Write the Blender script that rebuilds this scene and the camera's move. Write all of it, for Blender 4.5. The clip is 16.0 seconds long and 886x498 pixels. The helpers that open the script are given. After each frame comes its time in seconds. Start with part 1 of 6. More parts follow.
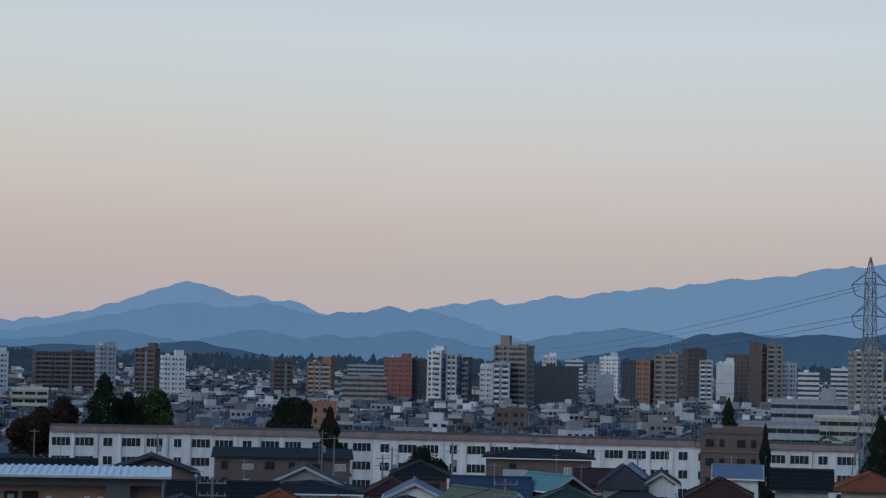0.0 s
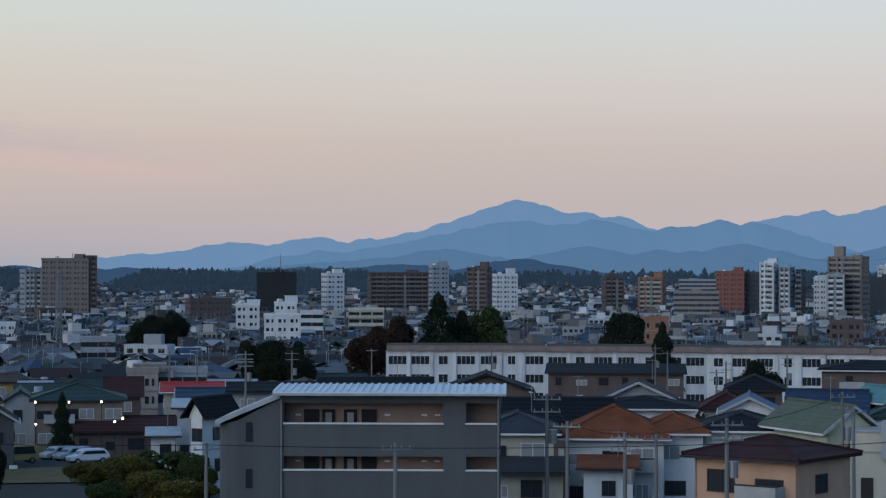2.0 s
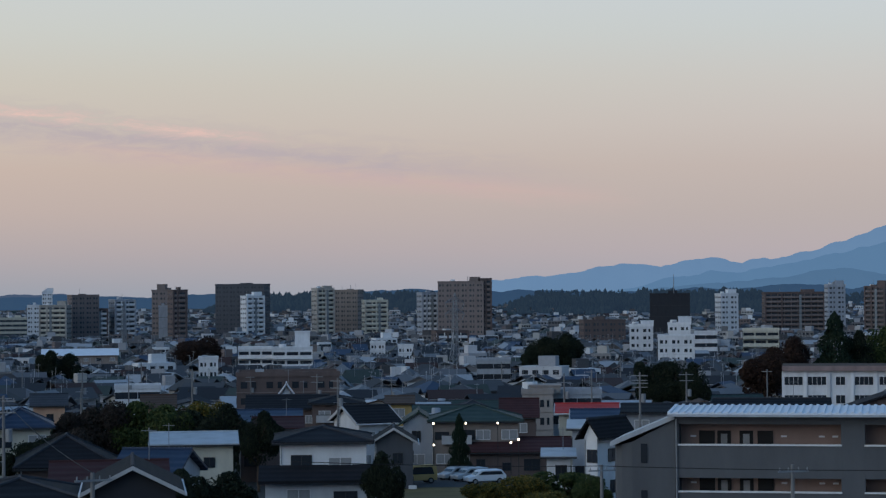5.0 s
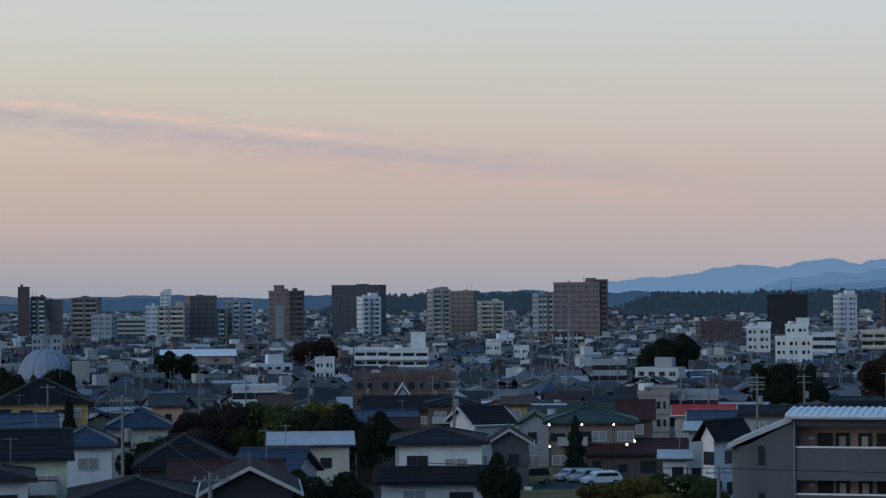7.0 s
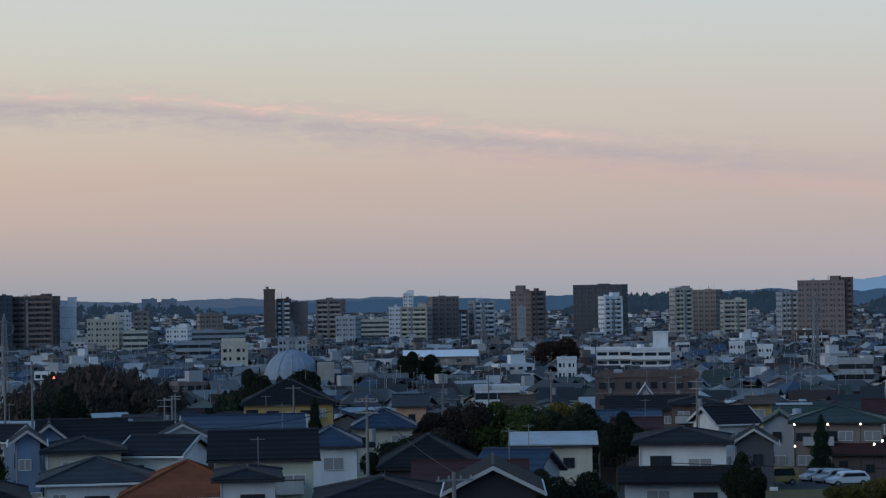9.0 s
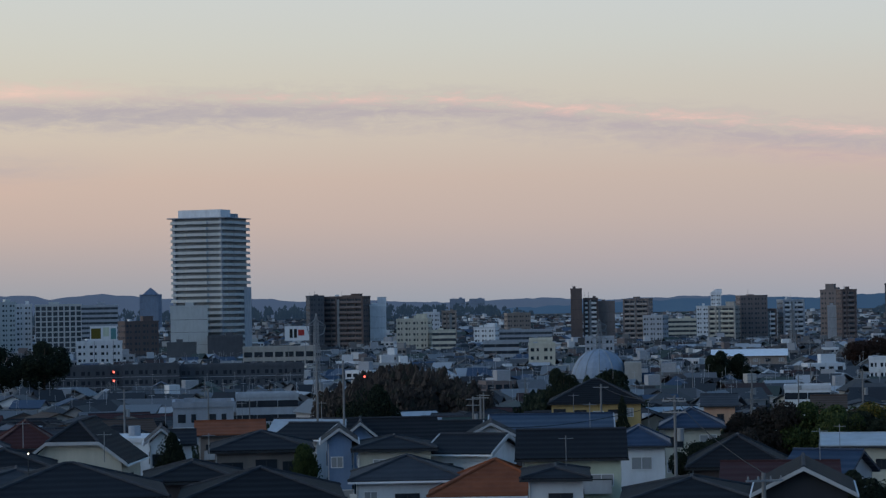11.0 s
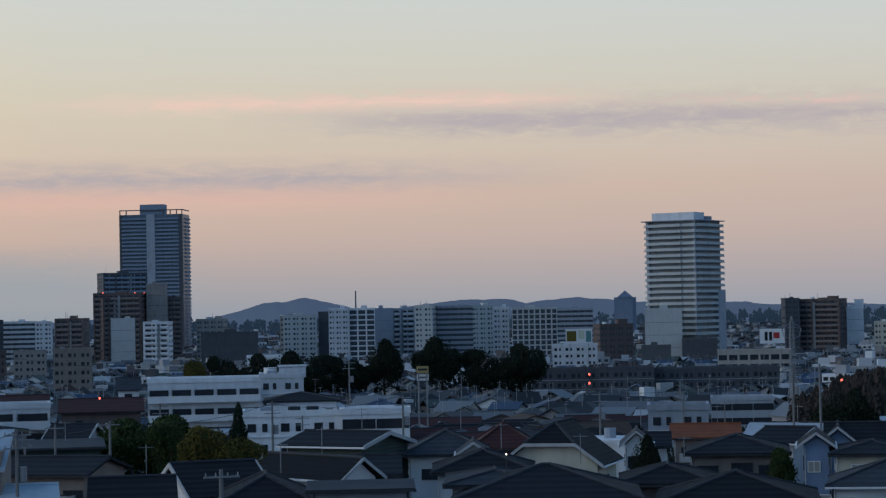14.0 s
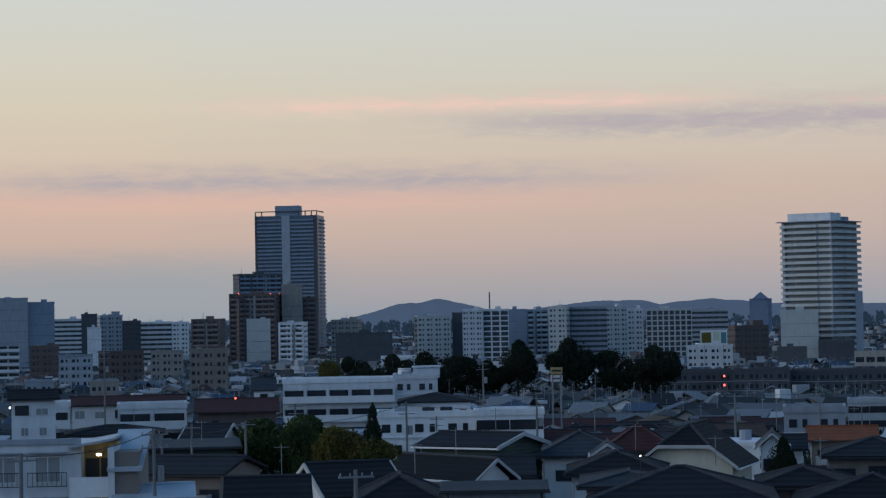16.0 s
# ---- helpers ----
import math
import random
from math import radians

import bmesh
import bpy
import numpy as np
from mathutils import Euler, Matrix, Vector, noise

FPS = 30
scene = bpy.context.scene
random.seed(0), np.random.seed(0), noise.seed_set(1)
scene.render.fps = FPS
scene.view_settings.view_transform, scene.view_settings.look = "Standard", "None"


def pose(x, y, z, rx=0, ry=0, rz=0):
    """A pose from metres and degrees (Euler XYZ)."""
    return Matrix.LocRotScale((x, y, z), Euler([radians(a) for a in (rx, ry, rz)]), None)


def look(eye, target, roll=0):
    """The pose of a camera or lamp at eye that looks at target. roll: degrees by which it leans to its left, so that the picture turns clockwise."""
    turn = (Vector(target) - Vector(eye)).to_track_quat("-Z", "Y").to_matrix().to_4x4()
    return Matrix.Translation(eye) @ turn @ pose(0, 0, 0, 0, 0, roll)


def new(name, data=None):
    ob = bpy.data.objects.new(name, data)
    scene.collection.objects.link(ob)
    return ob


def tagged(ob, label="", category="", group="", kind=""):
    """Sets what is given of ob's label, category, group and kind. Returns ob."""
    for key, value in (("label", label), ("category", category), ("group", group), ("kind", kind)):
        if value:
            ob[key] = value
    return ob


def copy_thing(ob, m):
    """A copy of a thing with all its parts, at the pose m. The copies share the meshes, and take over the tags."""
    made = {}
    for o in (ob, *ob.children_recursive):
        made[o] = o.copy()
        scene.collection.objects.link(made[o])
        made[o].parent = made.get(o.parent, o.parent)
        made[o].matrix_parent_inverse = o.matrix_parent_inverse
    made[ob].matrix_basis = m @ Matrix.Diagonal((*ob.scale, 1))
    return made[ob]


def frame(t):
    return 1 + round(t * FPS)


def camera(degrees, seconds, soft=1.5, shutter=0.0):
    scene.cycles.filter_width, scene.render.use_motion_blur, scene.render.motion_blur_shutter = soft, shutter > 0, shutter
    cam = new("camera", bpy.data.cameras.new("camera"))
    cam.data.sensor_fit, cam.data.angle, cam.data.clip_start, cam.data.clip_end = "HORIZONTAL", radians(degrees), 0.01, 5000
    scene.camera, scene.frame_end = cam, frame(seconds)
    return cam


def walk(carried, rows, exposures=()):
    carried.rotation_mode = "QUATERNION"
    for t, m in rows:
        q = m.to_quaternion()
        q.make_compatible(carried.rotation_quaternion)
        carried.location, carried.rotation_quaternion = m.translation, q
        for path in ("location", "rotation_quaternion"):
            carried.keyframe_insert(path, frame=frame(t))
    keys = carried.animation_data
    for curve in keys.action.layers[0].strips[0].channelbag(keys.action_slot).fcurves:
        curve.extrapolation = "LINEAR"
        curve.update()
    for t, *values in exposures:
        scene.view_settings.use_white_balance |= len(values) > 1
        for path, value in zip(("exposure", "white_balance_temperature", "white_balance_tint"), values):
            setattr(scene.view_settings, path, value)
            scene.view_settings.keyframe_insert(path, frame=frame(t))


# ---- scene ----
# The lookout stands at the origin, EYE metres up. Bearings are in degrees, to the left of north.
EYE = 20.0
cam = camera(22.32, 16.0, soft=1.3)
PATH = (
    (0.0, 0.031, 2.761, 1.266),
    (0.5, 0.010, 2.736, 1.255),
    (1.0, 2.513, 1.784, 0.881),
    (1.5, 5.773, 0.708, 0.511),
    (2.0, 8.393, 0.525, 0.077),
    (2.5, 10.585, 0.783, -0.285),
    (3.0, 12.492, 1.008, -0.511),
    (3.5, 14.227, 1.083, -0.555),
    (4.0, 15.645, 1.090, -0.533),
    (4.5, 16.995, 1.132, -0.516),
    (4.7, 17.588, 1.119, -0.467),
    (6.8, 21.130, 1.143, -0.673),
    (7.0, 21.337, 1.151, -0.441),
    (7.5, 22.552, 1.119, -0.481),
    (8.0, 24.191, 1.112, -0.532),
    (8.5, 25.881, 1.156, -0.696),
    (8.7, 26.508, 1.183, -0.779),
    (10.8, 34.471, 1.321, -1.012),
    (11.0, 35.293, 1.330, -1.036),
    (11.5, 36.472, 1.395, -0.986),
    (12.0, 37.850, 1.408, -1.026),
    (12.5, 40.011, 1.488, -1.139),
    (13.0, 42.344, 1.552, -1.169),
    (13.5, 44.967, 1.607, -1.180),
    (14.0, 47.337, 1.629, -1.149),
    (14.5, 49.380, 1.694, -1.101),
    (15.0, 50.722, 1.708, -1.079),
    (15.5, 50.835, 1.723, -1.051),
    (16.0, 50.750, 1.720, -1.069)
)
walk(cam, [(t, pose(0, 0, EYE, 90 + tilt, 0, turn) @ pose(0, 0, 0, 0, 0, roll)) for t, turn, tilt, roll in PATH],
     exposures=((0.0, 0.0), (0.6, 0.02), (1.0, 0.1), (1.5, 0.16), (2.2, 0.12), (3.0, 0.04), (4.0, 0.0), (16.0, 0.0)))


# ---- light: dusk, the sun has just set behind the lookout and to its left ----
def node(tree, kind, **values):
    n = tree.nodes.new(kind)
    for key, value in values.items():
        n.inputs[key].default_value = value
    return n


def ramp(tree, source, stops, smooth=False):
    n = tree.nodes.new("ShaderNodeValToRGB")
    n.color_ramp.interpolation = "B_SPLINE" if smooth else "LINEAR"
    while len(n.color_ramp.elements) < len(stops):
        n.color_ramp.elements.new(0.5)
    for e, (at, colour) in zip(n.color_ramp.elements, stops):
        e.position, e.color = at, (*colour, 1)
    tree.links.new(source, n.inputs[0])
    return n


def sums(tree, op, a, b=None, clamp=False):
    n = tree.nodes.new("ShaderNodeMath")
    n.operation, n.use_clamp = op, clamp
    for i, v in enumerate((a, b)):
        if v is None:
            continue
        if isinstance(v, (int, float)):
            n.inputs[i].default_value = v
        else:
            tree.links.new(v, n.inputs[i])
    return n.outputs[0]


def blend(tree, fac, a, b, mode="MIX"):
    n = tree.nodes.new("ShaderNodeMix")
    n.data_type, n.blend_type = "RGBA", mode
    for slot, v in ((0, fac), (6, a), (7, b)):
        if isinstance(v, (int, float)):
            n.inputs[slot].default_value = v
        elif isinstance(v, tuple):
            n.inputs[slot].default_value = (*v, 1)
        else:
            tree.links.new(v, n.inputs[slot])
    return n.outputs[2]


def srgb(r, g, b):
    return tuple(((c / 255 + 0.055) / 1.055) ** 2.4 if c > 10 else c / 255 / 12.92 for c in (r, g, b))


world = bpy.data.worlds.new("dusk")
scene.world = world
world.use_nodes = True
wt = world.node_tree
wt.nodes.clear()
coord = wt.nodes.new("ShaderNodeTexCoord")
apart = wt.nodes.new("ShaderNodeSeparateXYZ")
wt.links.new(coord.outputs["Generated"], apart.inputs[0])
flat = sums(wt, "SQRT", sums(wt, "ADD", sums(wt, "MULTIPLY", apart.outputs[0], apart.outputs[0]), sums(wt, "MULTIPLY", apart.outputs[1], apart.outputs[1])))
height = sums(wt, "DIVIDE", sums(wt, "ARCTAN2", apart.outputs[2], flat), radians(90))     # 0 at the horizon, 1 overhead
bearing = sums(wt, "DIVIDE", sums(wt, "ARCTAN2", sums(wt, "MULTIPLY", apart.outputs[0], -1.0), apart.outputs[1]), radians(1))
ELEV = ((0.0, 0.011, 0.022, 0.035, 0.047, 0.06, 0.073, 0.09, 0.12, 0.22, 0.5, 1.0))


def sky_ramp(colours):
    over = ((180, 198, 214), (128, 168, 206), (70, 124, 178), (44, 98, 156))
    return ramp(wt, height, [(e, srgb(*c)) for e, c in zip(ELEV, (*colours, *over))]).outputs[0]


north = sky_ramp(((176, 172, 182), (184, 174, 178), (184, 175, 173), (192, 182, 179), (199, 192, 190), (201, 200, 199), (199, 205, 207), (199, 209, 217)))
middle = sky_ramp(((156, 160, 172), (176, 167, 171), (187, 174, 171), (194, 179, 171), (198, 188, 180), (199, 195, 187), (199, 203, 200), (199, 206, 210)))
west = sky_ramp(((148, 156, 166), (172, 165, 165), (200, 176, 164), (211, 184, 168), (212, 196, 178), (213, 203, 183), (211, 207, 193), (207, 210, 204)))
lean = ramp(wt, sums(wt, "DIVIDE", bearing, 60.0), [(0.03, (0, 0, 0)), (0.36, (1, 1, 1))], True).outputs[0]
lean2 = ramp(wt, sums(wt, "DIVIDE", bearing, 60.0), [(0.4, (0, 0, 0)), (0.95, (1, 1, 1))], True).outputs[0]
east = sky_ramp(((96, 128, 172), (100, 134, 180), (104, 138, 185), (108, 142, 190), (112, 146, 194), (116, 150, 198), (120, 155, 202), (124, 160, 205)))
lean3 = ramp(wt, sums(wt, "DIVIDE", sums(wt, "MULTIPLY", bearing, -1.0), 180.0), [(0.12, (0, 0, 0)), (0.4, (1, 1, 1))], True).outputs[0]
sky_colour = blend(wt, lean3, blend(wt, lean2, blend(wt, lean, north, middle), west), east)

# thin evening clouds
degrees_up = sums(wt, "MULTIPLY", height, 90.0)
place = wt.nodes.new("ShaderNodeCombineXYZ")
wt.links.new(sums(wt, "MULTIPLY", bearing, 0.42), place.inputs[0])
wt.links.new(sums(wt, "MULTIPLY", degrees_up, 1.9), place.inputs[1])
puffs = node(wt, "ShaderNodeTexNoise", Scale=2.1, Detail=9.0, Roughness=0.7, Distortion=0.5)
wt.links.new(place.outputs[0], puffs.inputs["Vector"])


def cloud(base, centre, half, b0, b1, colour, amount, soft=2.5, gain=2.2, level=0.42):
    """A cloud bank along the elevation centre (degrees), half degrees thick each way, from bearing b0 to b1."""
    near = sums(wt, "SUBTRACT", 1.0, sums(wt, "DIVIDE", sums(wt, "ABSOLUTE", sums(wt, "SUBTRACT", degrees_up, centre)), half), True)
    ends = sums(wt, "MULTIPLY", sums(wt, "DIVIDE", sums(wt, "SUBTRACT", bearing, b0), soft, True), sums(wt, "DIVIDE", sums(wt, "SUBTRACT", b1, bearing), soft, True))
    ragged = sums(wt, "MULTIPLY", sums(wt, "SUBTRACT", sums(wt, "ADD", puffs.outputs[0], sums(wt, "MULTIPLY", near, 0.28)), level), gain, True)
    mask = sums(wt, "MULTIPLY", sums(wt, "MULTIPLY", ragged, sums(wt, "POWER", near, 0.7)), sums(wt, "MULTIPLY", ends, amount), True)
    return blend(wt, mask, base, srgb(*colour))


bank = sums(wt, "MINIMUM", sums(wt, "ADD", sums(wt, "MULTIPLY", bearing, 0.104), 1.22), sums(wt, "ADD", sums(wt, "MULTIPLY", bearing, 0.0155), 4.3))
sky_colour = cloud(sky_colour, sums(wt, "ADD", bank, -0.35), 0.5, 13, 30, (210, 178, 172), 0.7, 4.0)
sky_colour = cloud(sky_colour, bank, 0.85, 14, 53, (181, 171, 177), 0.85, 6.0, 3.0, 0.5)
sky_colour = cloud(sky_colour, sums(wt, "ADD", bank, 0.3), 0.42, 21, 43, (238, 198, 186), 0.68, 4.0, 5.0, 0.68)
sky_colour = cloud(sky_colour, 4.8, 0.45, 36, 51, (178, 171, 176), 0.9, 5.0, 2.6, 0.48)
sky_colour = cloud(sky_colour, 5.4, 0.42, 42, 58, (234, 202, 188), 0.95, 4.0, 3.0, 0.5)
sky_colour = cloud(sky_colour, 3.05, 0.55, 45, 66, (224, 182, 168), 0.75, 8.0, 2.0, 0.3)
sky_colour = cloud(sky_colour, 3.5, 0.62, 43, 66, (176, 169, 174), 0.95, 7.0, 2.4, 0.42)
sky_colour = cloud(sky_colour, 0.8, 1.1, 53, 70, (156, 163, 170), 0.9, 4.0, 2.6, 0.26)

air = wt.nodes.new("ShaderNodeTexSky")
air.sky_type, air.sun_disc, air.sun_elevation, air.sun_rotation = "NISHITA", False, radians(1.0), radians(-143)
sky_dim = blend(wt, 1.0, air.outputs[0], (0.006, 0.006, 0.006), "MULTIPLY")
glow = blend(wt, 1.0, sky_colour, sky_dim, "ADD")
back = node(wt, "ShaderNodeBackground", Strength=1.0)
wt.links.new(glow, back.inputs[0])
wo = wt.nodes.new("ShaderNodeOutputWorld")
wt.links.new(back.outputs[0], wo.inputs[0])

sun = new("sun", bpy.data.lights.new("sun", "SUN"))
sun.data.energy, sun.data.angle, sun.data.color = 1.05, radians(60), (0.93, 0.95, 0.95)
sun.matrix_world = look((-62, -82, 45), (0, 0, 0))


# ---- materials ----
def surface(name, colour, rough=0.8, metal=0.0, spread=0.25, scale=0.6, grain=6.0, bump=0.15, piece=0.0, stain=(0.5, 0.5, 0.5), wave=0.0, wave_axis="Z", gloss=0.25):
    """A worn surface: colour varied by large stains, fine grain and from piece to piece; wave: spacing in metres of ribs or courses."""
    m = bpy.data.materials.new(name)
    m.use_nodes = True
    t = m.node_tree
    b = t.nodes["Principled BSDF"]
    b.inputs["Roughness"].default_value, b.inputs["Metallic"].default_value = rough, metal
    b.inputs["Specular IOR Level"].default_value = gloss
    c = t.nodes.new("ShaderNodeTexCoord")
    big = node(t, "ShaderNodeTexNoise", Scale=scale, Detail=5.0, Roughness=0.6)
    fine = node(t, "ShaderNodeTexNoise", Scale=grain, Detail=4.0)
    stretch = node(t, "ShaderNodeMapping", Scale=(1.0, 1.0, 0.35))
    t.links.new(c.outputs["Object"], stretch.inputs[0])
    t.links.new(stretch.outputs[0], big.inputs["Vector"])
    t.links.new(c.outputs["Object"], fine.inputs["Vector"])
    col = blend(t, ramp(t, big.outputs[0], [(0.35, (0, 0, 0)), (0.7, (1, 1, 1))]).outputs[0], colour, tuple(x * (1 - spread) for x in colour))
    col = blend(t, spread * 0.6, col, blend(t, fine.outputs[0], (0.25, 0.25, 0.25), (1, 1, 1)), "MULTIPLY")
    if piece:
        info = t.nodes.new("ShaderNodeObjectInfo")
        col = blend(t, piece, col, ramp(t, info.outputs["Random"], [(0, (0.35, 0.35, 0.38)), (1, (1.25, 1.2, 1.15))]).outputs[0], "MULTIPLY")
    t.links.new(col, b.inputs["Base Color"])
    bn = node(t, "ShaderNodeBump", Strength=bump, Distance=0.05)
    t.links.new(fine.outputs[0], bn.inputs["Height"])
    if wave:
        w = node(t, "ShaderNodeTexWave", Scale=0.314 / wave, Distortion=0.0)
        w.bands_direction = wave_axis
        t.links.new(c.outputs["Object"], w.inputs["Vector"])
        b2 = node(t, "ShaderNodeBump", Strength=0.6, Distance=0.06)
        t.links.new(w.outputs[0], b2.inputs["Height"])
        t.links.new(bn.outputs[0], b2.inputs["Normal"])
        bn = b2
    t.links.new(bn.outputs[0], b.inputs["Normal"])
    return m


def islands(name, stops, rough=0.85, grain=3.0):
    """Each loose piece of the mesh takes its own colour."""
    m = bpy.data.materials.new(name)
    m.use_nodes = True
    t = m.node_tree
    b = t.nodes["Principled BSDF"]
    b.inputs["Roughness"].default_value = rough
    b.inputs["Specular IOR Level"].default_value = 0.1
    g = t.nodes.new("ShaderNodeNewGeometry")
    r = ramp(t, g.outputs["Random Per Island"], stops)
    r.color_ramp.interpolation = "CONSTANT"
    c = t.nodes.new("ShaderNodeTexCoord")
    fine = node(t, "ShaderNodeTexNoise", Scale=grain, Detail=4.0)
    t.links.new(c.outputs["Object"], fine.inputs["Vector"])
    col = blend(t, 0.45, r.outputs[0], blend(t, fine.outputs[0], (0.3, 0.3, 0.3), (1.2, 1.2, 1.2)), "MULTIPLY")
    t.links.new(col, b.inputs["Base Color"])
    return m


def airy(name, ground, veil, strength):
    """Far ridges and woods: dark ground colour, with the blue haze of kilometres of air put in as emission."""
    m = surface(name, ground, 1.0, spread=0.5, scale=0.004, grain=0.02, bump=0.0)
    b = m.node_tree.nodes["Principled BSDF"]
    # the veil is painted haze: the surface itself glows blue
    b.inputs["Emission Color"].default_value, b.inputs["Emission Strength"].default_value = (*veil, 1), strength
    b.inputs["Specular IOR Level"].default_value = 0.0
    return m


def lamp_glow(name, colour, strength):
    m = bpy.data.materials.new(name)
    m.use_nodes = True
    b = m.node_tree.nodes["Principled BSDF"]
    b.inputs["Base Color"].default_value = b.inputs["Emission Color"].default_value = (*colour, 1)
    b.inputs["Emission Strength"].default_value = strength
    return m


WALL = {
    "white": surface("white_render", (0.70, 0.73, 0.76), piece=0.35, spread=0.22),
    "cream": surface("cream_render", (0.58, 0.56, 0.47), piece=0.35),
    "beige": surface("beige_tile", (0.40, 0.385, 0.355), piece=0.3),
    "tan": surface("tan_tile", (0.27, 0.23, 0.205), piece=0.25),
    "grey": surface("grey_concrete", (0.36, 0.40, 0.45), piece=0.35),
    "slate": surface("slate_panel", (0.1, 0.108, 0.118), piece=0.05, spread=0.18),
    "dark": surface("dark_tile", (0.088, 0.096, 0.112), piece=0.2),
    "brown": surface("brown_tile", (0.135, 0.105, 0.1), piece=0.25),
    "red": surface("red_brick_tile", (0.28, 0.115, 0.095), piece=0.15),
    "orange": surface("orange_tile", (0.32, 0.175, 0.125), piece=0.15),
    "yellow": surface("yellow_render", (0.48, 0.35, 0.15), piece=0.15),
    "peach": surface("peach_render", (0.56, 0.36, 0.25), piece=0.1),
    "blue": surface("blue_render", (0.16, 0.24, 0.38), piece=0.1),
    "green": surface("dark_green_boards", (0.05, 0.075, 0.07), piece=0.1, wave=0.3),
    "lime": surface("pale_lime_render", (0.55, 0.60, 0.47), piece=0.1),
}
ROOF = {
    "black": surface("black_roof_tiles", (0.013, 0.014, 0.017), 0.8, piece=0.4, wave=0.3, grain=4.0, bump=0.4, gloss=0.12),
    "dark": surface("dark_slate_roof", (0.019, 0.021, 0.026), 0.8, piece=0.4, wave=0.3, grain=4.0, bump=0.4, gloss=0.12),
    "grey": surface("grey_roof_tiles", (0.046, 0.051, 0.061), 0.75, piece=0.4, wave=0.3, bump=0.4, gloss=0.12),
    "orange": surface("orange_clay_tiles", (0.22, 0.072, 0.034), 0.8, wave=0.28, spread=0.35, bump=0.4, gloss=0.12),
    "maroon": surface("maroon_roof_tiles", (0.062, 0.027, 0.027), 0.8, piece=0.3, wave=0.3, gloss=0.12),
    "red": surface("red_metal_roof", (0.42, 0.05, 0.045), 0.55, wave=0.4, gloss=0.12),
    "blue": surface("blue_metal_roof", (0.036, 0.055, 0.095), 0.5, piece=0.3, wave=0.4, gloss=0.12),
    "teal": surface("teal_metal_roof", (0.11, 0.26, 0.27), 0.5, wave=0.4, gloss=0.12),
    "green": surface("dark_green_roof", (0.04, 0.062, 0.055), 0.6, piece=0.2, wave=0.4, gloss=0.12),
    "olive": surface("olive_roof_tiles", (0.13, 0.15, 0.11), 0.7, wave=0.3, gloss=0.12),
    "brown": surface("brown_roof_tiles", (0.085, 0.055, 0.04), 0.7, piece=0.2, wave=0.3, gloss=0.12),
    "silver": surface("bright_ribbed_metal", (0.72, 0.76, 0.8), 0.5, 0.1, spread=0.12, bump=0.05, gloss=0.12),
    "zinc": surface("weathered_zinc", (0.42, 0.46, 0.50), 0.5, 0.2, spread=0.25, gloss=0.12),
}
WALL["black"] = surface("black_sheeting", (0.028, 0.031, 0.038), spread=0.2)
WALL["core"] = surface("grey_tower_wall", (0.2, 0.225, 0.24), 0.5, spread=0.2)
WALL["mauve"] = surface("mauve_brown_tile", (0.2, 0.17, 0.165), piece=0.2)
WALL["taupe"] = surface("taupe_tile", (0.33, 0.3, 0.28), piece=0.2)
WALL["pale"] = surface("pale_balcony_concrete", (0.47, 0.49, 0.485), spread=0.15)
WALL["bluish"] = surface("slate_blue_tile", (0.23, 0.29, 0.37), piece=0.05, spread=0.2)
# haze over the farthest buildings, put into their wall colour as blue-grey
WALL["hazy"] = surface("haze_blue_tower_wall", (0.2, 0.25, 0.33), spread=0.2)
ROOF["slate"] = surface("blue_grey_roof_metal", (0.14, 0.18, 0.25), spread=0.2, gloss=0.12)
WALL["glassy"] = surface("blue_grey_glazing", (0.12, 0.155, 0.19), 0.3, spread=0.2)
GLASS = surface("dark_window_glass", (0.03, 0.036, 0.045), 0.12, spread=0.3, bump=0.0)
# curtained glass of far towers, made paler for haze and reflected sky
TOWER_GLASS = surface("hazy_curtained_glass", (0.075, 0.085, 0.1), 0.25, spread=0.5, scale=0.3, bump=0.0)
GLASS.node_tree.nodes["Principled BSDF"].inputs["Specular IOR Level"].default_value = 0.6
PALE_GLASS = surface("curtained_window", (0.32, 0.33, 0.34), 0.3, spread=0.4, bump=0.0)
RECESS = surface("shaded_recess", (0.05, 0.05, 0.055), 0.8)
TRIM = surface("white_trim", (0.68, 0.69, 0.7), spread=0.12)
VERGE = surface("grey_verge_paint", (0.42, 0.43, 0.44), spread=0.3)
DARK_TRIM = surface("dark_metal_trim", (0.04, 0.042, 0.045), 0.5, 0.3)
STEEL = surface("galvanised_steel", (0.26, 0.28, 0.30), 0.5, 0.5)
CONCRETE = surface("pole_concrete", (0.2, 0.2, 0.2), 0.9)
WIRE = surface("black_cable", (0.015, 0.015, 0.016), 0.7, spread=0.1)
BARK = surface("bark", (0.07, 0.05, 0.035), 0.95, bump=0.8)
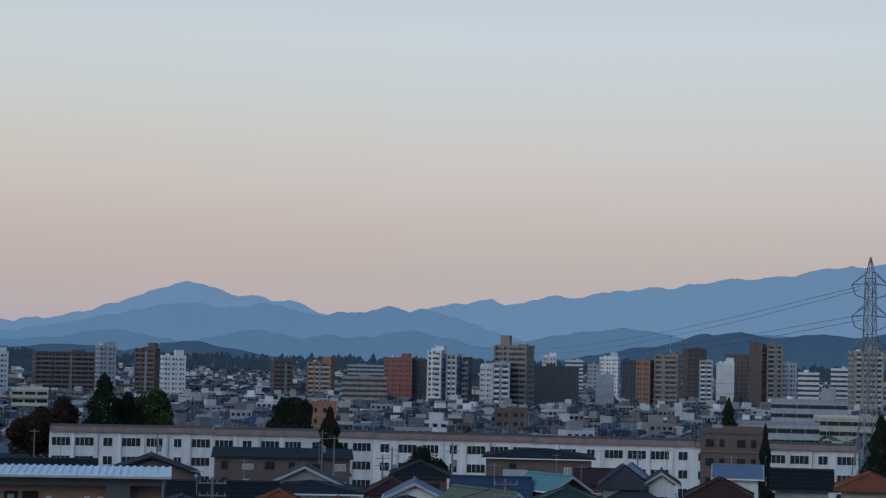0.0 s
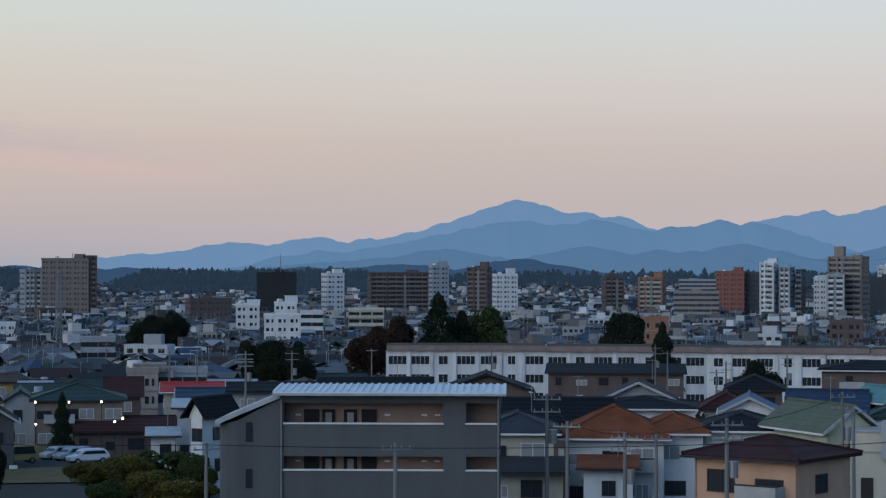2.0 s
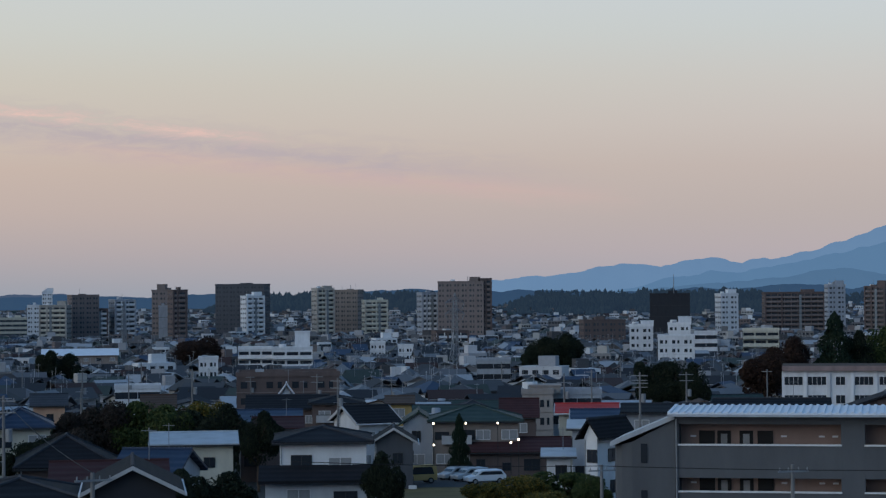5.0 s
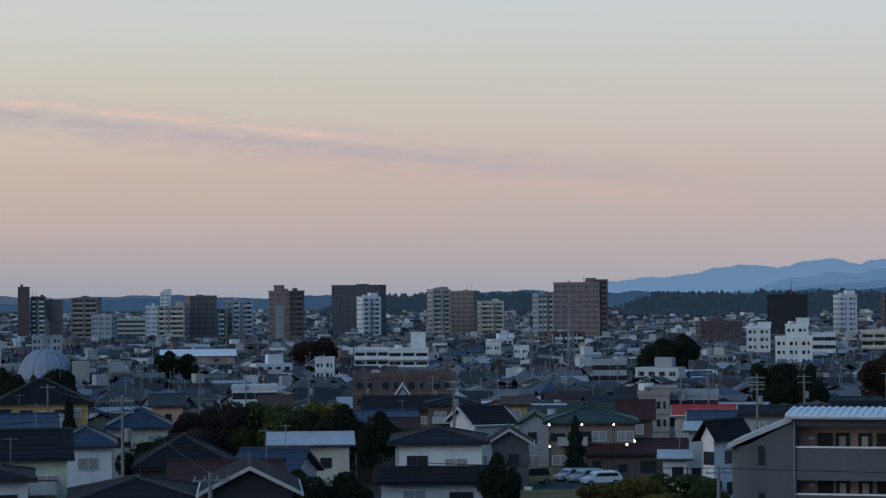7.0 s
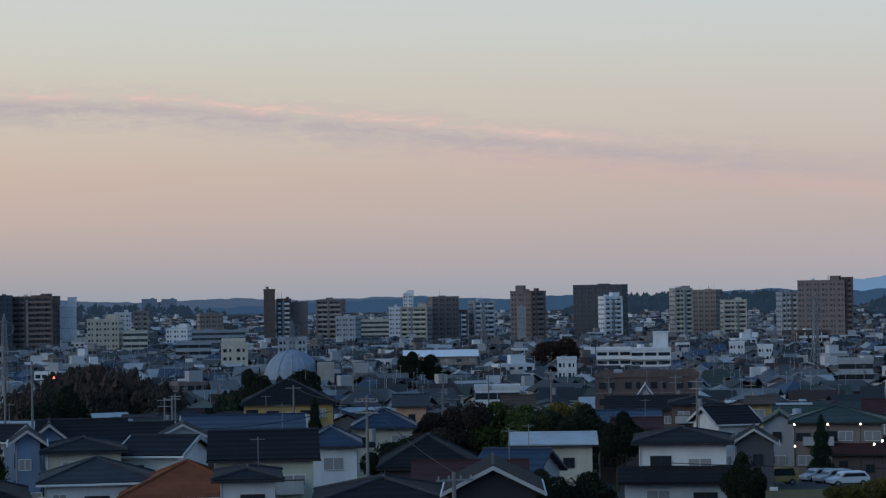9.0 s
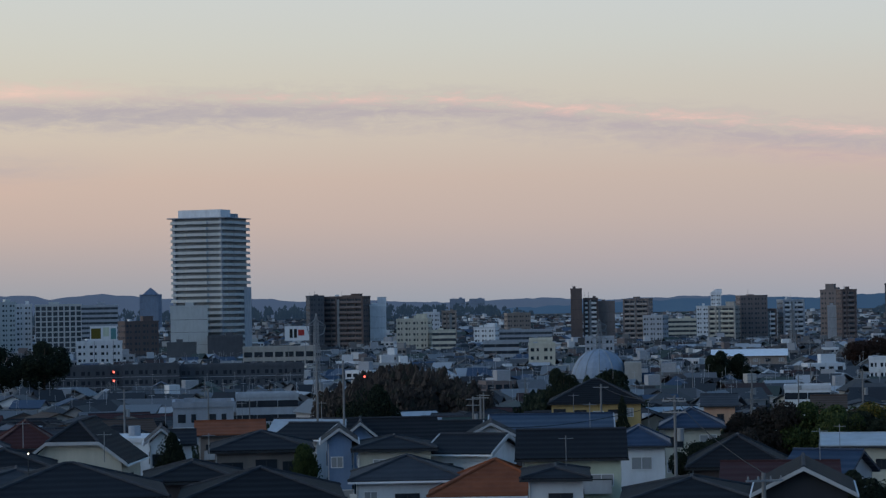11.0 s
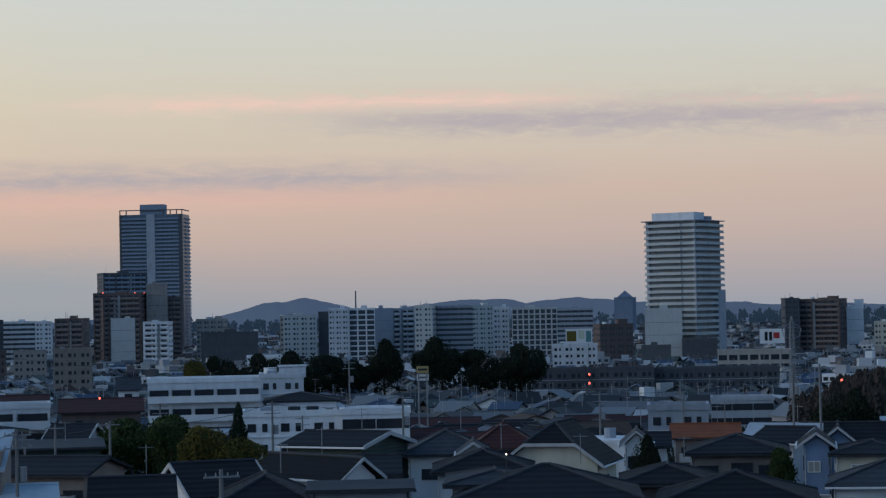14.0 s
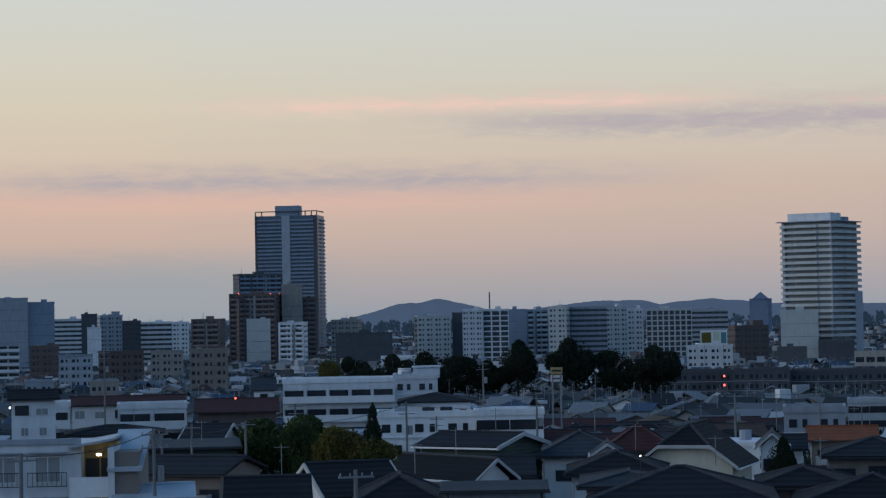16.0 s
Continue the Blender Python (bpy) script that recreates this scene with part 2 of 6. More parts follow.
LEAF = {
    "green": islands("green_leaves", [(0, (0.028, 0.045, 0.018)), (0.3, (0.045, 0.065, 0.022)), (0.6, (0.065, 0.085, 0.03)), (0.85, (0.09, 0.105, 0.035))]),
    "conifer": islands("dark_conifer_needles", [(0, (0.012, 0.024, 0.016)), (0.4, (0.02, 0.034, 0.02)), (0.8, (0.03, 0.045, 0.026))]),
    "russet": islands("russet_leaves", [(0, (0.03, 0.02, 0.017)), (0.4, (0.045, 0.026, 0.02)), (0.8, (0.06, 0.035, 0.024))]),
    "gold": islands("autumn_gold_leaves", [(0, (0.06, 0.06, 0.02)), (0.35, (0.12, 0.10, 0.025)), (0.7, (0.2, 0.14, 0.03)), (0.9, (0.05, 0.065, 0.02))]),
    "dark": islands("dark_evergreen_leaves", [(0, (0.012, 0.018, 0.013)), (0.4, (0.022, 0.03, 0.018)), (0.8, (0.035, 0.042, 0.024))]),
    "bare": islands("bare_twigs", [(0, (0.04, 0.032, 0.028)), (0.5, (0.06, 0.048, 0.04)), (0.8, (0.03, 0.03, 0.024))]),
}
GROUND = surface("town_ground", (0.055, 0.055, 0.052), 0.95, spread=0.5, scale=0.02, grain=0.6)
GRASS = surface("dry_grass", (0.15, 0.12, 0.05), 0.95, spread=0.4, scale=0.4, grain=8.0)
ASPHALT = surface("asphalt", (0.05, 0.05, 0.053), 0.9)


# ---- building helpers ----
class Geo:
    """Gathers plain faces for one mesh."""

    def __init__(self):
        self.v, self.f = [], []

    def add(self, verts, faces):
        n = len(self.v)
        self.v += [tuple(p) for p in verts]
        self.f += [tuple(n + i for i in face) for face in faces]
        return self

    def box(self, x0, x1, y0, y1, z0, z1):
        return self.add([(x0, y0, z0), (x1, y0, z0), (x1, y1, z0), (x0, y1, z0), (x0, y0, z1), (x1, y0, z1), (x1, y1, z1), (x0, y1, z1)],
                        [(3, 2, 1, 0), (4, 5, 6, 7), (0, 1, 5, 4), (1, 2, 6, 5), (2, 3, 7, 6), (3, 0, 4, 7)])

    def prism(self, outline, a, b, axis="y"):
        """An outline in (x, z), or (y, z), extruded along y, or x."""
        n = len(outline)
        put = (lambda p, s: (p[0], s, p[1])) if axis == "y" else (lambda p, s: (s, p[0], p[1]))
        faces = [tuple(range(n)), tuple(range(2 * n - 1, n - 1, -1))]
        faces += [(i, n + i, n + (i + 1) % n, (i + 1) % n) for i in range(n)]
        return self.add([put(p, a) for p in outline] + [put(p, b) for p in outline], faces)

    def rod(self, a, b, r0, r1=None, n=6):
        a, b = Vector(a), Vector(b)
        r1 = r0 if r1 is None else r1
        turn = (b - a).to_track_quat("Z", "Y").to_matrix()
        ring = [turn @ Vector((math.cos(k * math.tau / n), math.sin(k * math.tau / n), 0)) for k in range(n)]
        faces = [(k, (k + 1) % n, n + (k + 1) % n, n + k) for k in range(n)] + [tuple(range(n - 1, -1, -1)), tuple(range(n, 2 * n))]
        return self.add([a + r0 * p for p in ring] + [b + r1 * p for p in ring], faces)

    def mesh(self, name):
        me = bpy.data.meshes.new(name)
        me.from_pydata(self.v, [], self.f)
        me.update()
        return me


def part(name, geo, material, parent, label="", at=None):
    me = geo if isinstance(geo, bpy.types.Mesh) else geo.mesh(name)
    if not me.materials:
        me.materials.append(material)
    ob = new(name, me)
    ob.parent = parent
    if at is not None:
        ob.matrix_basis = at
    if label:
        tagged(ob, label)
    return ob


def lie(r):
    """The height of the ground at r metres from the lookout: a terrace, then a shallow basin that rises to the hills."""
    return float(np.interp(r, (0, 60, 150, 235, 300, 420, 800, 1500, 2000, 2900, 3600, 4600), (3, 3, 2, 0, -3, -8, -10, -13, -10, -2, 0, 2)))


def spot(b, r, z=None, turn=0):
    """A pose on the ground at bearing b and range r, whose x points to the right as seen from the lookout and y away from it."""
    a = radians(b)
    return pose(-r * math.sin(a), r * math.cos(a), lie(r) if z is None else z, 0, 0, b + turn)


TAKEN, SEEN = [], []


def in_view(b, r, w, z):
    """Keep what the town shows of this thing, down to z, clear of the nameless houses before it."""
    SEEN.append((b, math.degrees(w * 0.5 / r), r, (z - EYE) / r))


def hides(b, r, w, top):
    half, e = math.degrees(w * 0.5 / r), (top - EYE) / r
    return any(r < rr and abs(b - bb) < half + hh and e > ee for bb, hh, rr, ee in SEEN)


def thing(name, m, label, category, group="", kind="", size=0):
    ob = new(name)
    ob.matrix_basis = m
    if size:
        TAKEN.append((m.translation.x, m.translation.y, size))
    return tagged(ob, label, category, group, kind)


# ---- ground and far ridges ----
g = Geo()
radii = (0, 30, 60, 100, 150, 235, 320, 420, 600, 800, 1150, 1500, 2000, 2400, 2900, 3600, 4300, 4900)
for r in radii:
    for k in range(72):
        a = k * math.tau / 72
        g.v.append((-r * math.sin(a), r * math.cos(a), lie(r)))
for i in range(len(radii) - 1):
    for k in range(72):
        g.f.append((i * 72 + k, (i + 1) * 72 + k, (i + 1) * 72 + (k + 1) % 72, i * 72 + (k + 1) % 72)[::-1])
ground = new("ground", g.mesh("ground"))
ground.data.materials.append(GROUND)
tagged(ground, "dark built-up ground of the town, a shallow basin", "ground", kind="structure")


def ridge(name, r, material, b0, b1, floor, peaks, rough, label, step=0.05, seed=0.0):
    """A range of hills: every peak is (bearing, degrees above the horizon, degrees fallen per degree of bearing)."""
    g = Geo()
    n = int((b1 - b0) / step) + 1
    back = (-160, -110, -60, -25, 0, 40)
    for j, off in enumerate(back):
        for i in range(n):
            b = b0 + i * step
            e = max([floor] + [h - fall * (math.sqrt((b - at) ** 2 + 0.05) - 0.2) for at, h, fall in peaks])
            e += rough * (noise.fractal(Vector((b * 1.3, seed, 0)), 1.0, 2.2, 5) - 0.1)
            share = (0, 0.4, 0.72, 0.9, 1, 0.7)[j]
            rr = r + off + (25 * noise.noise(Vector((b * 2, j * 0.7, seed))) if 0 < j < 4 else 0)
            z = EYE + r * math.tan(radians(e))
            low = lie(r) - 15
            a = radians(b)
            g.v.append((-rr * math.sin(a), rr * math.cos(a), low + (z - low) * share))
    for j in range(len(back) - 1):
        for i in range(n - 1):
            g.f.append((j * n + i, j * n + i + 1, (j + 1) * n + i + 1, (j + 1) * n + i))
    ob = new(name, g.mesh(name))
    for p in ob.data.polygons:
        p.use_smooth = True
    ob.data.materials.append(material)
    return tagged(ob, label, "hills", kind="structure")


# aerial haze is painted in: each range glows its own blue
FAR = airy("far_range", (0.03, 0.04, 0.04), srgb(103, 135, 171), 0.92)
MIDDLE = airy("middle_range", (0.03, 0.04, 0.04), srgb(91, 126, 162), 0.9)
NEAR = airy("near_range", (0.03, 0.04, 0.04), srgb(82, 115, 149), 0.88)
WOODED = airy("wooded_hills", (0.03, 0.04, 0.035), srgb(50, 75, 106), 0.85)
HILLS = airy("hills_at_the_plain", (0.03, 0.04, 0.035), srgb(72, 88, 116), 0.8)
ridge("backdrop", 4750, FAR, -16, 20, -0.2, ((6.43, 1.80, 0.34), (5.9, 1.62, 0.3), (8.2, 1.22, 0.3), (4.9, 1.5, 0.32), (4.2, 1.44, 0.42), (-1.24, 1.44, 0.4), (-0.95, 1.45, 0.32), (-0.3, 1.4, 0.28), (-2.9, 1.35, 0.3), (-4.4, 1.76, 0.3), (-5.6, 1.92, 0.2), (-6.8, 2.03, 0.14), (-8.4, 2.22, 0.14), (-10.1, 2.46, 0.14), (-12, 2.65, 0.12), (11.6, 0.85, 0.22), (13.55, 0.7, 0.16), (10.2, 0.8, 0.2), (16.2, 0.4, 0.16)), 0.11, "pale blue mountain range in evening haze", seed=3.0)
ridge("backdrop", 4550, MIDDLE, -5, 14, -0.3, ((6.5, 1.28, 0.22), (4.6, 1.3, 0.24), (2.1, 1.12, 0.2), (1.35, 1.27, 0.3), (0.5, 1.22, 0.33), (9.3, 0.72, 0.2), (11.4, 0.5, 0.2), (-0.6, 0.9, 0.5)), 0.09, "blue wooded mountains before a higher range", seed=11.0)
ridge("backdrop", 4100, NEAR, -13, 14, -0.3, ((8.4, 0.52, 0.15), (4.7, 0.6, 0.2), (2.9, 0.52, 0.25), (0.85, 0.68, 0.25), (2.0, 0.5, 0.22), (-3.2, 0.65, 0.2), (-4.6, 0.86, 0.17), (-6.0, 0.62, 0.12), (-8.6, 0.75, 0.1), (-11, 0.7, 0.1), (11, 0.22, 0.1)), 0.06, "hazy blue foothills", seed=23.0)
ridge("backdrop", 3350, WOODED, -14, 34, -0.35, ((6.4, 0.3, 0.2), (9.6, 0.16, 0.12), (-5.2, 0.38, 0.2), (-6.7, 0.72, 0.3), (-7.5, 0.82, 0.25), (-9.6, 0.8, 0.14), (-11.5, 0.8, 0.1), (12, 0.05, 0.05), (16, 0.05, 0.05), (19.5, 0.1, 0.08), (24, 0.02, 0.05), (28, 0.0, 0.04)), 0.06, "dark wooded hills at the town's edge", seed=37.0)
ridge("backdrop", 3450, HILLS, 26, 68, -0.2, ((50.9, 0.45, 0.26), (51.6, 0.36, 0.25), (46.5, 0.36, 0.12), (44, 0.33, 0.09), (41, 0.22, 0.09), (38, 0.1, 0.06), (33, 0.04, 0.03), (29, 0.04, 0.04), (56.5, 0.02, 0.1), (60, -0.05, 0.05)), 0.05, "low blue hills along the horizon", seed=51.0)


# ---- mid-rise buildings ----
BALCONY = {"mauve": WALL["taupe"], "brown": WALL["mauve"], "tan": WALL["taupe"], "dark": WALL["grey"], "orange": WALL["beige"], "grey": WALL["white"], "slate": WALL["bluish"], "beige": WALL["cream"]}
def block(b, r, w, d, top, wall, style="slab", floor=3.0, turn=0, core=0.0, cap=2.6, mast=0.0, bays=0, name="apartment_building", label="", side="grid", base=None, flip=False):
    """A building of many storeys, its front towards the lookout: w wide, d deep, its roof at top metres above the datum."""
    stance = random.Random(f"{b} {r}")
    if turn == 0 and r > 1000 and w > 12 and style in ("slab", "grid", "rail") and name == "apartment_building":
        turn = stance.choice((-1, 1)) * stance.uniform(9, 19)
        w = (w - 0.8 * d * math.sin(radians(abs(turn)))) / math.cos(radians(turn))
    m = spot(b, r + d / 2, lie(r) if base is None else base, turn) @ Matrix.Translation((0, -d / 2, 0))
    h = top - m.translation.z
    ob = thing(name, m, label, "building", "town buildings", size=max(w, d) * 0.6 + 3)
    in_view(b, r, w * 0.9, top - (0.52 if r < 1000 else 0.45) * h)
    part("wall", Geo().box(-w / 2, w / 2, 0.02, d, -3, h), WALL[wall], ob)
    lip = Geo().box(-w / 2 - 0.15, w / 2 + 0.15, -0.15, 0.25, h, h + 0.9).box(-w / 2 - 0.15, w / 2 + 0.15, d - 0.25, d + 0.15, h, h + 0.9)
    lip.box(-w / 2 - 0.15, -w / 2 + 0.25, 0.25, d - 0.25, h, h + 0.9).box(w / 2 - 0.25, w / 2 + 0.15, 0.25, d - 0.25, h, h + 0.9)
    part("parapet", lip, WALL[wall], ob)
    storeys = max(1, int(h / floor))
    bays = bays or max(2, round(w / 4.5))
    glass = Geo()
    for face in ("front", "side"):
        span = w if face == "front" else d
        count = bays if face == "front" else max(1, round(d / 4.5))
        how = style if face == "front" else side
        if how == "blank":
            continue
        for s in range(storeys):
            z = h - (s + 1) * floor
            for k in range(count):
                u0 = -span / 2 + span * k / count
                u1 = u0 + span / count
                if how in ("slab", "rail"):
                    panes = [(u0 + 0.35, u1 - 0.35, z + 0.15, z + 2.25)]
                elif how == "band":
                    panes = [(u0 + 0.06, u1 - 0.06, z + 0.95, z + 2.35)]
                elif how == "frame":
                    panes = [(u0 + 0.45, u1 - 0.45, z + 0.35, z + 2.6)]
                else:
                    v = u1 - u0
                    panes = [(u0 + v * 0.16, u0 + v * 0.42, z + 0.85, z + 2.05), (u0 + v * 0.6, u0 + v * 0.76, z + 0.85, z + 2.05)]
                for p0, p1, q0, q1 in panes:
                    if face == "front":
                        glass.box(p0, p1, -0.06, 0.1, q0, q1)
                    else:
                        glass.box(w / 2 - 0.1, w / 2 + 0.06, d / 2 + p0, d / 2 + p1, q0, q1)
                        glass.box(-w / 2 - 0.06, -w / 2 + 0.1, d / 2 + p0, d / 2 + p1, q0, q1)
    if glass.f:
        # beyond 1000 m the lighter glass colour imitates haze
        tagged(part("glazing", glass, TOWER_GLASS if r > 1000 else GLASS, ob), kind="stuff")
    if style in ("slab", "rail"):
        rail = Geo().box(-w / 2, w / 2, -1.3, -1.18, 0, 1.15).box(-w / 2, w / 2, -1.3, 0, -0.18, 0)
        for k in range(bays + 1):
            u = -w / 2 + w * k / bays
            rail.box(max(-w / 2, u - 0.09), min(w / 2, u + 0.09), -1.18, 0, 0, 2.7)
        me = rail.mesh("balcony")
        for s in range(min(storeys, 22)):
            part("balcony", me, BALCONY.get(wall, WALL[wall]) if style == "slab" else TRIM, ob, at=pose(0, 0, h - (s + 1) * floor))
        if r > 1000 and w > 6:
            for u in (-0.5, -0.5 + stance.choice((0.28, 0.33, 0.5)), 0.5):
                x = u * (w - 1.0)
                part("pier", Geo().box(x - 0.5, x + 0.5, -1.42, 0.0, -3, h + 0.3), WALL[wall], ob)
        if r > 1000 and w > 9:
            x = stance.uniform(-0.15, 0.1) * w
            part("stair_slot", Geo().box(x, x + 1.5, -1.36, 0.0, -3, h - 1.0), WALL["core"], ob)
    if style == "grid" and r < 1100:
        me = Geo().box(-w / 2 - 0.1, w / 2 + 0.1, -0.16, 0.0, 0, 0.16).mesh("ledge")
        for s in range(min(storeys, 12)):
            part("ledge", me, BALCONY.get(wall, WALL[wall]), ob, at=pose(0, 0, h - (s + 1) * floor))
        machine = Geo().box(-w * 0.32, -w * 0.32 + 1.6, d * 0.3, d * 0.3 + 1.2, h, h + 1.3)
        part("roof_unit", machine, WALL["grey"], ob)
    if core:
        u = -w * 0.25 if flip else w * 0.25
        part("stair_head", Geo().box(u - cap, u + cap, d * 0.3, d * 0.3 + 2 * cap, h, h + core).box(u - cap - 0.2, u + cap + 0.2, d * 0.3 - 0.2, d * 0.3 + 2 * cap + 0.2, h + core, h + core + 0.3), WALL[wall], ob)
        part("water_tank", Geo().rod((-u, d * 0.5, h), (-u, d * 0.5, h + 1.9), 1.3, n=10), TRIM, ob)
    if r > 1000 and h > 12 and w > 7:
        u = stance.uniform(-0.3, 0.15) * w
        part("roof_house", Geo().box(u, u + w * 0.22, d * 0.4, d * 0.75, h, h + stance.uniform(1.4, 2.6)), WALL[wall], ob)
        for k in range(stance.choice((0, 1, 2))):
            u = stance.uniform(-0.4, 0.4) * w
            part("aerial", Geo().rod((u, d * 0.5, h), (u, d * 0.5, h + stance.uniform(2.5, 5)), 0.12, 0.07), STEEL, ob)
    if style == "blank" and r > 1000 and h > 16:
        joint = Geo()
        for k in range(1, int(h / 6.4)):
            joint.box(-w / 2, w / 2, -0.05, 0.03, h - 6.4 * k, h - 6.4 * k + 0.12)
        part("wall_joint", joint, RECESS, ob)
    if mast:
        part("mast", Geo().rod((w * 0.1, d * 0.4, h), (w * 0.1, d * 0.4, h + mast), 0.28, 0.12), STEEL, ob)
    return ob


block(9.54, 1500, 39.5, 14, 17.4, "brown", "slab", turn=8, label="long brown apartment block with balcony rows")
block(8.50, 1450, 12.8, 12, 22.0, "grey", "grid", core=3, label="grey concrete apartment tower")
block(7.46, 1450, 13.4, 13, 20.8, "brown", "slab", core=4, turn=-12, label="brown tiled apartment tower with pale balcony bands")
block(6.81, 1400, 13.7, 14, 16.6, "white", "grid", core=4, turn=10, label="white apartment tower beside a brown one")
block(4.07, 1550, 13.1, 13, 14.7, "brown", "slab", turn=10, label="brown apartment tower with striped balconies")
block(3.06, 1450, 17.4, 13, 14.5, "orange", "slab", core=4, label="orange-brown apartment block with pale balconies")
block(1.07, 1400, 17.5, 14, 18.5, "red", "grid", core=3, turn=-8, label="red brick-tiled apartment tower")
block(0.52, 1406, 8.0, 14, 17.8, "dark", "grid", turn=-8, label="dark back of a red tiled tower")
block(0.12, 1300, 8.3, 13, 23.4, "white", "slab", core=3, turn=-12, label="white apartment tower with stepped roof")
block(-0.32, 1302, 6.3, 13, 21.0, "grey", "slab", turn=-12, label="pale grey apartment tower with balconies")
block(-0.66, 1310, 3.2, 12, 19.6, "dark", "slab", turn=-12, label="narrow dark grey apartment tower")
block(-1.14, 1300, 7.2, 12, 14.9, "white", "grid", core=2, label="slim white apartment tower")
block(-1.85, 1250, 19.0, 16, 26.7, "tan", "slab", core=6, turn=-14, flip=True, label="tall tan tower with a small roof turret")
block(-1.52, 1235, 9.6, 12, 16.9, "grey", "slab", label="grey apartment block before a tan tower")
block(-2.93, 1300, 25.7, 14, 15.2, "dark", "blank", label="low black office building")
block(-2.74, 1750, 11.0, 12, 22.1, "white", "grid", core=3, label="white apartment tower among others")
block(-3.37, 1750, 14.0, 12, 19.1, "white", "band", label="white office block with band windows")
block(-4.28, 1700, 15.3, 12, 22.2, "white", "grid", core=4, label="white tower with a rooftop tank")
block(-3.86, 1700, 8.5, 12, 16.8, "grey", "grid", label="pale grey office block")
block(-4.16, 1350, 11.1, 12, 11.2, "grey", "blank", label="plain grey office block")
block(-4.77, 1500, 10.5, 12, 20.0, "dark", "grid", label="dark glazed office tower")
block(-5.17, 1350, 8.5, 14, 20.2, "orange", "grid", turn=-10, label="orange-brown tiled apartment tower")
block(-5.76, 1354, 14.3, 14, 23.9, "tan", "slab", mast=14, turn=-10, label="tan apartment tower with a tall mast")
block(-6.42, 1700, 17.3, 13, 30.0, "brown", "grid", label="brown apartment tower in the town")
block(-6.71, 1500, 8.9, 13, 21.1, "grey", "slab", label="grey apartment tower with balconies")
block(-7.19, 1500, 11.9, 12, 19.5, "white", "blank", core=4, label="plain white office tower")
block(-7.48, 1550, 15.4, 13, 25.5, "brown", "grid", turn=-5, label="dark brown tower block")
block(-7.94, 1420, 7.4, 12, 32.7, "brown", "blank", label="tall brown stair tower")
block(-8.35, 1425, 12.3, 12, 31.9, "tan", "slab", label="tall tan apartment tower with balconies")
block(-8.79, 1450, 9.3, 12, 20.5, "white", "grid", label="white apartment tower in the town")
block(-9.27, 1400, 13.0, 12, 14.8, "white", "band", label="white clinic building in the town")
block(-10.03, 1450, 10.6, 12, 17.6, "white", "band", label="white stepped apartment block")
block(-10.67, 1300, 18.9, 14, 27.8, "beige", "slab", core=3, label="beige apartment tower behind a pylon")
block(-9.30, 850, 28.3, 14, 6.3, "grey", "band", floor=3.4, core=5, label="long grey school building with window bands")
block(-10.53, 780, 30.3, 14, 2.1, "cream", "band", floor=3.4, label="long cream school building with window bands")
block(-8.33, 700, 30.1, 12, 1.5, "grey", "band", floor=3.4, label="low grey building with a green roof edge")
block(3.05, 620, 8.5, 10, 6.3, "orange", "grid", label="low orange brick building")
block(1.96, 1300, 26.0, 14, 7.0, "taupe", "band", label="grey office building with window bands")
block(-1.79, 760, 11.0, 10, 2.6, "brown", "grid", label="low brown apartment block")
block(-7.39, 360, 9.9, 12, 8.9, "brown", "grid", core=0, label="dark brown three-storey apartment block with a grey roof")
block(1.93, 1700, 27.7, 12, 12.2, "grey", "band", label="pale low building far off")
block(12.63, 1320, 23.3, 16, 17.4, "black", "blank", mast=12, label="black building under construction with roof cranes")
block(11.20, 1350, 13.2, 13, 17.0, "white", "grid", core=3, label="white apartment tower in the town")
block(17.30, 1300, 6.9, 16, 27.0, "brown", "slab", label="brown apartment tower in the town")
block(13.36, 900, 9.4, 12, 5.6, "white", "grid", core=2, label="white low apartment building")
block(12.48, 780, 12.6, 12, 3.7, "white", "grid", label="white block of flats with small windows")
block(12.40, 900, 9.0, 12, 6.2, "white", "grid", core=3, label="white stepped building in the town")
block(11.73, 850, 8.5, 12, 3.6, "white", "band", label="white low-rise with long windows")
block(10.35, 880, 13.9, 12, 4.0, "cream", "slab", label="cream stepped apartment block with terraces")
block(14.35, 1150, 23.3, 12, 4.4, "brown", "grid", label="brown low office block")
block(25.15, 1350, 8.7, 14, 21.8, "brown", "slab", turn=12, label="brown apartment tower in the town")
block(23.49, 1480, 35.2, 16, 25.6, "dark", "grid", label="broad dark apartment tower")
block(23.25, 1440, 14.5, 12, 17.9, "white", "rail", core=3, label="white apartment tower with banded balconies")
block(21.46, 1450, 11.8, 13, 22.5, "beige", "slab", core=2, turn=15, label="beige apartment tower with rounded corner balconies")
block(20.79, 1500, 18.3, 13, 21.3, "tan", "grid", mast=4, label="pair of tan and beige apartment towers")
block(20.14, 1460, 16.7, 13, 14.5, "cream", "slab", label="cream apartment block stepping down")
block(18.80, 1320, 9.8, 14, 19.1, "grey", "slab", turn=12, label="grey apartment wing with balconies")
block(17.86, 1300, 29.6, 18, 25.4, "mauve", "grid", core=3, mast=4, label="large plain brown apartment tower")
block(18.23, 1200, 19.5, 10, -1.4, "brown", "rail", label="low brown apartment block with pale balconies")
block(23.18, 780, 11.9, 12, 0.7, "white", "rail", label="long white apartment building with balconies")
block(22.24, 770, 13.7, 12, 0.7, "white", "rail", core=6, label="white apartment building with stair head")
block(16.01, 380, 5.2, 10, 2.6, "taupe", "grid", core=1.2, label="grey concrete low building")
block(15.00, 385, 8.2, 9, 2.3, "grey", "band", label="grey concrete annex in the town")
block(22.36, 420, 19.1, 14, 4.5, "brown", "grid", label="long dark brown low building with chimneys")
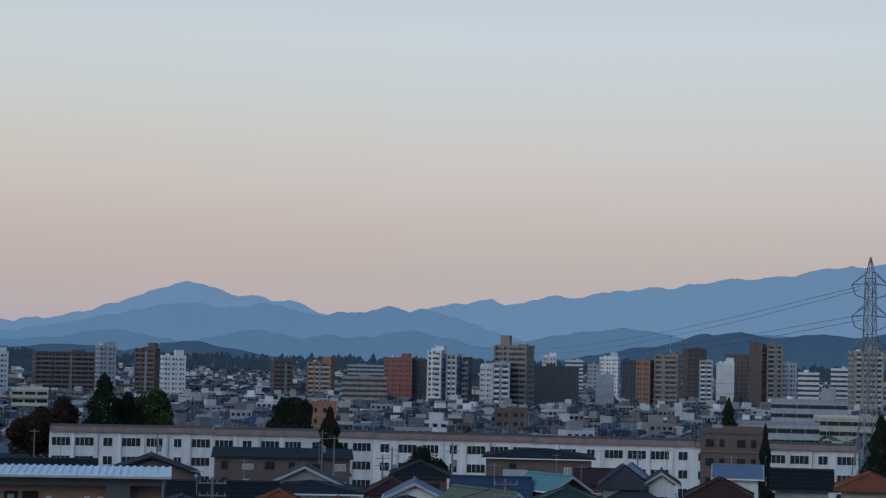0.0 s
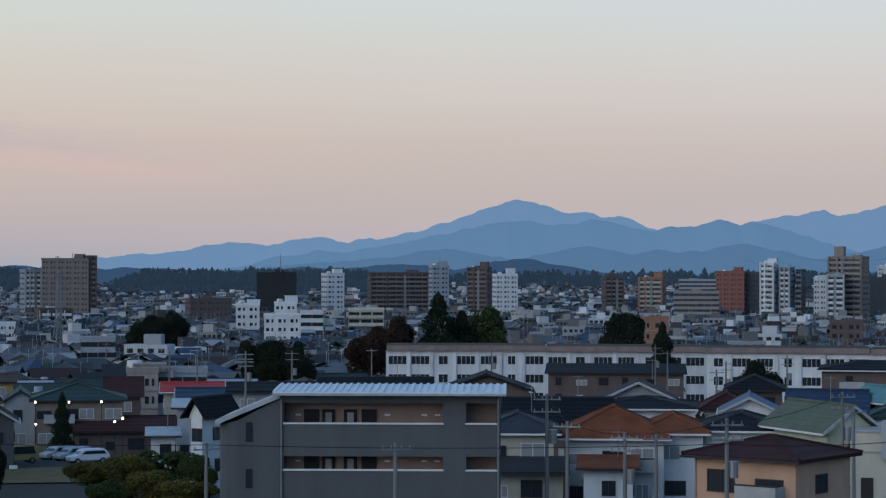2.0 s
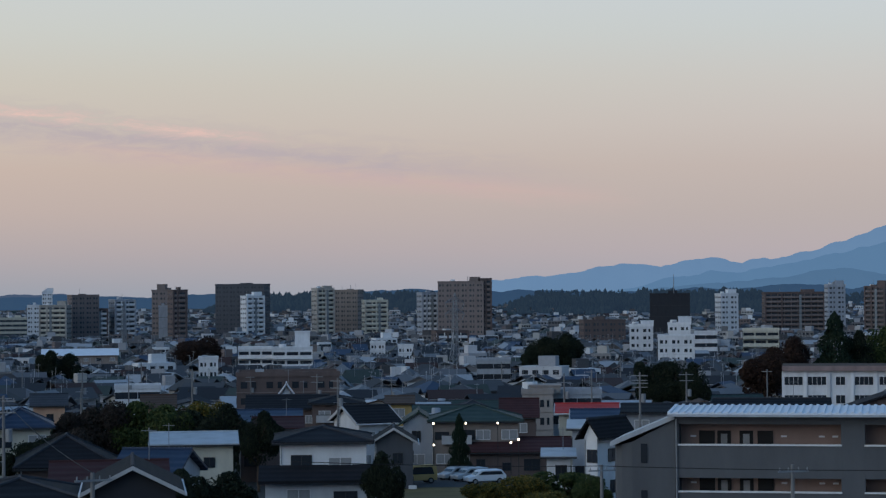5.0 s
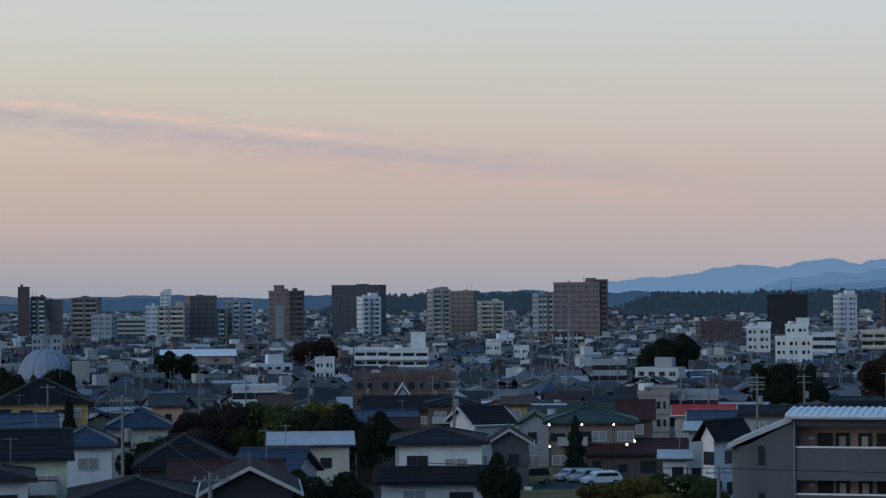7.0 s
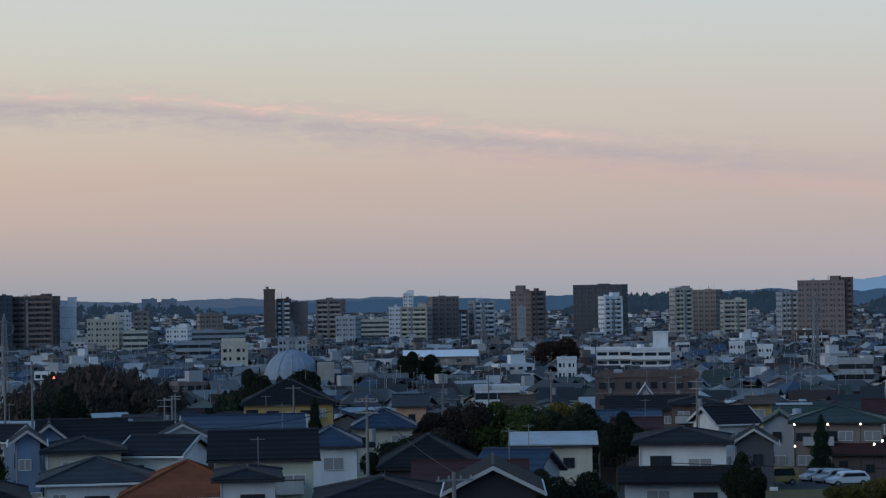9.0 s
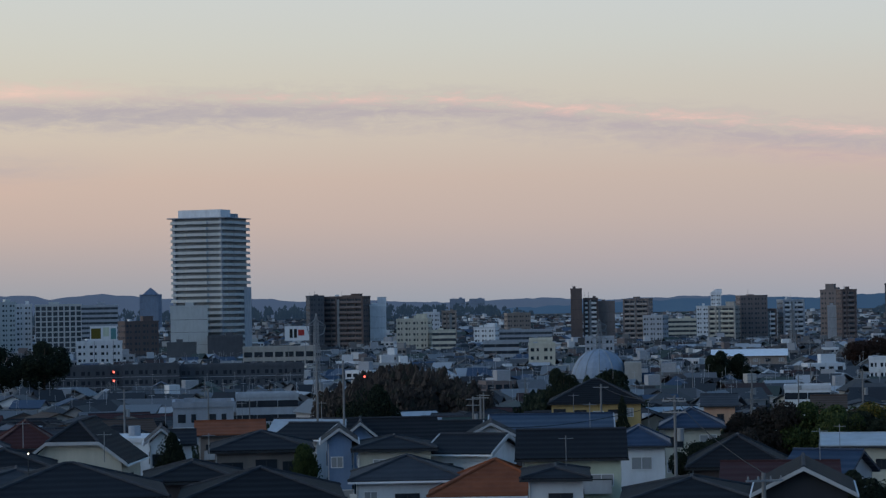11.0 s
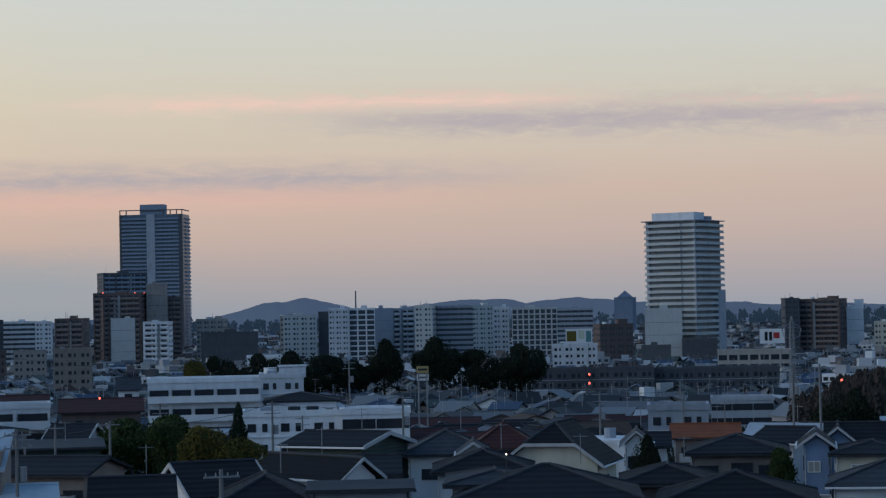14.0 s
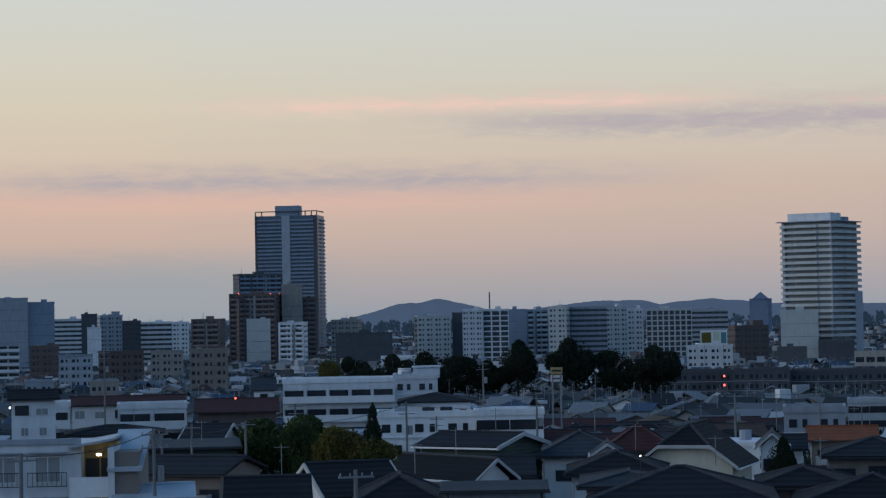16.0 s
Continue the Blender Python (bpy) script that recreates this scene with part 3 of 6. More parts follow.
block(20.07, 950, 6.4, 10, -1.4, "white", "grid", label="small white apartment house")
block(19.36, 950, 6.4, 10, -2.9, "white", "grid", label="small white office in the town")
block(24.37, 700, 6.0, 10, -0.3, "white", "grid", label="small white stepped house")
block(17.12, 650, 9.8, 10, -0.2, "grey", "band", label="low grey flats in the town")
block(31.92, 1450, 7.3, 12, 25.8, "brown", "blank", label="tall dark stair tower")
block(31.56, 1455, 9.4, 12, 19.6, "brown", "rail", label="brown apartment tower with lit balconies")
block(31.16, 1460, 10.9, 13, 17.3, "mauve", "blank", label="brown back of an apartment tower")
block(30.36, 1400, 17.8, 14, 18.6, "mauve", "slab", label="dark apartment tower with balconies")
block(29.92, 1380, 14.8, 12, 8.2, "grey", "grid", label="grey-blue apartment block in the town")
block(29.25, 1500, 18.7, 12, 4.7, "cream", "band", label="yellow-beige civic building in the town")
block(28.73, 1500, 8.2, 12, 12.9, "white", "grid", label="slim white tower in the town")
block(28.19, 1400, 18.9, 13, 13.2, "beige", "slab", core=3, label="beige apartment tower with stepped top")
block(28.39, 1700, 7.7, 10, 22.0, "white", "grid", core=3, label="white tower behind a beige one")
block(27.50, 1420, 19.2, 14, 19.4, "mauve", "grid", label="brown apartment tower with a blind wall")
block(27.16, 1425, 13.2, 13, 10.7, "brown", "rail", label="brown apartment wing with white balconies")
block(26.53, 1430, 16.2, 13, 16.3, "grey", "slab", label="grey apartment tower with vertical ribs")
block(25.33, 1380, 21.2, 14, 22.0, "mauve", "grid", core=4, flip=True, label="dark brown apartment tower with a roof stair")
block(25.45, 1370, 7.9, 10, 12.4, "grey", "blank", label="grey tower shaft in the town")
block(32.82, 820, 9.7, 12, 3.2, "cream", "grid", label="cream school block with tall windows")
block(31.35, 1000, 12.9, 12, 2.2, "grey", "grid", label="grey hall beside a dome")
block(35.17, 1400, 9.2, 12, 13.2, "tan", "slab", label="tan apartment block in the town")
block(33.43, 1500, 17.3, 12, 10.4, "tan", "grid", label="stepped tan apartment block")
block(34.22, 1400, 15.4, 10, 2.5, "white", "grid", core=3, label="white low offices in the town")
block(33.23, 1350, 31.5, 12, 1.2, "grey", "band", label="long pale office building")
block(26.15, 480, 9.6, 9, 0.0, "white", "band", label="white low shops in the town")
block(45.04, 1305, 26.3, 13, 21.3, "pale", "frame", bays=8, label="apartment tower with a dark blue window grid")
block(44.01, 1400, 22.2, 12, 20.6, "grey", "band", label="grey office block in the town")
block(43.05, 1150, 19.7, 14, 11.8, "brown", "grid", core=3, label="broad dark brown windowless building")
block(44.03, 1000, 20.0, 12, 4.2, "white", "grid", core=3, label="white building below a roof sign")
block(41.77, 1150, 18.9, 10, 19.2, "pale", "blank", label="plain beige annex of a high-rise")
block(40.87, 1140, 17.7, 14, 3.7, "dark", "blank", label="dark podium of a high-rise")
block(41.97, 1080, 14.0, 10, 1.7, "slate", "blank", label="dark grey theatre roof")
block(39.51, 980, 31.4, 12, 0.7, "beige", "frame", floor=4, label="beige arcade building with tall openings")
block(38.58, 1300, 8.3, 13, 23.7, "dark", "grid", turn=10, label="dark brown apartment tower")
block(37.77, 1304, 26.6, 13, 23.0, "brown", "slab", core=2, label="brown apartment tower with white bands")
block(36.98, 1310, 9.6, 12, 17.8, "white", "blank", core=5, label="slim white tower with roof antennas")
block(36.06, 1200, 18.7, 14, 10.1, "cream", "grid", core=3, label="cream civic building with a stepped roof")
block(35.31, 1190, 12.6, 14, 3.9, "cream", "band", label="cream civic building wing")
block(35.62, 1500, 11.3, 12, 12.0, "white", "grid", label="white apartment block in the town")
block(35.15, 1550, 7.8, 12, 12.3, "beige", "grid", label="beige apartment block in the town")
block(33.85, 1000, 15.6, 12, 1.1, "grey", "band", label="long grey low building")
block(32.84, 850, 8.7, 12, 4.5, "cream", "grid", label="cream school block in the town")
block(42.75, 700, 17.4, 14, 1.3, "dark", "grid", label="long brown housing block")
block(44.73, 720, 31.9, 14, 0.6, "dark", "grid", label="long brown housing block")
block(40.46, 710, 39.1, 14, 0.5, "dark", "grid", label="long brown housing block")
block(41.45, 330, 8.8, 10, 5.1, "grey", "grid", label="pale grey concrete workshop")
block(39.83, 480, 13.2, 10, 0.2, "grey", "band", label="long low shed with pale eaves")
block(55.84, 1400, 15.3, 14, 32.5, "brown", "slab", label="brown apartment tower in the town")
block(51.05, 1350, 20.2, 13, 19.7, "pale", "grid", turn=8, label="beige apartment block in the town")
block(50.42, 1360, 6.1, 13, 21.4, "dark", "blank", label="dark tower shaft in the town")
block(50.03, 1300, 11.7, 13, 23.2, "white", "grid", label="white apartment tower in the town")
block(49.44, 1302, 15.0, 13, 22.9, "white", "frame", label="grey office tower with tall window frames")
block(48.88, 1330, 10.7, 13, 22.7, "bluish", "blank", label="dark tower with a blind wall")
block(48.47, 1340, 16.8, 13, 22.5, "grey", "slab", label="grey apartment tower in the town")
block(47.81, 1300, 12.4, 14, 23.8, "pale", "grid", label="beige apartment tower in the town")
block(47.07, 1310, 21.1, 14, 23.4, "grey", "band", label="grey apartment tower with banded balconies")
block(46.44, 1400, 16.9, 13, 23.4, "pale", "grid", label="beige apartment tower in the town")
block(45.89, 1320, 9.3, 13, 21.9, "white", "grid", label="white apartment wing in the town")
block(51.9, 900, 15.0, 14, 3.6, "white", "blank", label="long white hall in the town")
block(51.51, 430, 8.4, 12, 8.2, "white", "grid", core=2, label="white school stair tower")
block(53.47, 430, 21.3, 12, 7.7, "white", "rail", floor=3.6, label="white school wing with open corridors")
block(51.26, 325, 14.4, 10, 5.5, "white", "grid", label="white two-storey nursery building")
block(49.13, 320, 9.6, 9, 5.8, "white", "band", label="white workshop with pale walls")
block(53.25, 1500, 19.2, 12, 17.9, "grey", "grid", label="grey apartment block in the town")
block(61.63, 1350, 18.0, 14, 34.8, "grey", "blank", floor=4.2, label="tall grey department building")
block(60.92, 1352, 15.5, 14, 32.2, "bluish", "blank", label="grey department building, set back")
block(60.23, 1500, 19.5, 13, 22.1, "white", "band", label="white office block in the town")
block(59.73, 1450, 10.0, 13, 25.0, "dark", "blank", label="dark office tower in the town")
block(59.61, 1300, 8.0, 12, 16.7, "white", "blank", label="white office block in the town")
block(59.22, 1550, 16.8, 12, 24.3, "grey", "grid", core=3, label="grey office building with roof machines")
block(58.68, 1400, 11.4, 12, 20.2, "dark", "grid", label="dark office block in the town")
block(58.06, 1420, 19.3, 13, 19.2, "white", "band", label="white office building with window bands")
block(57.45, 1500, 11.2, 12, 18.9, "white", "grid", label="white office tower in the town")
block(56.74, 1300, 16.6, 13, 20.3, "brown", "slab", turn=-15, label="dark brown apartment tower with striped balconies")
block(55.49, 1500, 31.9, 16, 49.9, "slate", "slab", label="grey-blue apartment high-rise in the town")
block(55.54, 1400, 31.8, 16, 35.6, "brown", "slab", floor=3.2, label="broad brown hotel with balcony rows")
block(54.62, 1405, 13.0, 16, 40.9, "taupe", "blank", label="brown hotel stair tower")
block(54.18, 1410, 8.8, 14, 32.3, "brown", "slab", label="brown hotel wing in the town")
block(55.48, 1350, 14.2, 10, 19.8, "pale", "blank", label="plain pale grey office tower")
block(54.60, 1300, 16.3, 12, 17.5, "white", "rail", label="white apartment building in the town")
block(53.25, 1420, 18.9, 12, 18.4, "beige", "grid", label="beige apartment block in the town")
block(52.80, 1220, 30.6, 14, 11.1, "dark", "blank", label="low black hall in the town")
block(51.28, 1350, 11.5, 12, 19.3, "beige", "grid", label="beige block of flats")
block(56.75, 780, 13.2, 12, 9.6, "tan", "grid", label="grey business hotel with small windows")
block(61.75, 1000, 9.7, 12, 11.2, "grey", "rail", label="white apartment block in the town")
block(60.85, 1050, 12.8, 12, 9.2, "brown", "grid", label="brown apartment block in the town")
block(60.08, 900, 13.2, 12, 6.7, "grey", "grid", label="white flats in the town")
block(58.95, 950, 18.7, 12, 7.2, "brown", "grid", label="brown low apartment block")
block(57.80, 1000, 14.3, 12, 6.4, "taupe", "grid", label="grey low apartment block")
block(59.38, 700, 8.8, 10, 1.2, "taupe", "grid", label="beige low building in the town")
block(60.99, 650, 8.1, 10, 3.1, "grey", "grid", label="white low building in the town")
block(60.83, 345, 7.1, 8, 7.3, "white", "rail", label="white terraced flats in the town")
block(58.19, 350, 10.5, 8, 6.6, "white", "rail", label="white flats with outside stairs")
# ---- the two high-rises ----
def pale_tower(b, r, w, d, top, turn):
    """A high-rise of pale balcony rings over dark glass, with a lower wing behind."""
    m = spot(b, r, None, turn)
    h = top - m.translation.z
    ob = thing("high_rise", m, "pale high-rise with a ring of wavy balconies on every storey", "building", size=30)
    part("wall", Geo().box(-w / 2, w / 2, 0, d, 0, h), WALL["core"], ob)
    ring = Geo()
    corner = 2.2
    outline = [(-w / 2 - 1.5 + corner, -1.5), (-w / 2 * 0.45, -1.5), (-w / 2 * 0.4, -2.3), (w / 2 * 0.4, -2.3), (w / 2 * 0.45, -1.5), (w / 2 + 1.5 - corner, -1.5), (w / 2 + 1.5, corner - 1.5),
               (w / 2 + 1.5, d * 0.3), (w / 2 + 2.1, d * 0.35), (w / 2 + 2.1, d * 0.7), (w / 2 + 1.5, d * 0.75), (w / 2 + 1.5, d + 1.5), (-w / 2 - 1.5, d + 1.5), (-w / 2 - 1.5, corner - 1.5)]
    n = len(outline)
    for z0, z1, grow in ((0, 0.25, 0.25), (0.25, 1.45, 0)):
        pts = [(x + math.copysign(grow, x), y + (-grow if y < d / 2 else grow)) for x, y in outline]
        ring.add([(x, y, z0) for x, y in pts] + [(x, y, z1) for x, y in pts],
                 [tuple(range(n - 1, -1, -1)), tuple(range(n, 2 * n))] + [(i, (i + 1) % n, n + (i + 1) % n, n + i) for i in range(n)])
    me = ring.mesh("balcony_ring")
    for s in range(int(h / 3.12) - 2):
        part("balcony_ring", me, WALL["pale"], ob, at=pose(0, 0, h - 2.9 - s * 3.12))
    for x in (-w * 0.46, w * 0.46):
        part("corner_pier", Geo().box(x - 0.7, x + 0.7, -1.2, 0.2, 0, h), WALL["grey"], ob)
    part("roof_slab", Geo().box(-w / 2 - 2, w / 2 + 2, -2.2, d + 2, h, h + 0.5), WALL["grey"], ob)
    part("roof_screen", Geo().box(-w / 2 + 2.5, w * 0.42, 2, d * 0.5, h + 0.5, h + 4.6), WALL["white"], ob)
    part("roof_machine", Geo().rod((w * 0.3, d * 0.75, h + 0.5), (w * 0.3, d * 0.75, h + 3), 2.4, 2.0, 12).box(w * 0.36, w * 0.5, d * 0.5, d * 0.65, h + 0.5, h + 2.6), WALL["grey"], ob)
    part("rear_wing", Geo().box(w / 2, w / 2 + 2.0, d * 0.72, d * 1.04, 0, h - 36), WALL["grey"], ob)
    return ob


def blue_tower(b, r, w, d, top, turn):
    """A taller slate-blue high-rise: bands of balconies between piers, an open crown and a roof house."""
    m = spot(b, r, None, turn)
    h = top - m.translation.z
    ob = thing("high_rise", m, "slate-blue high-rise with banded balconies and an open crown", "building", size=40)
    part("wall", Geo().box(-w / 2, w / 2, 0, d, 0, h), WALL["glassy"], ob)
    for x0, x1 in ((-0.5, -0.46), (-0.07, 0.06), (0.44, 0.5)):
        part("pier", Geo().box(x0 * w, x1 * w, -0.9, 0.3, 0, h), WALL["grey"] if x0 == -0.07 else WALL["slate"], ob)
    bands = [Geo().box(*e, 0, 1.45).mesh("balcony_band") for e in ((-0.46 * w, -0.07 * w, -1.3, 0), (0.06 * w, 0.44 * w, -1.3, 0), (w / 2, w / 2 + 1.2, d * 0.3, d * 0.95))]
    for s in range(int(h / 3.2) - 1):
        for me in bands:
            part("balcony_band", me, WALL["bluish"], ob, at=pose(0, 0, h - 4.5 - s * 3.2))
    crown = Geo()
    for x in (-w / 2, -w * 0.4, w * 0.2, w * 0.3, w * 0.4, w / 2 - 0.8):
        crown.box(x, x + 0.8, 0, 0.8, h, h + 3.2)
    crown.box(-w / 2, w / 2, 0, 0.8, h + 3.2, h + 4).box(w / 2 - 0.8, w / 2, 0.8, d, h + 3.2, h + 4)
    part("crown", crown, WALL["slate"], ob)
    part("roof_house", Geo().box(-w * 0.18, w * 0.2, 1.5, d * 0.5, h, h + 8.5), WALL["bluish"], ob)
    return ob


pale_tower(41.52, 1172, 29, 29, 65.1, -25)
blue_tower(54.74, 1900, 53.6, 30, 107.5, -12)


# ---- houses ----
WINDOW = {}


def window(parent, x, z, w, h, side="front", depth=0.0, pale=False, half=0.0, framed=False):
    """A window with its frame, proud of the wall: on the front (at y = depth) or a side wall (at x = half)."""
    key = (round(w, 1), round(h, 1), pale, framed)
    if key not in WINDOW:
        fr = Geo().box(-w / 2 - 0.06, w / 2 + 0.06, -0.09, 0, -0.06, 0).box(-w / 2 - 0.06, w / 2 + 0.06, -0.09, 0, h, h + 0.06)
        fr.box(-w / 2 - 0.06, -w / 2, -0.09, 0, 0, h).box(w / 2, w / 2 + 0.06, -0.09, 0, 0, h)
        bars = max(2, round(w / 0.8))
        for k in range(1, bars):
            x_bar = -w / 2 + w * k / bars
            fr.box(x_bar - 0.03, x_bar + 0.03, -0.075, 0, 0, h)
        WINDOW[key] = fr.mesh("window"), Geo().box(-w / 2, w / 2, -0.05, 0.02, 0, h).mesh("pane")
    turn = {"front": 0, "right": 90, "left": -90}[side]
    at = pose(x, depth, z) if side == "front" else pose(half if side == "right" else -half, x, z, 0, 0, turn)
    ob = part("window", WINDOW[key][0], TRIM if pale or framed else DARK_TRIM, parent, at=at)
    part("pane", WINDOW[key][1], PALE_GLASS if pale else GLASS, ob)


def roof_geo(w, d, z0, z1, kind, over=0.55, thick=0.22, y0=0.0):
    """A pitched roof over a plan w by d: gable_side (ridge across the view), gable_front (ridge along it) or hip."""
    X, A, B = w / 2 + over, y0 - over, y0 + d + over
    g = Geo()
    if kind == "gable_side":
        c = (A + B) / 2
        g.prism([(A, z0 - thick), (c, z1 - thick), (B, z0 - thick), (B, z0), (c, z1), (A, z0)][::-1], -X, X, "x")
    elif kind == "gable_front":
        g.prism([(-X, z0 - thick), (0, z1 - thick), (X, z0 - thick), (X, z0), (0, z1), (-X, z0)], A, B, "y")
    elif kind == "shed":
        g.prism([(A, z0 - thick), (B, z1 - thick), (B, z1), (A, z0)][::-1], -X, X, "x")
    elif kind == "half_hip":
        zc, xc, c = z0 + (z1 - z0) * 0.52, X * 0.48, A + 2.6
        v = [(-X, A, z0), (-xc, A, zc), (xc, A, zc), (X, A, z0), (X, B, z0), (0, B, z1), (-X, B, z0), (0, c, z1)]
        n = len(v)
        f = [(1, 2, 7), (0, 1, 7, 5, 6), (2, 3, 4, 5, 7)]
        v += [(x, y, z - thick) for x, y, z in v]
        f += [tuple(n + i for i in q[::-1]) for q in f]
        rim = (0, 1, 2, 3, 4, 5, 6)
        f += [(a, n + a, n + e, e) for a, e in zip(rim, rim[1:] + rim[:1])]
        g.add(v, f)
    else:
        run = min(w, d) / 2 + over
        if w >= d:
            r0, r1 = (-X + run, (A + B) / 2), (X - run, (A + B) / 2)
        else:
            r0, r1 = (0, A + run), (0, B - run)
        low = [(-X, A), (X, A), (X, B), (-X, B)]
        v = [(x, y, z0 - thick) for x, y in low] + [(x, y, z0) for x, y in low] + [(*r0, z1), (*r1, z1)]
        f = [(3, 2, 1, 0), (0, 1, 5, 4), (1, 2, 6, 5), (2, 3, 7, 6), (3, 0, 4, 7)]
        f += [(4, 5, 9, 8), (5, 6, 9), (6, 7, 8, 9), (7, 4, 8)] if w >= d else [(4, 5, 8), (5, 6, 9, 8), (6, 7, 9), (7, 4, 8, 9)]
        g.add(v, f)
    return g


def ridge_geo(w, d, z0, z1, kind, over=0.55, y0=0.0):
    """Ridge and hip caps."""
    X, A, B = w / 2 + over, y0 - over, y0 + d + over
    c, g, q = (A + B) / 2, Geo(), 0.13
    if kind == "gable_side":
        g.rod((-X, c, z1), (X, c, z1), q)
    elif kind == "gable_front":
        g.rod((0, A, z1), (0, B, z1), q)
    elif kind == "half_hip":
        zc, xc, f = z0 + (z1 - z0) * 0.52, X * 0.48, A + 2.6
        g.rod((0, f, z1), (0, B, z1), q).rod((-xc, A, zc), (0, f, z1), q).rod((xc, A, zc), (0, f, z1), q)
    elif kind == "hip":
        run = min(w, d) / 2 + over
        e = [((-X + run, c), (X - run, c)), ((0, A + run), (0, B - run))][w < d]
        g.rod((*e[0], z1), (*e[1], z1), q)
        for corner, top in (((-X, A), e[0]), ((X, A), e[1] if w >= d else e[0]), ((X, B), e[1]), ((-X, B), e[0] if w >= d else e[1])):
            g.rod((*corner, z0), (*top, z1), q)
    return g


def house(b, r, w, d, eave, top, kind, wall, roof, turn=0, skirt=0.0, pale=False, verge=False, windows=2, name="house", label="", chimney=False):
    """A house: w wide, d deep, eaves and roof top in metres above the datum. skirt: how far a lower roof juts out between two storeys."""
    m = spot(b, r + d / 2, lie(r), turn) @ Matrix.Translation((0, -d / 2, 0))
    base = m.translation.z
    z0, z1 = eave - base, top - base
    ob = thing(name, m, label, "house", "houses", size=max(w, d) * 0.62 + 1)
    in_view(b, r, w + 1, eave - 2.8)
    body = Geo().box(-w / 2, w / 2, 0, d, -2, z0)
    if kind == "gable_side":
        body.prism([(0, z0), (d / 2, z1 - 0.3), (d, z0)][::-1], -w / 2, w / 2, "x")
    elif kind == "gable_front":
        body.prism([(-w / 2, z0), (0, z1 - 0.3), (w / 2, z0)], 0, d, "y")
    elif kind == "half_hip":
        zc, xc = z0 + (z1 - z0) * 0.52 - 0.25, (w / 2 + 0.55) * 0.48
        body.prism([(-w / 2, z0), (-xc, zc), (xc, zc), (w / 2, z0)], 0, d, "y")
    elif kind == "shed":
        body.prism([(0, z0 - 0.02), (d, z1 - 0.3), (d, z0)][::-1], -w / 2, w / 2, "x")
    part("wall", body, WALL[wall], ob)
    part("roof", roof_geo(w, d, z0, z1, kind), ROOF[roof], ob)
    if kind != "shed":
        part("ridge_cap", ridge_geo(w, d, z0, z1, kind), ROOF["grey" if roof in ("black", "dark", "grey") else roof], ob)
    part("gutter", Geo().box(-w / 2 - 0.6, w / 2 + 0.6, -0.68, -0.56, z0 - 0.24, z0 - 0.1) if kind not in ("gable_front", "half_hip") else
         Geo().box(-w / 2 - 0.68, -w / 2 - 0.56, -0.5, d + 0.5, z0 - 0.24, z0 - 0.1).box(w / 2 + 0.56, w / 2 + 0.68, -0.5, d + 0.5, z0 - 0.24, z0 - 0.1), TRIM if verge else DARK_TRIM, ob)
    if verge:
        if kind == "gable_front":
            X = w / 2 + 0.57
            part("verge", Geo().prism([(-X, z0 - 0.22), (0, z1 - 0.22), (X, z0 - 0.22), (X, z0 + 0.03), (0, z1 + 0.03), (-X, z0 + 0.03)], -0.63, -0.5, "y"), VERGE, ob, "pale verge board")
        elif kind == "half_hip":
            X, zc = w / 2 + 0.57, z0 + (z1 - z0) * 0.52
            xc = X * 0.48
            part("verge", Geo().prism([(-X, z0 - 0.25), (-xc, zc - 0.25), (xc, zc - 0.25), (X, z0 - 0.25), (X, z0 + 0.02), (xc, zc + 0.02), (-xc, zc + 0.02), (-X, z0 + 0.02)], -0.64, -0.5, "y"), VERGE, ob, "pale verge board")
        elif kind == "gable_side":
            for x in (-w / 2 - 0.63, w / 2 + 0.5):
                board = Geo().prism([(-0.57, z0 - 0.3), (d / 2, z1 - 0.3), (d + 0.57, z0 - 0.3), (d + 0.57, z0 + 0.03), (d / 2, z1 + 0.03), (-0.57, z0 + 0.03)][::-1], x, x + 0.13, "x")
                part("verge", board, VERGE, ob, "pale verge board")
    if skirt:
        zs = z0 - 2.75
        part("lower_wall", Geo().box(-w / 2 - skirt + 0.5, w / 2 + skirt - 0.5, -skirt + 0.5, -0.02, -2, zs - 0.1), WALL[wall], ob)
        part("lower_roof", Geo().prism([(-skirt - 0.4, zs - 0.35), (0.0, zs + 0.75), (0.0, zs + 0.95), (-skirt - 0.4, zs - 0.1)][::-1], -w / 2 - skirt, w / 2 + skirt, "x"), ROOF[roof], ob)
    rnd = random.Random(int(b * 100) + int(r))
    windows = min(windows, max(1, int(w / 2.4)))
    for floor_z in (z0 - 2.1, z0 - 4.8):
        front = -skirt + 0.5 if skirt and floor_z < z0 - 3 else 0.0
        for k in range(windows):
            x = -w / 2 + w * (k + 0.5) / windows + rnd.uniform(-0.4, 0.4)
            window(ob, x, floor_z, rnd.choice((0.9, 1.5, 1.7)), rnd.choice((0.8, 1.0, 1.2)), "front", front, pale or rnd.random() < 0.45)
        for side in ("left", "right"):
            if not skirt:
                window(ob, d * rnd.uniform(0.35, 0.65), floor_z, 1.2, 1.0, side, 0, rnd.random() < 0.25, w / 2)
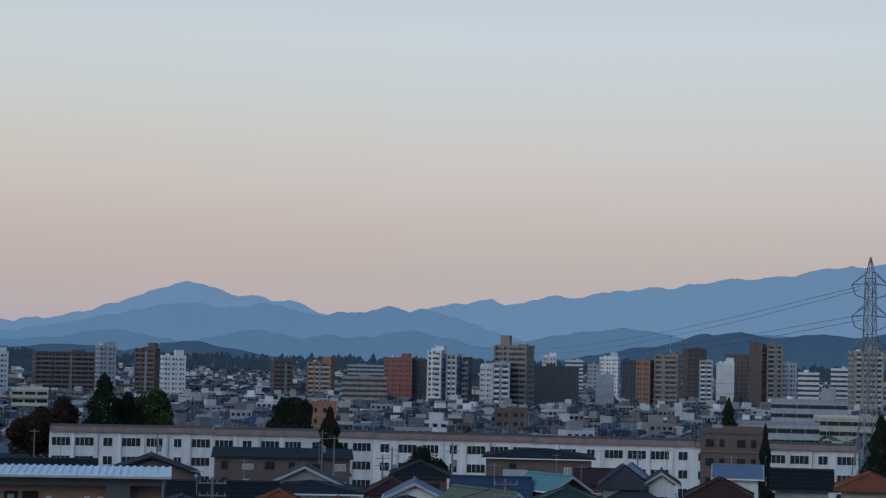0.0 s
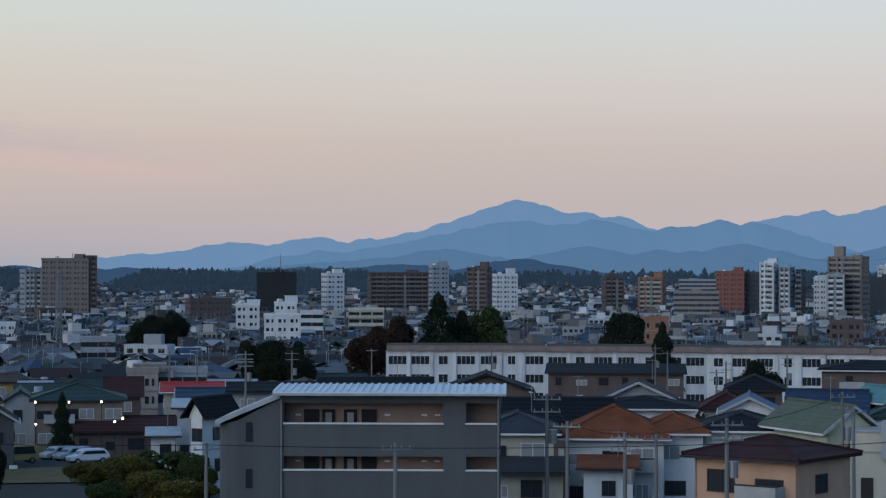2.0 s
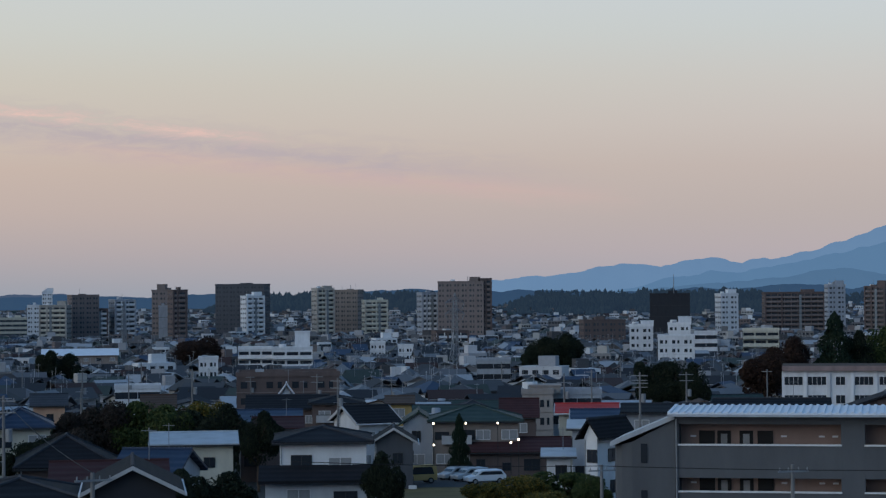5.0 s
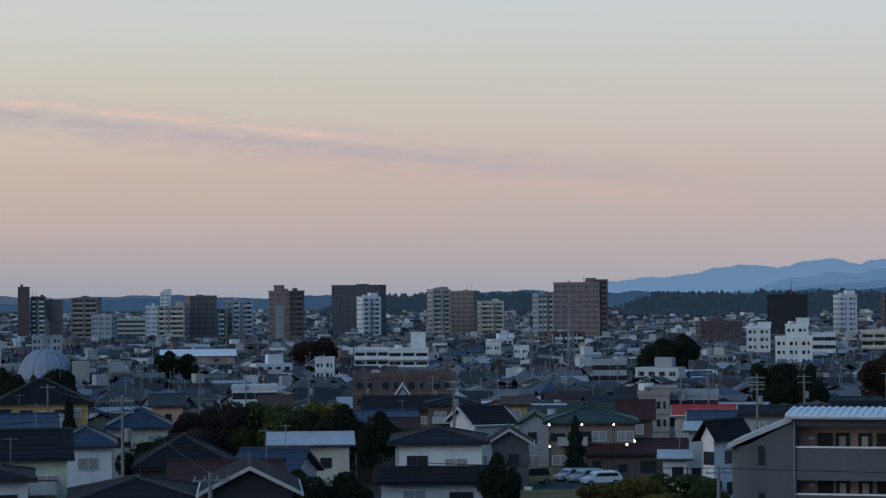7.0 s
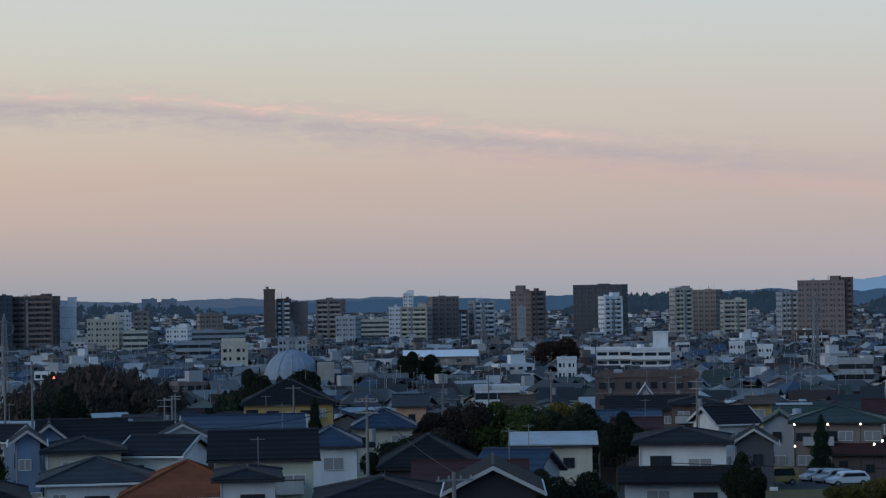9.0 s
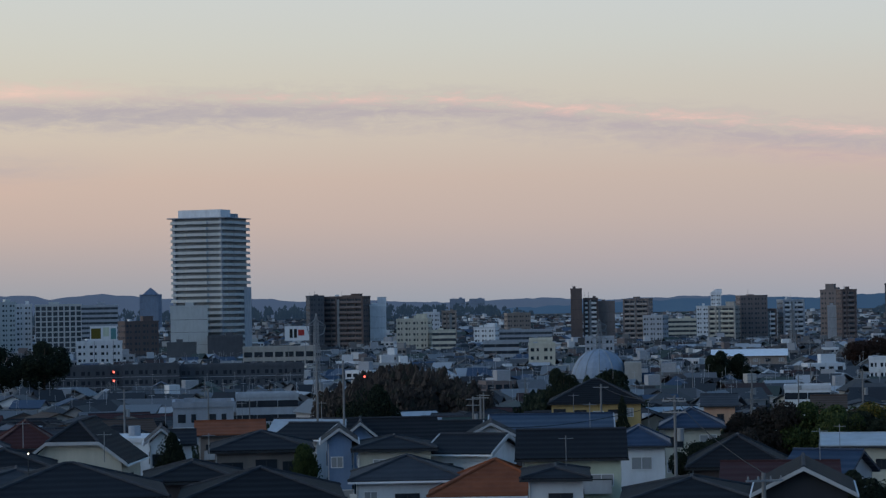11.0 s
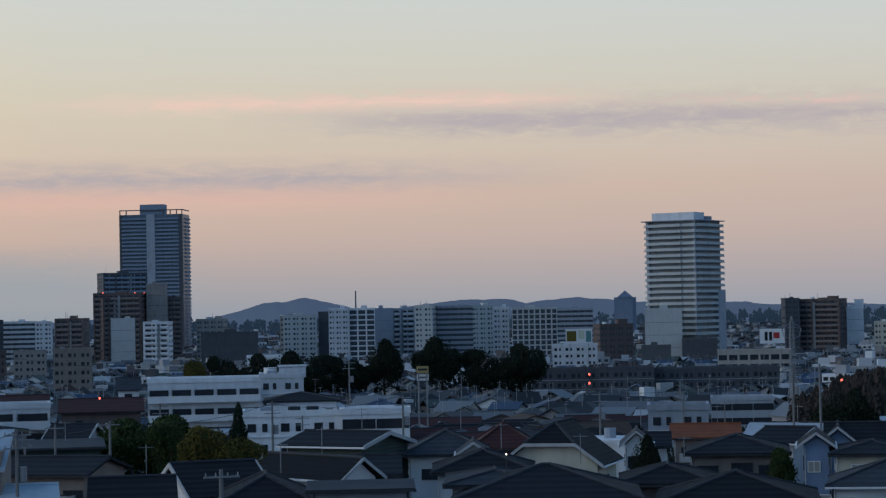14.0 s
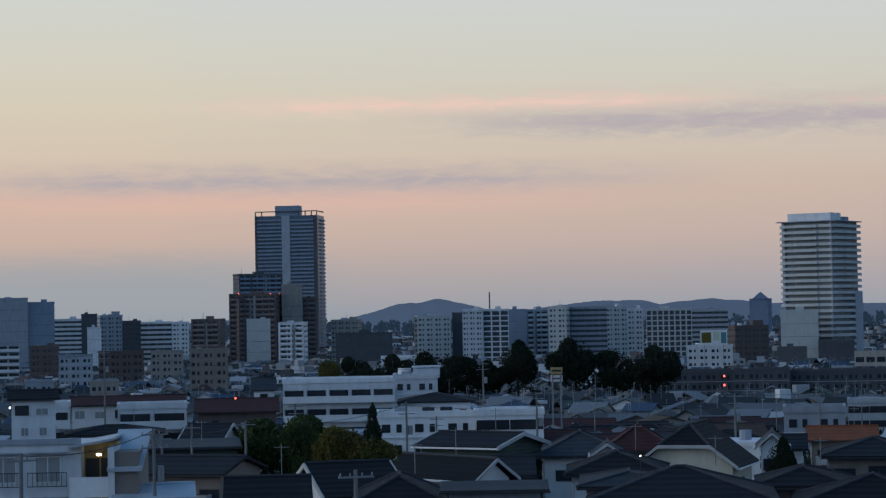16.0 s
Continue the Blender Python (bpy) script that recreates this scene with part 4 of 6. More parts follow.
    if w > 6 and not skirt and kind != "shed" and z0 > 4.5 and windows > 1 and rnd.random() < 0.6:
        bx, bw, bz = rnd.choice((-0.22, 0.2)) * w, min(3.4, w * 0.4), z0 - 2.5
        balcony = part("balcony", Geo().box(bx - bw / 2, bx + bw / 2, -1.1, -1.02, bz - 0.1, bz + 0.9).box(bx - bw / 2, bx - bw / 2 + 0.08, -1.02, 0, bz - 0.1, bz + 0.9).box(bx + bw / 2 - 0.08, bx + bw / 2, -1.02, 0, bz - 0.1, bz + 0.9)
                       .box(bx - bw / 2 + 0.08, bx + bw / 2 - 0.08, -1.02, 0, bz - 0.1, bz), VERGE, ob)
        part("handrail", Geo().box(bx - bw / 2 - 0.04, bx + bw / 2 + 0.04, -1.13, -1.0, bz + 0.9, bz + 0.98), DARK_TRIM, balcony)
    if r < 260 and kind != "shed":
        part("air_conditioner", Geo().box(w * 0.38, w * 0.38 + 0.8, -0.36, -0.04, z0 - 4.9, z0 - 4.3), TRIM, ob)
        part("downpipe", Geo().rod((-w / 2 + 0.1, -0.07, -1), (-w / 2 + 0.1, -0.07, z0 - 0.2), 0.045), VERGE, ob)
    if chimney or rnd.random() < 0.45:
        part("aerial", Geo().rod((w * 0.2, d / 2, z1), (w * 0.2, d / 2, z1 + 2), 0.03).box(w * 0.2 - 0.5, w * 0.2 + 0.5, d / 2 - 0.02, d / 2 + 0.02, z1 + 1.8, z1 + 1.84), STEEL, ob)
    return ob


house(51.01, 332, 10.3, 10, 7.5, 8.6, "hip", "white", "black", windows=4, label="white two-storey nursery with a black hip roof")
house(58.79, 358, 17.4, 9, 7.1, 8.3, "gable_side", "white", "maroon", windows=6, label="long white terrace with a maroon roof")
house(0.05, 130, 6.7, 6.4, 9.3, 10.3, "hip", "peach", "maroon", turn=-30, windows=2, label="peach rendered house with a maroon hip roof")
house(-2.52, 310, 14.5, 12, 6.5, 7.5, "hip", "brown", "black", verge=True, label="low brown pavilion with a black hip roof")
house(3.99, 375, 22.5, 8, 2.9, 4.1, "shed", "brown", "dark", windows=6, label="long brown school shed with a flat dark roof")
house(7.29, 240, 9.2, 9, 7.1, 8.9, "gable_front", "brown", "dark", label="dark house with a broad brown gable")
house(10.10, 250, 12.1, 9, 6.6, 7.8, "gable_side", "brown", "black", label="house with a long black tiled roof")
house(12.76, 245, 8.8, 9, 6.8, 7.5, "gable_side", "grey", "black", label="house with a black tiled roof")
house(17.59, 255, 9.8, 10, 5.4, 7.0, "hip", "tan", "green", windows=4, label="two-storey wooden flats with a dark green roof")
house(19.04, 262, 3.6, 8, 4.7, 6.2, "gable_front", "grey", "green", label="grey annex with a dark green gable roof")
house(14.75, 275, 6.9, 7, 5.2, 6.1, "gable_side", "cream", "red", verge=True, label="cream house with a bright red metal roof")
house(14.51, 262, 5.2, 6, 5.1, 6.1, "gable_side", "white", "blue", verge=True, label="white house with a blue metal roof")
house(16.52, 252, 11.1, 9, 2.1, 3.4, "gable_side", "brown", "maroon", windows=4, label="dark wooden row houses with maroon roofs")
house(16.48, 305, 4.5, 9, 3.0, 5.3, "gable_side", "brown", "maroon", label="dark house with a maroon roof")
house(21.48, 172, 6.6, 8, 8.7, 9.6, "hip", "white", "dark", skirt=1.6, windows=3, label="white two-storey house with dark hip roofs and a skirt roof")
house(24.75, 200, 6.9, 10, 6.8, 7.5, "gable_side", "cream", "zinc", windows=2, name="warehouse", label="cream warehouse with a ribbed zinc roof")
house(22.85, 245, 6.4, 8, 6.1, 7.2, "gable_side", "brown", "blue", label="house with a long dark blue roof")
house(22.62, 235, 4.5, 8, 6.0, 6.9, "gable_side", "brown", "maroon", label="house with a maroon roof")
house(21.12, 305, 6.7, 9, 5.1, 5.9, "hip", "brown", "dark", label="dark house with a low roof")
house(19.52, 340, 3.6, 9, 3.3, 4.2, "gable_side", "yellow", "brown", label="yellow house with a brown roof")
house(28.36, 330, 4.5, 8, 4.1, 5.6, "gable_side", "peach", "grey", label="grey-pink house with a grey roof")
house(25.63, 330, 4.3, 9, 3.6, 5.2, "gable_side", "peach", "brown", windows=2, label="peach house with a tiled roof")
house(31.47, 335, 13.2, 12, 4.5, 7.8, "hip", "yellow", "black", windows=5, name="hall", label="yellow hall with a broad dark hip roof")
house(32.62, 225, 11.6, 10, 7.0, 8.3, "gable_side", "brown", "blue", verge=True, label="long brown hall with a dark blue roof")
house(56.06, 330, 11.4, 12, 6.7, 8.4, "gable_side", "brown", "maroon", label="dark house with a maroon roof")
house(55.37, 480, 4.3, 10, 5.1, 7.6, "gable_side", "white", "grey", label="white house with a grey roof")
house(59.12, 300, 12.5, 10, 5.3, 6.3, "hip", "grey", "black", windows=4, label="house with a long black roof")
house(4.04, 170, 7.5, 9, 7.4, 9.5, "hip", "white", "orange", windows=3, verge=True, label="white house with an orange clay-tiled hip roof")
house(2.54, 173, 4.6, 8, 7.6, 8.8, "hip", "white", "orange", windows=2, verge=True, label="white wing under a lower orange hip roof")
house(4.18, 165, 3.6, 3, 5.6, 6.2, "shed", "white", "orange", windows=2, label="low porch wing with an orange tiled roof")
house(6.49, 168, 5.4, 9, 7.9, 9.1, "hip", "cream", "grey", windows=3, verge=True, skirt=1.2, label="cream house with a grey hip roof and skirt roof")
house(5.46, 190, 8.7, 12, 6.6, 8.9, "gable_side", "brown", "black", label="house with a large black roof slope")
house(3.24, 205, 9.0, 9, 7.5, 8.3, "hip", "white", "dark", verge=True, label="wide house under a dark hip roof")
house(3.42, 212, 6.7, 8, 7.7, 9.5, "gable_front", "grey", "grey", verge=True, label="grey house with a broad gable and pale verges")
house(1.19, 197, 3.7, 8, 7.9, 9.2, "hip", "white", "maroon", label="white house with a maroon hip roof")
house(0.62, 190, 4.2, 8, 8.1, 9.4, "gable_front", "white", "slate", verge=True, label="white house with a broad pale gable")
house(0.81, 175, 5.8, 9, 7.7, 8.8, "hip", "white", "dark", verge=True, label="white house with a dark hip roof")
house(-1.16, 168, 4.2, 9, 8.1, 10.0, "gable_front", "lime", "olive", turn=30, verge=True, label="pale house with an olive gable roof")
house(-1.32, 215, 6.9, 9, 6.3, 8.5, "gable_side", "grey", "blue", label="house with a large dark blue roof")
house(-2.82, 216, 3.4, 7, 7.5, 8.9, "gable_front", "green", "teal", turn=32, verge=True, label="dark house with a teal metal roof and white verge")
house(-3.29, 205, 5.7, 8, 6.9, 8.3, "hip", "white", "green", label="white house with a dark green hip roof")
house(-4.89, 198, 4.9, 8, 7.5, 9.0, "hip", "white", "grey", label="white house with a grey hip roof")
house(-3.94, 235, 3.3, 8, 7.3, 8.6, "gable_side", "brown", "maroon", label="dark house with a maroon roof")
house(-4.87, 228, 3.4, 8, 7.7, 9.5, "hip", "grey", "slate", label="house with a steep blue-grey roof")
house(0.48, 262, 6.2, 9, 6.2, 7.7, "hip", "brown", "black", label="dark house with a black hip roof")
house(14.26, 192, 1.3, 5, 7.5, 9.1, "gable_front", "white", "black", turn=-33, label="tall white house with a black gable roof")
house(14.77, 206, 2.6, 6, 7.5, 7.9, "shed", "grey", "zinc", windows=1, label="grey house with a sloping zinc roof")
house(15.49, 200, 2.1, 4, 5.4, 5.8, "shed", "white", "zinc", windows=1, name="garden_shed", label="small white shed with a zinc roof")
house(20.40, 262, 4.8, 8, 4.9, 6.7, "gable_side", "white", "black", turn=22, verge=True, label="white house with a black gable roof")
house(19.68, 225, 3.8, 7, 5.0, 6.5, "gable_front", "dark", "black", verge=True, label="dark outbuilding under a black gable")
house(22.40, 335, 1.5, 5, 4.8, 6.6, "gable_front", "white", "zinc", windows=0, label="tiny bright white gable among dark roofs")
house(27.92, 190, 7.7, 10, 5.7, 8.1, "hip", "brown", "black", label="house with a large black hip roof")
house(25.66, 175, 4.6, 9, 5.9, 7.8, "gable_side", "grey", "blue", turn=-15, label="house with a dark blue metal roof")
house(26.87, 160, 7.5, 9, 6.7, 8.0, "gable_side", "brown", "maroon", label="house with a long dark maroon roof")
house(29.09, 140, 8.1, 10, 7.3, 8.5, "hip", "grey", "black", label="house with a large black hip roof")
house(26.29, 138, 5.2, 10, 8.0, 9.6, "gable_front", "black", "black", verge=True, label="house with a black gable roof and pale verges")
house(30.40, 195, 4.4, 8, 7.3, 8.7, "hip", "white", "blue", label="small white house under a dark blue hip roof")
house(29.06, 240, 6.0, 9, 6.2, 8.0, "hip", "cream", "blue", label="cream house with a dark blue hip roof")
house(32.12, 165, 7.2, 9, 8.4, 10.2, "gable_side", "lime", "black", windows=2, label="pale green house with a broad black roof")
house(32.53, 148, 3.6, 7, 8.3, 8.8, "hip", "white", "dark", label="low white annex with a dark hip roof")
house(34.05, 160, 8.7, 9, 6.2, 8.4, "hip", "white", "orange", windows=2, verge=True, label="white house with an orange clay-tiled hip roof")
house(34.59, 182, 4.8, 8, 7.7, 9.0, "gable_side", "white", "dark", turn=-18, windows=2, verge=True, label="white house with a slate gable roof")
house(36.31, 165, 7.5, 8, 7.0, 8.5, "hip", "white", "grey", windows=3, verge=True, label="white house with a grey hip roof")
house(36.62, 180, 5.8, 8, 8.3, 9.1, "hip", "cream", "dark", windows=2, label="cream house with a low dark roof")
house(36.67, 196, 7.0, 9, 7.7, 9.7, "gable_side", "brown", "black", label="house with a black roof slope")
house(38.02, 184, 2.0, 7, 8.7, 9.8, "gable_front", "blue", "dark", verge=True, pale=True, windows=1, label="blue house with a small gable and a window")
house(37.48, 196, 2.8, 8, 8.0, 9.6, "gable_front", "blue", "dark", verge=True, label="blue house with white verges")
house(38.66, 206, 4.0, 8, 7.7, 8.9, "gable_side", "white", "dark", turn=-24, verge=True, label="white house with a dark roof and pale verge")
house(39.99, 190, 7.8, 9, 7.8, 9.1, "hip", "tan", "dark", windows=3, label="tan house with a dark hip roof")
house(40.03, 150, 10.2, 11, 7.0, 8.8, "hip", "grey", "black", label="house with a large black hip roof")
house(41.75, 162, 6.2, 9, 7.5, 8.6, "hip", "brown", "black", label="house with a low black hip roof")
house(40.78, 240, 6.6, 9, 6.3, 7.5, "gable_side", "tan", "orange", label="house with a faded orange roof")
house(35.24, 216, 5.8, 8, 6.9, 8.3, "gable_side", "white", "black", verge=True, label="house with a black roof")
house(34.15, 208, 3.6, 7, 7.5, 8.7, "gable_front", "white", "dark", verge=True, label="house with a wide white gable")
house(44.44, 180, 7.6, 8, 7.7, 11.0, "half_hip", "cream", "black", turn=-12, windows=1, verge=True, label="cream house with a steep black clipped-gable roof")
house(44.82, 146, 11.6, 11, 7.8, 9.7, "hip", "white", "dark", windows=3, label="white house with a broad dark hip roof")
house(46.13, 152, 5.9, 9, 8.4, 9.1, "hip", "white", "grey", windows=3, label="white house with a low grey hip roof")
house(46.41, 168, 6.9, 9, 8.1, 9.5, "hip", "white", "black", label="white house with a black hip roof")
house(45.89, 205, 5.1, 9, 7.6, 9.7, "hip", "brown", "maroon", label="house with a maroon hip roof")
house(47.35, 190, 6.4, 9, 8.1, 9.9, "hip", "white", "grey", label="white house with a slate hip roof")
house(46.67, 183, 1.8, 5, 8.5, 9.5, "gable_front", "white", "grey", verge=True, windows=1, label="white entrance gable with pale verges")
house(49.87, 187, 7.6, 7, 9.2, 10.2, "gable_side", "green", "dark", turn=-34, verge=True, label="dark green boarded house with white verges")
house(50.68, 160, 3.0, 10, 8.3, 9.8, "gable_front", "white", "black", turn=38, verge=True, label="black-roofed house with a white gable end")
house(53.29, 156, 5.2, 9, 7.7, 9.8, "gable_side", "white", "black", turn=16, verge=True, label="white house with a steep black roof and white verges")
house(51.96, 141, 5.0, 9, 8.4, 9.9, "hip", "grey", "dark", label="house with a slate hip roof")
house(49.55, 140, 5.7, 3, 9.2, 9.5, "shed", "grey", "grey", windows=3, label="low building with a flat zinc roof")
house(49.49, 172, 5.0, 8, 7.8, 9.0, "gable_side", "brown", "dark", label="dark house with a slate roof")
house(57.05, 176, 7.2, 8, 8.2, 9.3, "gable_side", "tan", "dark", turn=-24, windows=4, label="tan house with a long dark roof")
house(57.52, 225, 11.2, 8, 7.5, 7.9, "shed", "green", "grey", windows=4, label="long low building with a grey-green roof")
house(56.73, 250, 4.2, 8, 6.8, 8.5, "gable_side", "grey", "dark", turn=-15, verge=True, label="house with a dark roof and white verges")
house(58.18, 140, 4.1, 6, 9.2, 9.8, "gable_side", "white", "zinc", name="garden_shed", label="low white shed with a zinc roof")
house(55.31, 140, 4.5, 9, 8.5, 10.0, "gable_side", "grey", "black", label="house with a black roof slope")
house(42.52, 214, 2.2, 7, 7.1, 8.5, "gable_front", "white", "grey", verge=True, windows=1, label="white house with a small pale gable")
house(42.15, 222, 3.0, 7, 6.5, 7.7, "gable_side", "white", "dark", label="white house with a dark roof")
house(61.14, 300, 5.7, 7, 10.2, 11.3, "gable_side", "white", "black", label="white house with a black roof")
house(-4.65, 200, 3.3, 8, 8.9, 10.6, "hip", "grey", "grey", label="house with a grey hip roof")
house(-5.63, 204, 2.5, 7, 8.9, 10.1, "gable_front", "white", "dark", verge=True, label="white house with a dark gable")
house(-7.10, 188, 4.7, 8, 8.8, 10.3, "hip", "brown", "maroon", label="house with a maroon hip roof")
house(-9.14, 200, 4.6, 8, 9.2, 10.7, "gable_side", "grey", "black", label="house with a black roof")
house(-10.81, 184, 4.5, 8, 10.1, 11.3, "hip", "cream", "orange", label="cream house with an orange roof")
house(-7.54, 230, 4.1, 8, 8.5, 9.6, "gable_side", "white", "slate", verge=True, label="white house with a blue-grey roof")


house(27.58, 800, 26.0, 14, -1.2, 0.9, "gable_side", "tan", "silver", windows=6, name="hall", label="long hall with a pale metal roof")
house(22.36, 318, 11.0, 9, 3.8, 5.5, "gable_side", "brown", "black", label="dark house with a long black roof")


# ---- the grey apartment house nearby ----
PINK = surface("dusky_pink_tile", (0.3, 0.21, 0.18), spread=0.2)


def flats(b, r, w, d, roof_z, turn):
    """Open corridors on two storeys, dark panelled parapets, a round-backed stair end and a bright ribbed roof."""
    m = spot(b, r, None, turn)
    h = roof_z - m.translation.z
    ob = thing("apartment_house", m, "grey panelled flats with open corridors and bright metal roof", "building", size=16)
    floor = 2.9
    in_view(b, r, w + 8, 0)
    storeys = [h - 0.55 - floor * (k + 1) for k in range(4)]
    for x in (-w / 2, w / 2 - 0.1):
        part("end_wall", Geo().box(x - 0.02, x + 0.12, 1.45, d, -2, h - 0.02), WALL["slate"], ob)
    part("rear_wall", Geo().box(-w / 2 + 0.12, w / 2 - 0.12, 1.47, d - 0.1, -2, h - 0.3), PINK, ob, "dusky pink-brown corridor wall")
    x_pier = w / 2 - 3.55
    part("top_beam", Geo().box(-w / 2, w / 2, 0, 1.45, h - 0.62, h - 0.1), WALL["slate"], ob)
    part("pier", Geo().box(x_pier, x_pier + 1.45, 0, 1.45, -2, h - 0.62), WALL["slate"], ob)
    for x in (-w / 2, w / 2 - 0.22):
        part("pier", Geo().box(x, x + 0.22, 0, 1.45, -2, h - 0.62), WALL["slate"], ob)
    for z in storeys:
        top = z + 1.5
        for x0, x1 in ((-w / 2 + 0.22, x_pier), (x_pier + 1.45, w / 2 - 0.22)):
            part("parapet", Geo().box(x0, x1, 0.02, 0.2, z - 0.5, top), WALL["slate"], ob)
            part("coping", Geo().box(x0 - 0.05, x1 + 0.05, -0.06, 0.26, top, top + 0.1), TRIM, ob, "pale metal coping")
        part("corridor_floor", Geo().box(-w / 2 + 0.22, w / 2 - 0.22, 0.2, 1.45, z - 0.15, z), WALL["grey"], ob)
        for x, kind in ((-4.7, "d"), (-3.65, "w"), (-2.3, "w"), (-1.15, "d"), (4.0 - 0.35, "d"), (5.0 - 0.35, "w"), (5.9 - 0.35, "d")):
            x = -w / 2 + (x + 6.5) / 13.0 * w * 0.97
            if x > x_pier - 0.3:
                continue
            if kind == "d":
                dr = part("door", Geo().box(x - 0.48, x + 0.48, 1.36, 1.46, z, z + 2.35), WIRE, ob, "black steel flat door")
                part("handle", Geo().box(x + 0.32, x + 0.37, 1.28, 1.36, z + 0.9, z + 1.15), STEEL, dr)
            else:
                wd = part("window", Geo().box(x - 0.42, x + 0.42, 1.37, 1.46, z + 0.05, z + 2.35), WIRE, ob)
                part("pane", Geo().box(x - 0.2, x + 0.2, 1.34, 1.38, z + 1.2, z + 2.15), PALE_GLASS, wd)
        for x in (-w * 0.44, -0.03 * w, 0.14 * w, 0.2 * w):
            part("meter_plate", Geo().box(x, x + 0.35, 1.36, 1.44, z + 1.95, z + 2.06), TRIM, ob)
    # the stair end, lower, with a rounded outer corner and a shed roof falling away from the roof edge
    e0, e1 = -w / 2 - 3.9, -w / 2 - 0.02
    curve = [(e1, 0.0), (e0 + 1.2, 0.0), (e0 + 0.55, 0.14), (e0 + 0.18, 0.5), (e0, 1.1), (e0, d * 0.8), (e1, d * 0.8)]
    lows = [h - 0.35, h - 1.75, h - 1.9, h - 2.0, h - 2.02, h - 2.02, h - 0.35]
    n = len(curve)
    part("stair_wall", Geo().add([(x, y, -2) for x, y in curve] + [(x, y, z) for (x, y), z in zip(curve, lows)],
                                 [tuple(range(n))] + [(i, n + i, n + (i + 1) % n, (i + 1) % n) for i in range(n)] + [tuple(range(2 * n - 1, n - 1, -1))]), WALL["slate"], ob)
    part("stair_roof", Geo().prism([(e0 - 0.15, h - 2.02), (e1, h - 0.32), (e1, h - 0.02), (e0 - 0.15, h - 1.72)], -0.2, d * 0.8 + 0.3, "y"), ROOF["zinc"], ob)
    for z in (h - 2.95, h - 5.85, h - 8.7):
        part("slit_window", Geo().box(e0 + 1.75, e0 + 2.15, -0.05, 0.05, z - 0.1, z + 1.1), GLASS, ob)
    # ribbed roof: a shallow pitch with rolled ribs
    rf = Geo().prism([(-0.75, h - 0.02), (d * 0.5, h + 0.2), (d + 0.6, h - 0.02), (d + 0.6, h + 0.1), (d * 0.5, h + 0.32), (-0.75, h + 0.1)][::-1], -w / 2 - 0.4, w / 2 + 0.4, "x")
    part("roof", rf, ROOF["silver"], ob)
    rib = Geo().prism([(-0.8, h + 0.02), (d * 0.5, h + 0.32), (d * 0.5, h + 0.42), (-0.8, h + 0.17)][::-1], -0.09, 0.09, "x").mesh("roof_rib")
    count = int(w / 0.42)
    for k in range(count + 1):
        part("roof_rib", rib, ROOF["silver"], ob, at=pose(-w / 2 - 0.3 + (w + 0.6) * k / count, 0, 0))
    part("gutter", Geo().box(-w / 2 - 0.4, w / 2 + 0.4, -0.92, -0.78, h - 0.12, h + 0.02), ROOF["zinc"], ob)
    for x in (-w / 2 + 0.08, w / 2 - 0.1):
        part("downpipe", Geo().rod((x, -0.1, -2), (x, -0.1, h - 0.3), 0.06), STEEL, ob)
    return ob


flats(9.74, 140, 13.7, 8.5, 12.3, -3)


# ---- the school ----
EDGE = surface("brown_roof_edge", (0.28, 0.21, 0.2), spread=0.3)


def school(b0, b1, r, top):
    """A long two-storey school in wings, white rendered, with a brown roof edge."""
    wings = 5
    for k in range(wings):
        bb0, bb1 = b0 + (b1 - b0) * k / wings, b0 + (b1 - b0) * (k + 1) / wings
        b = (bb0 + bb1) / 2
        w = abs(bb0 - bb1) * math.pi / 180 * r
        m = spot(b, r)
        h = top - k * 0.12 - m.translation.z
        ob = thing("school_wing", m, "long white two-storey school wing with a brown roof edge", "building", "school wings", size=w * 0.5)
        in_view(b, r, w, top - 8.5)
        part("wall", Geo().box(-w / 2, w / 2, 0, 11, -2, h), WALL["white"], ob)
        part("roof_edge", Geo().box(-w / 2 + 0.1, w / 2 - 0.1, -0.7, 11.5, h, h + 1.0), EDGE, ob, "brown metal roof edge")
        part("roof", Geo().prism([(-0.5, h + 1.0), (5.5, h + 1.3), (11.3, h + 1.0)][::-1], -w / 2 + 0.1, w / 2 - 0.1, "x"), ROOF["brown"], ob)
        n = 7
        for j in range(n + 1):
            x = -w / 2 + w * j / n
            if 0 < j < n:
                part("pilaster", Geo().box(x - 0.3, x + 0.3, -0.3, 0.02, -2, h - 0.02), WALL["white"], ob)
        for z in (h - 2.6, h - 6.1, h - 9.6):
            for j in range(n):
                x = -w / 2 + w * (j + 0.5) / n
                wide = (3.4, 3.4, 1.7, 3.4, 3.0, 1.4, 3.4)[(j + k) % 7]
                window(ob, x, z, wide, 1.55, "front", 0.0, framed=True)


school(9.84, -10.53, 430, 4.5)


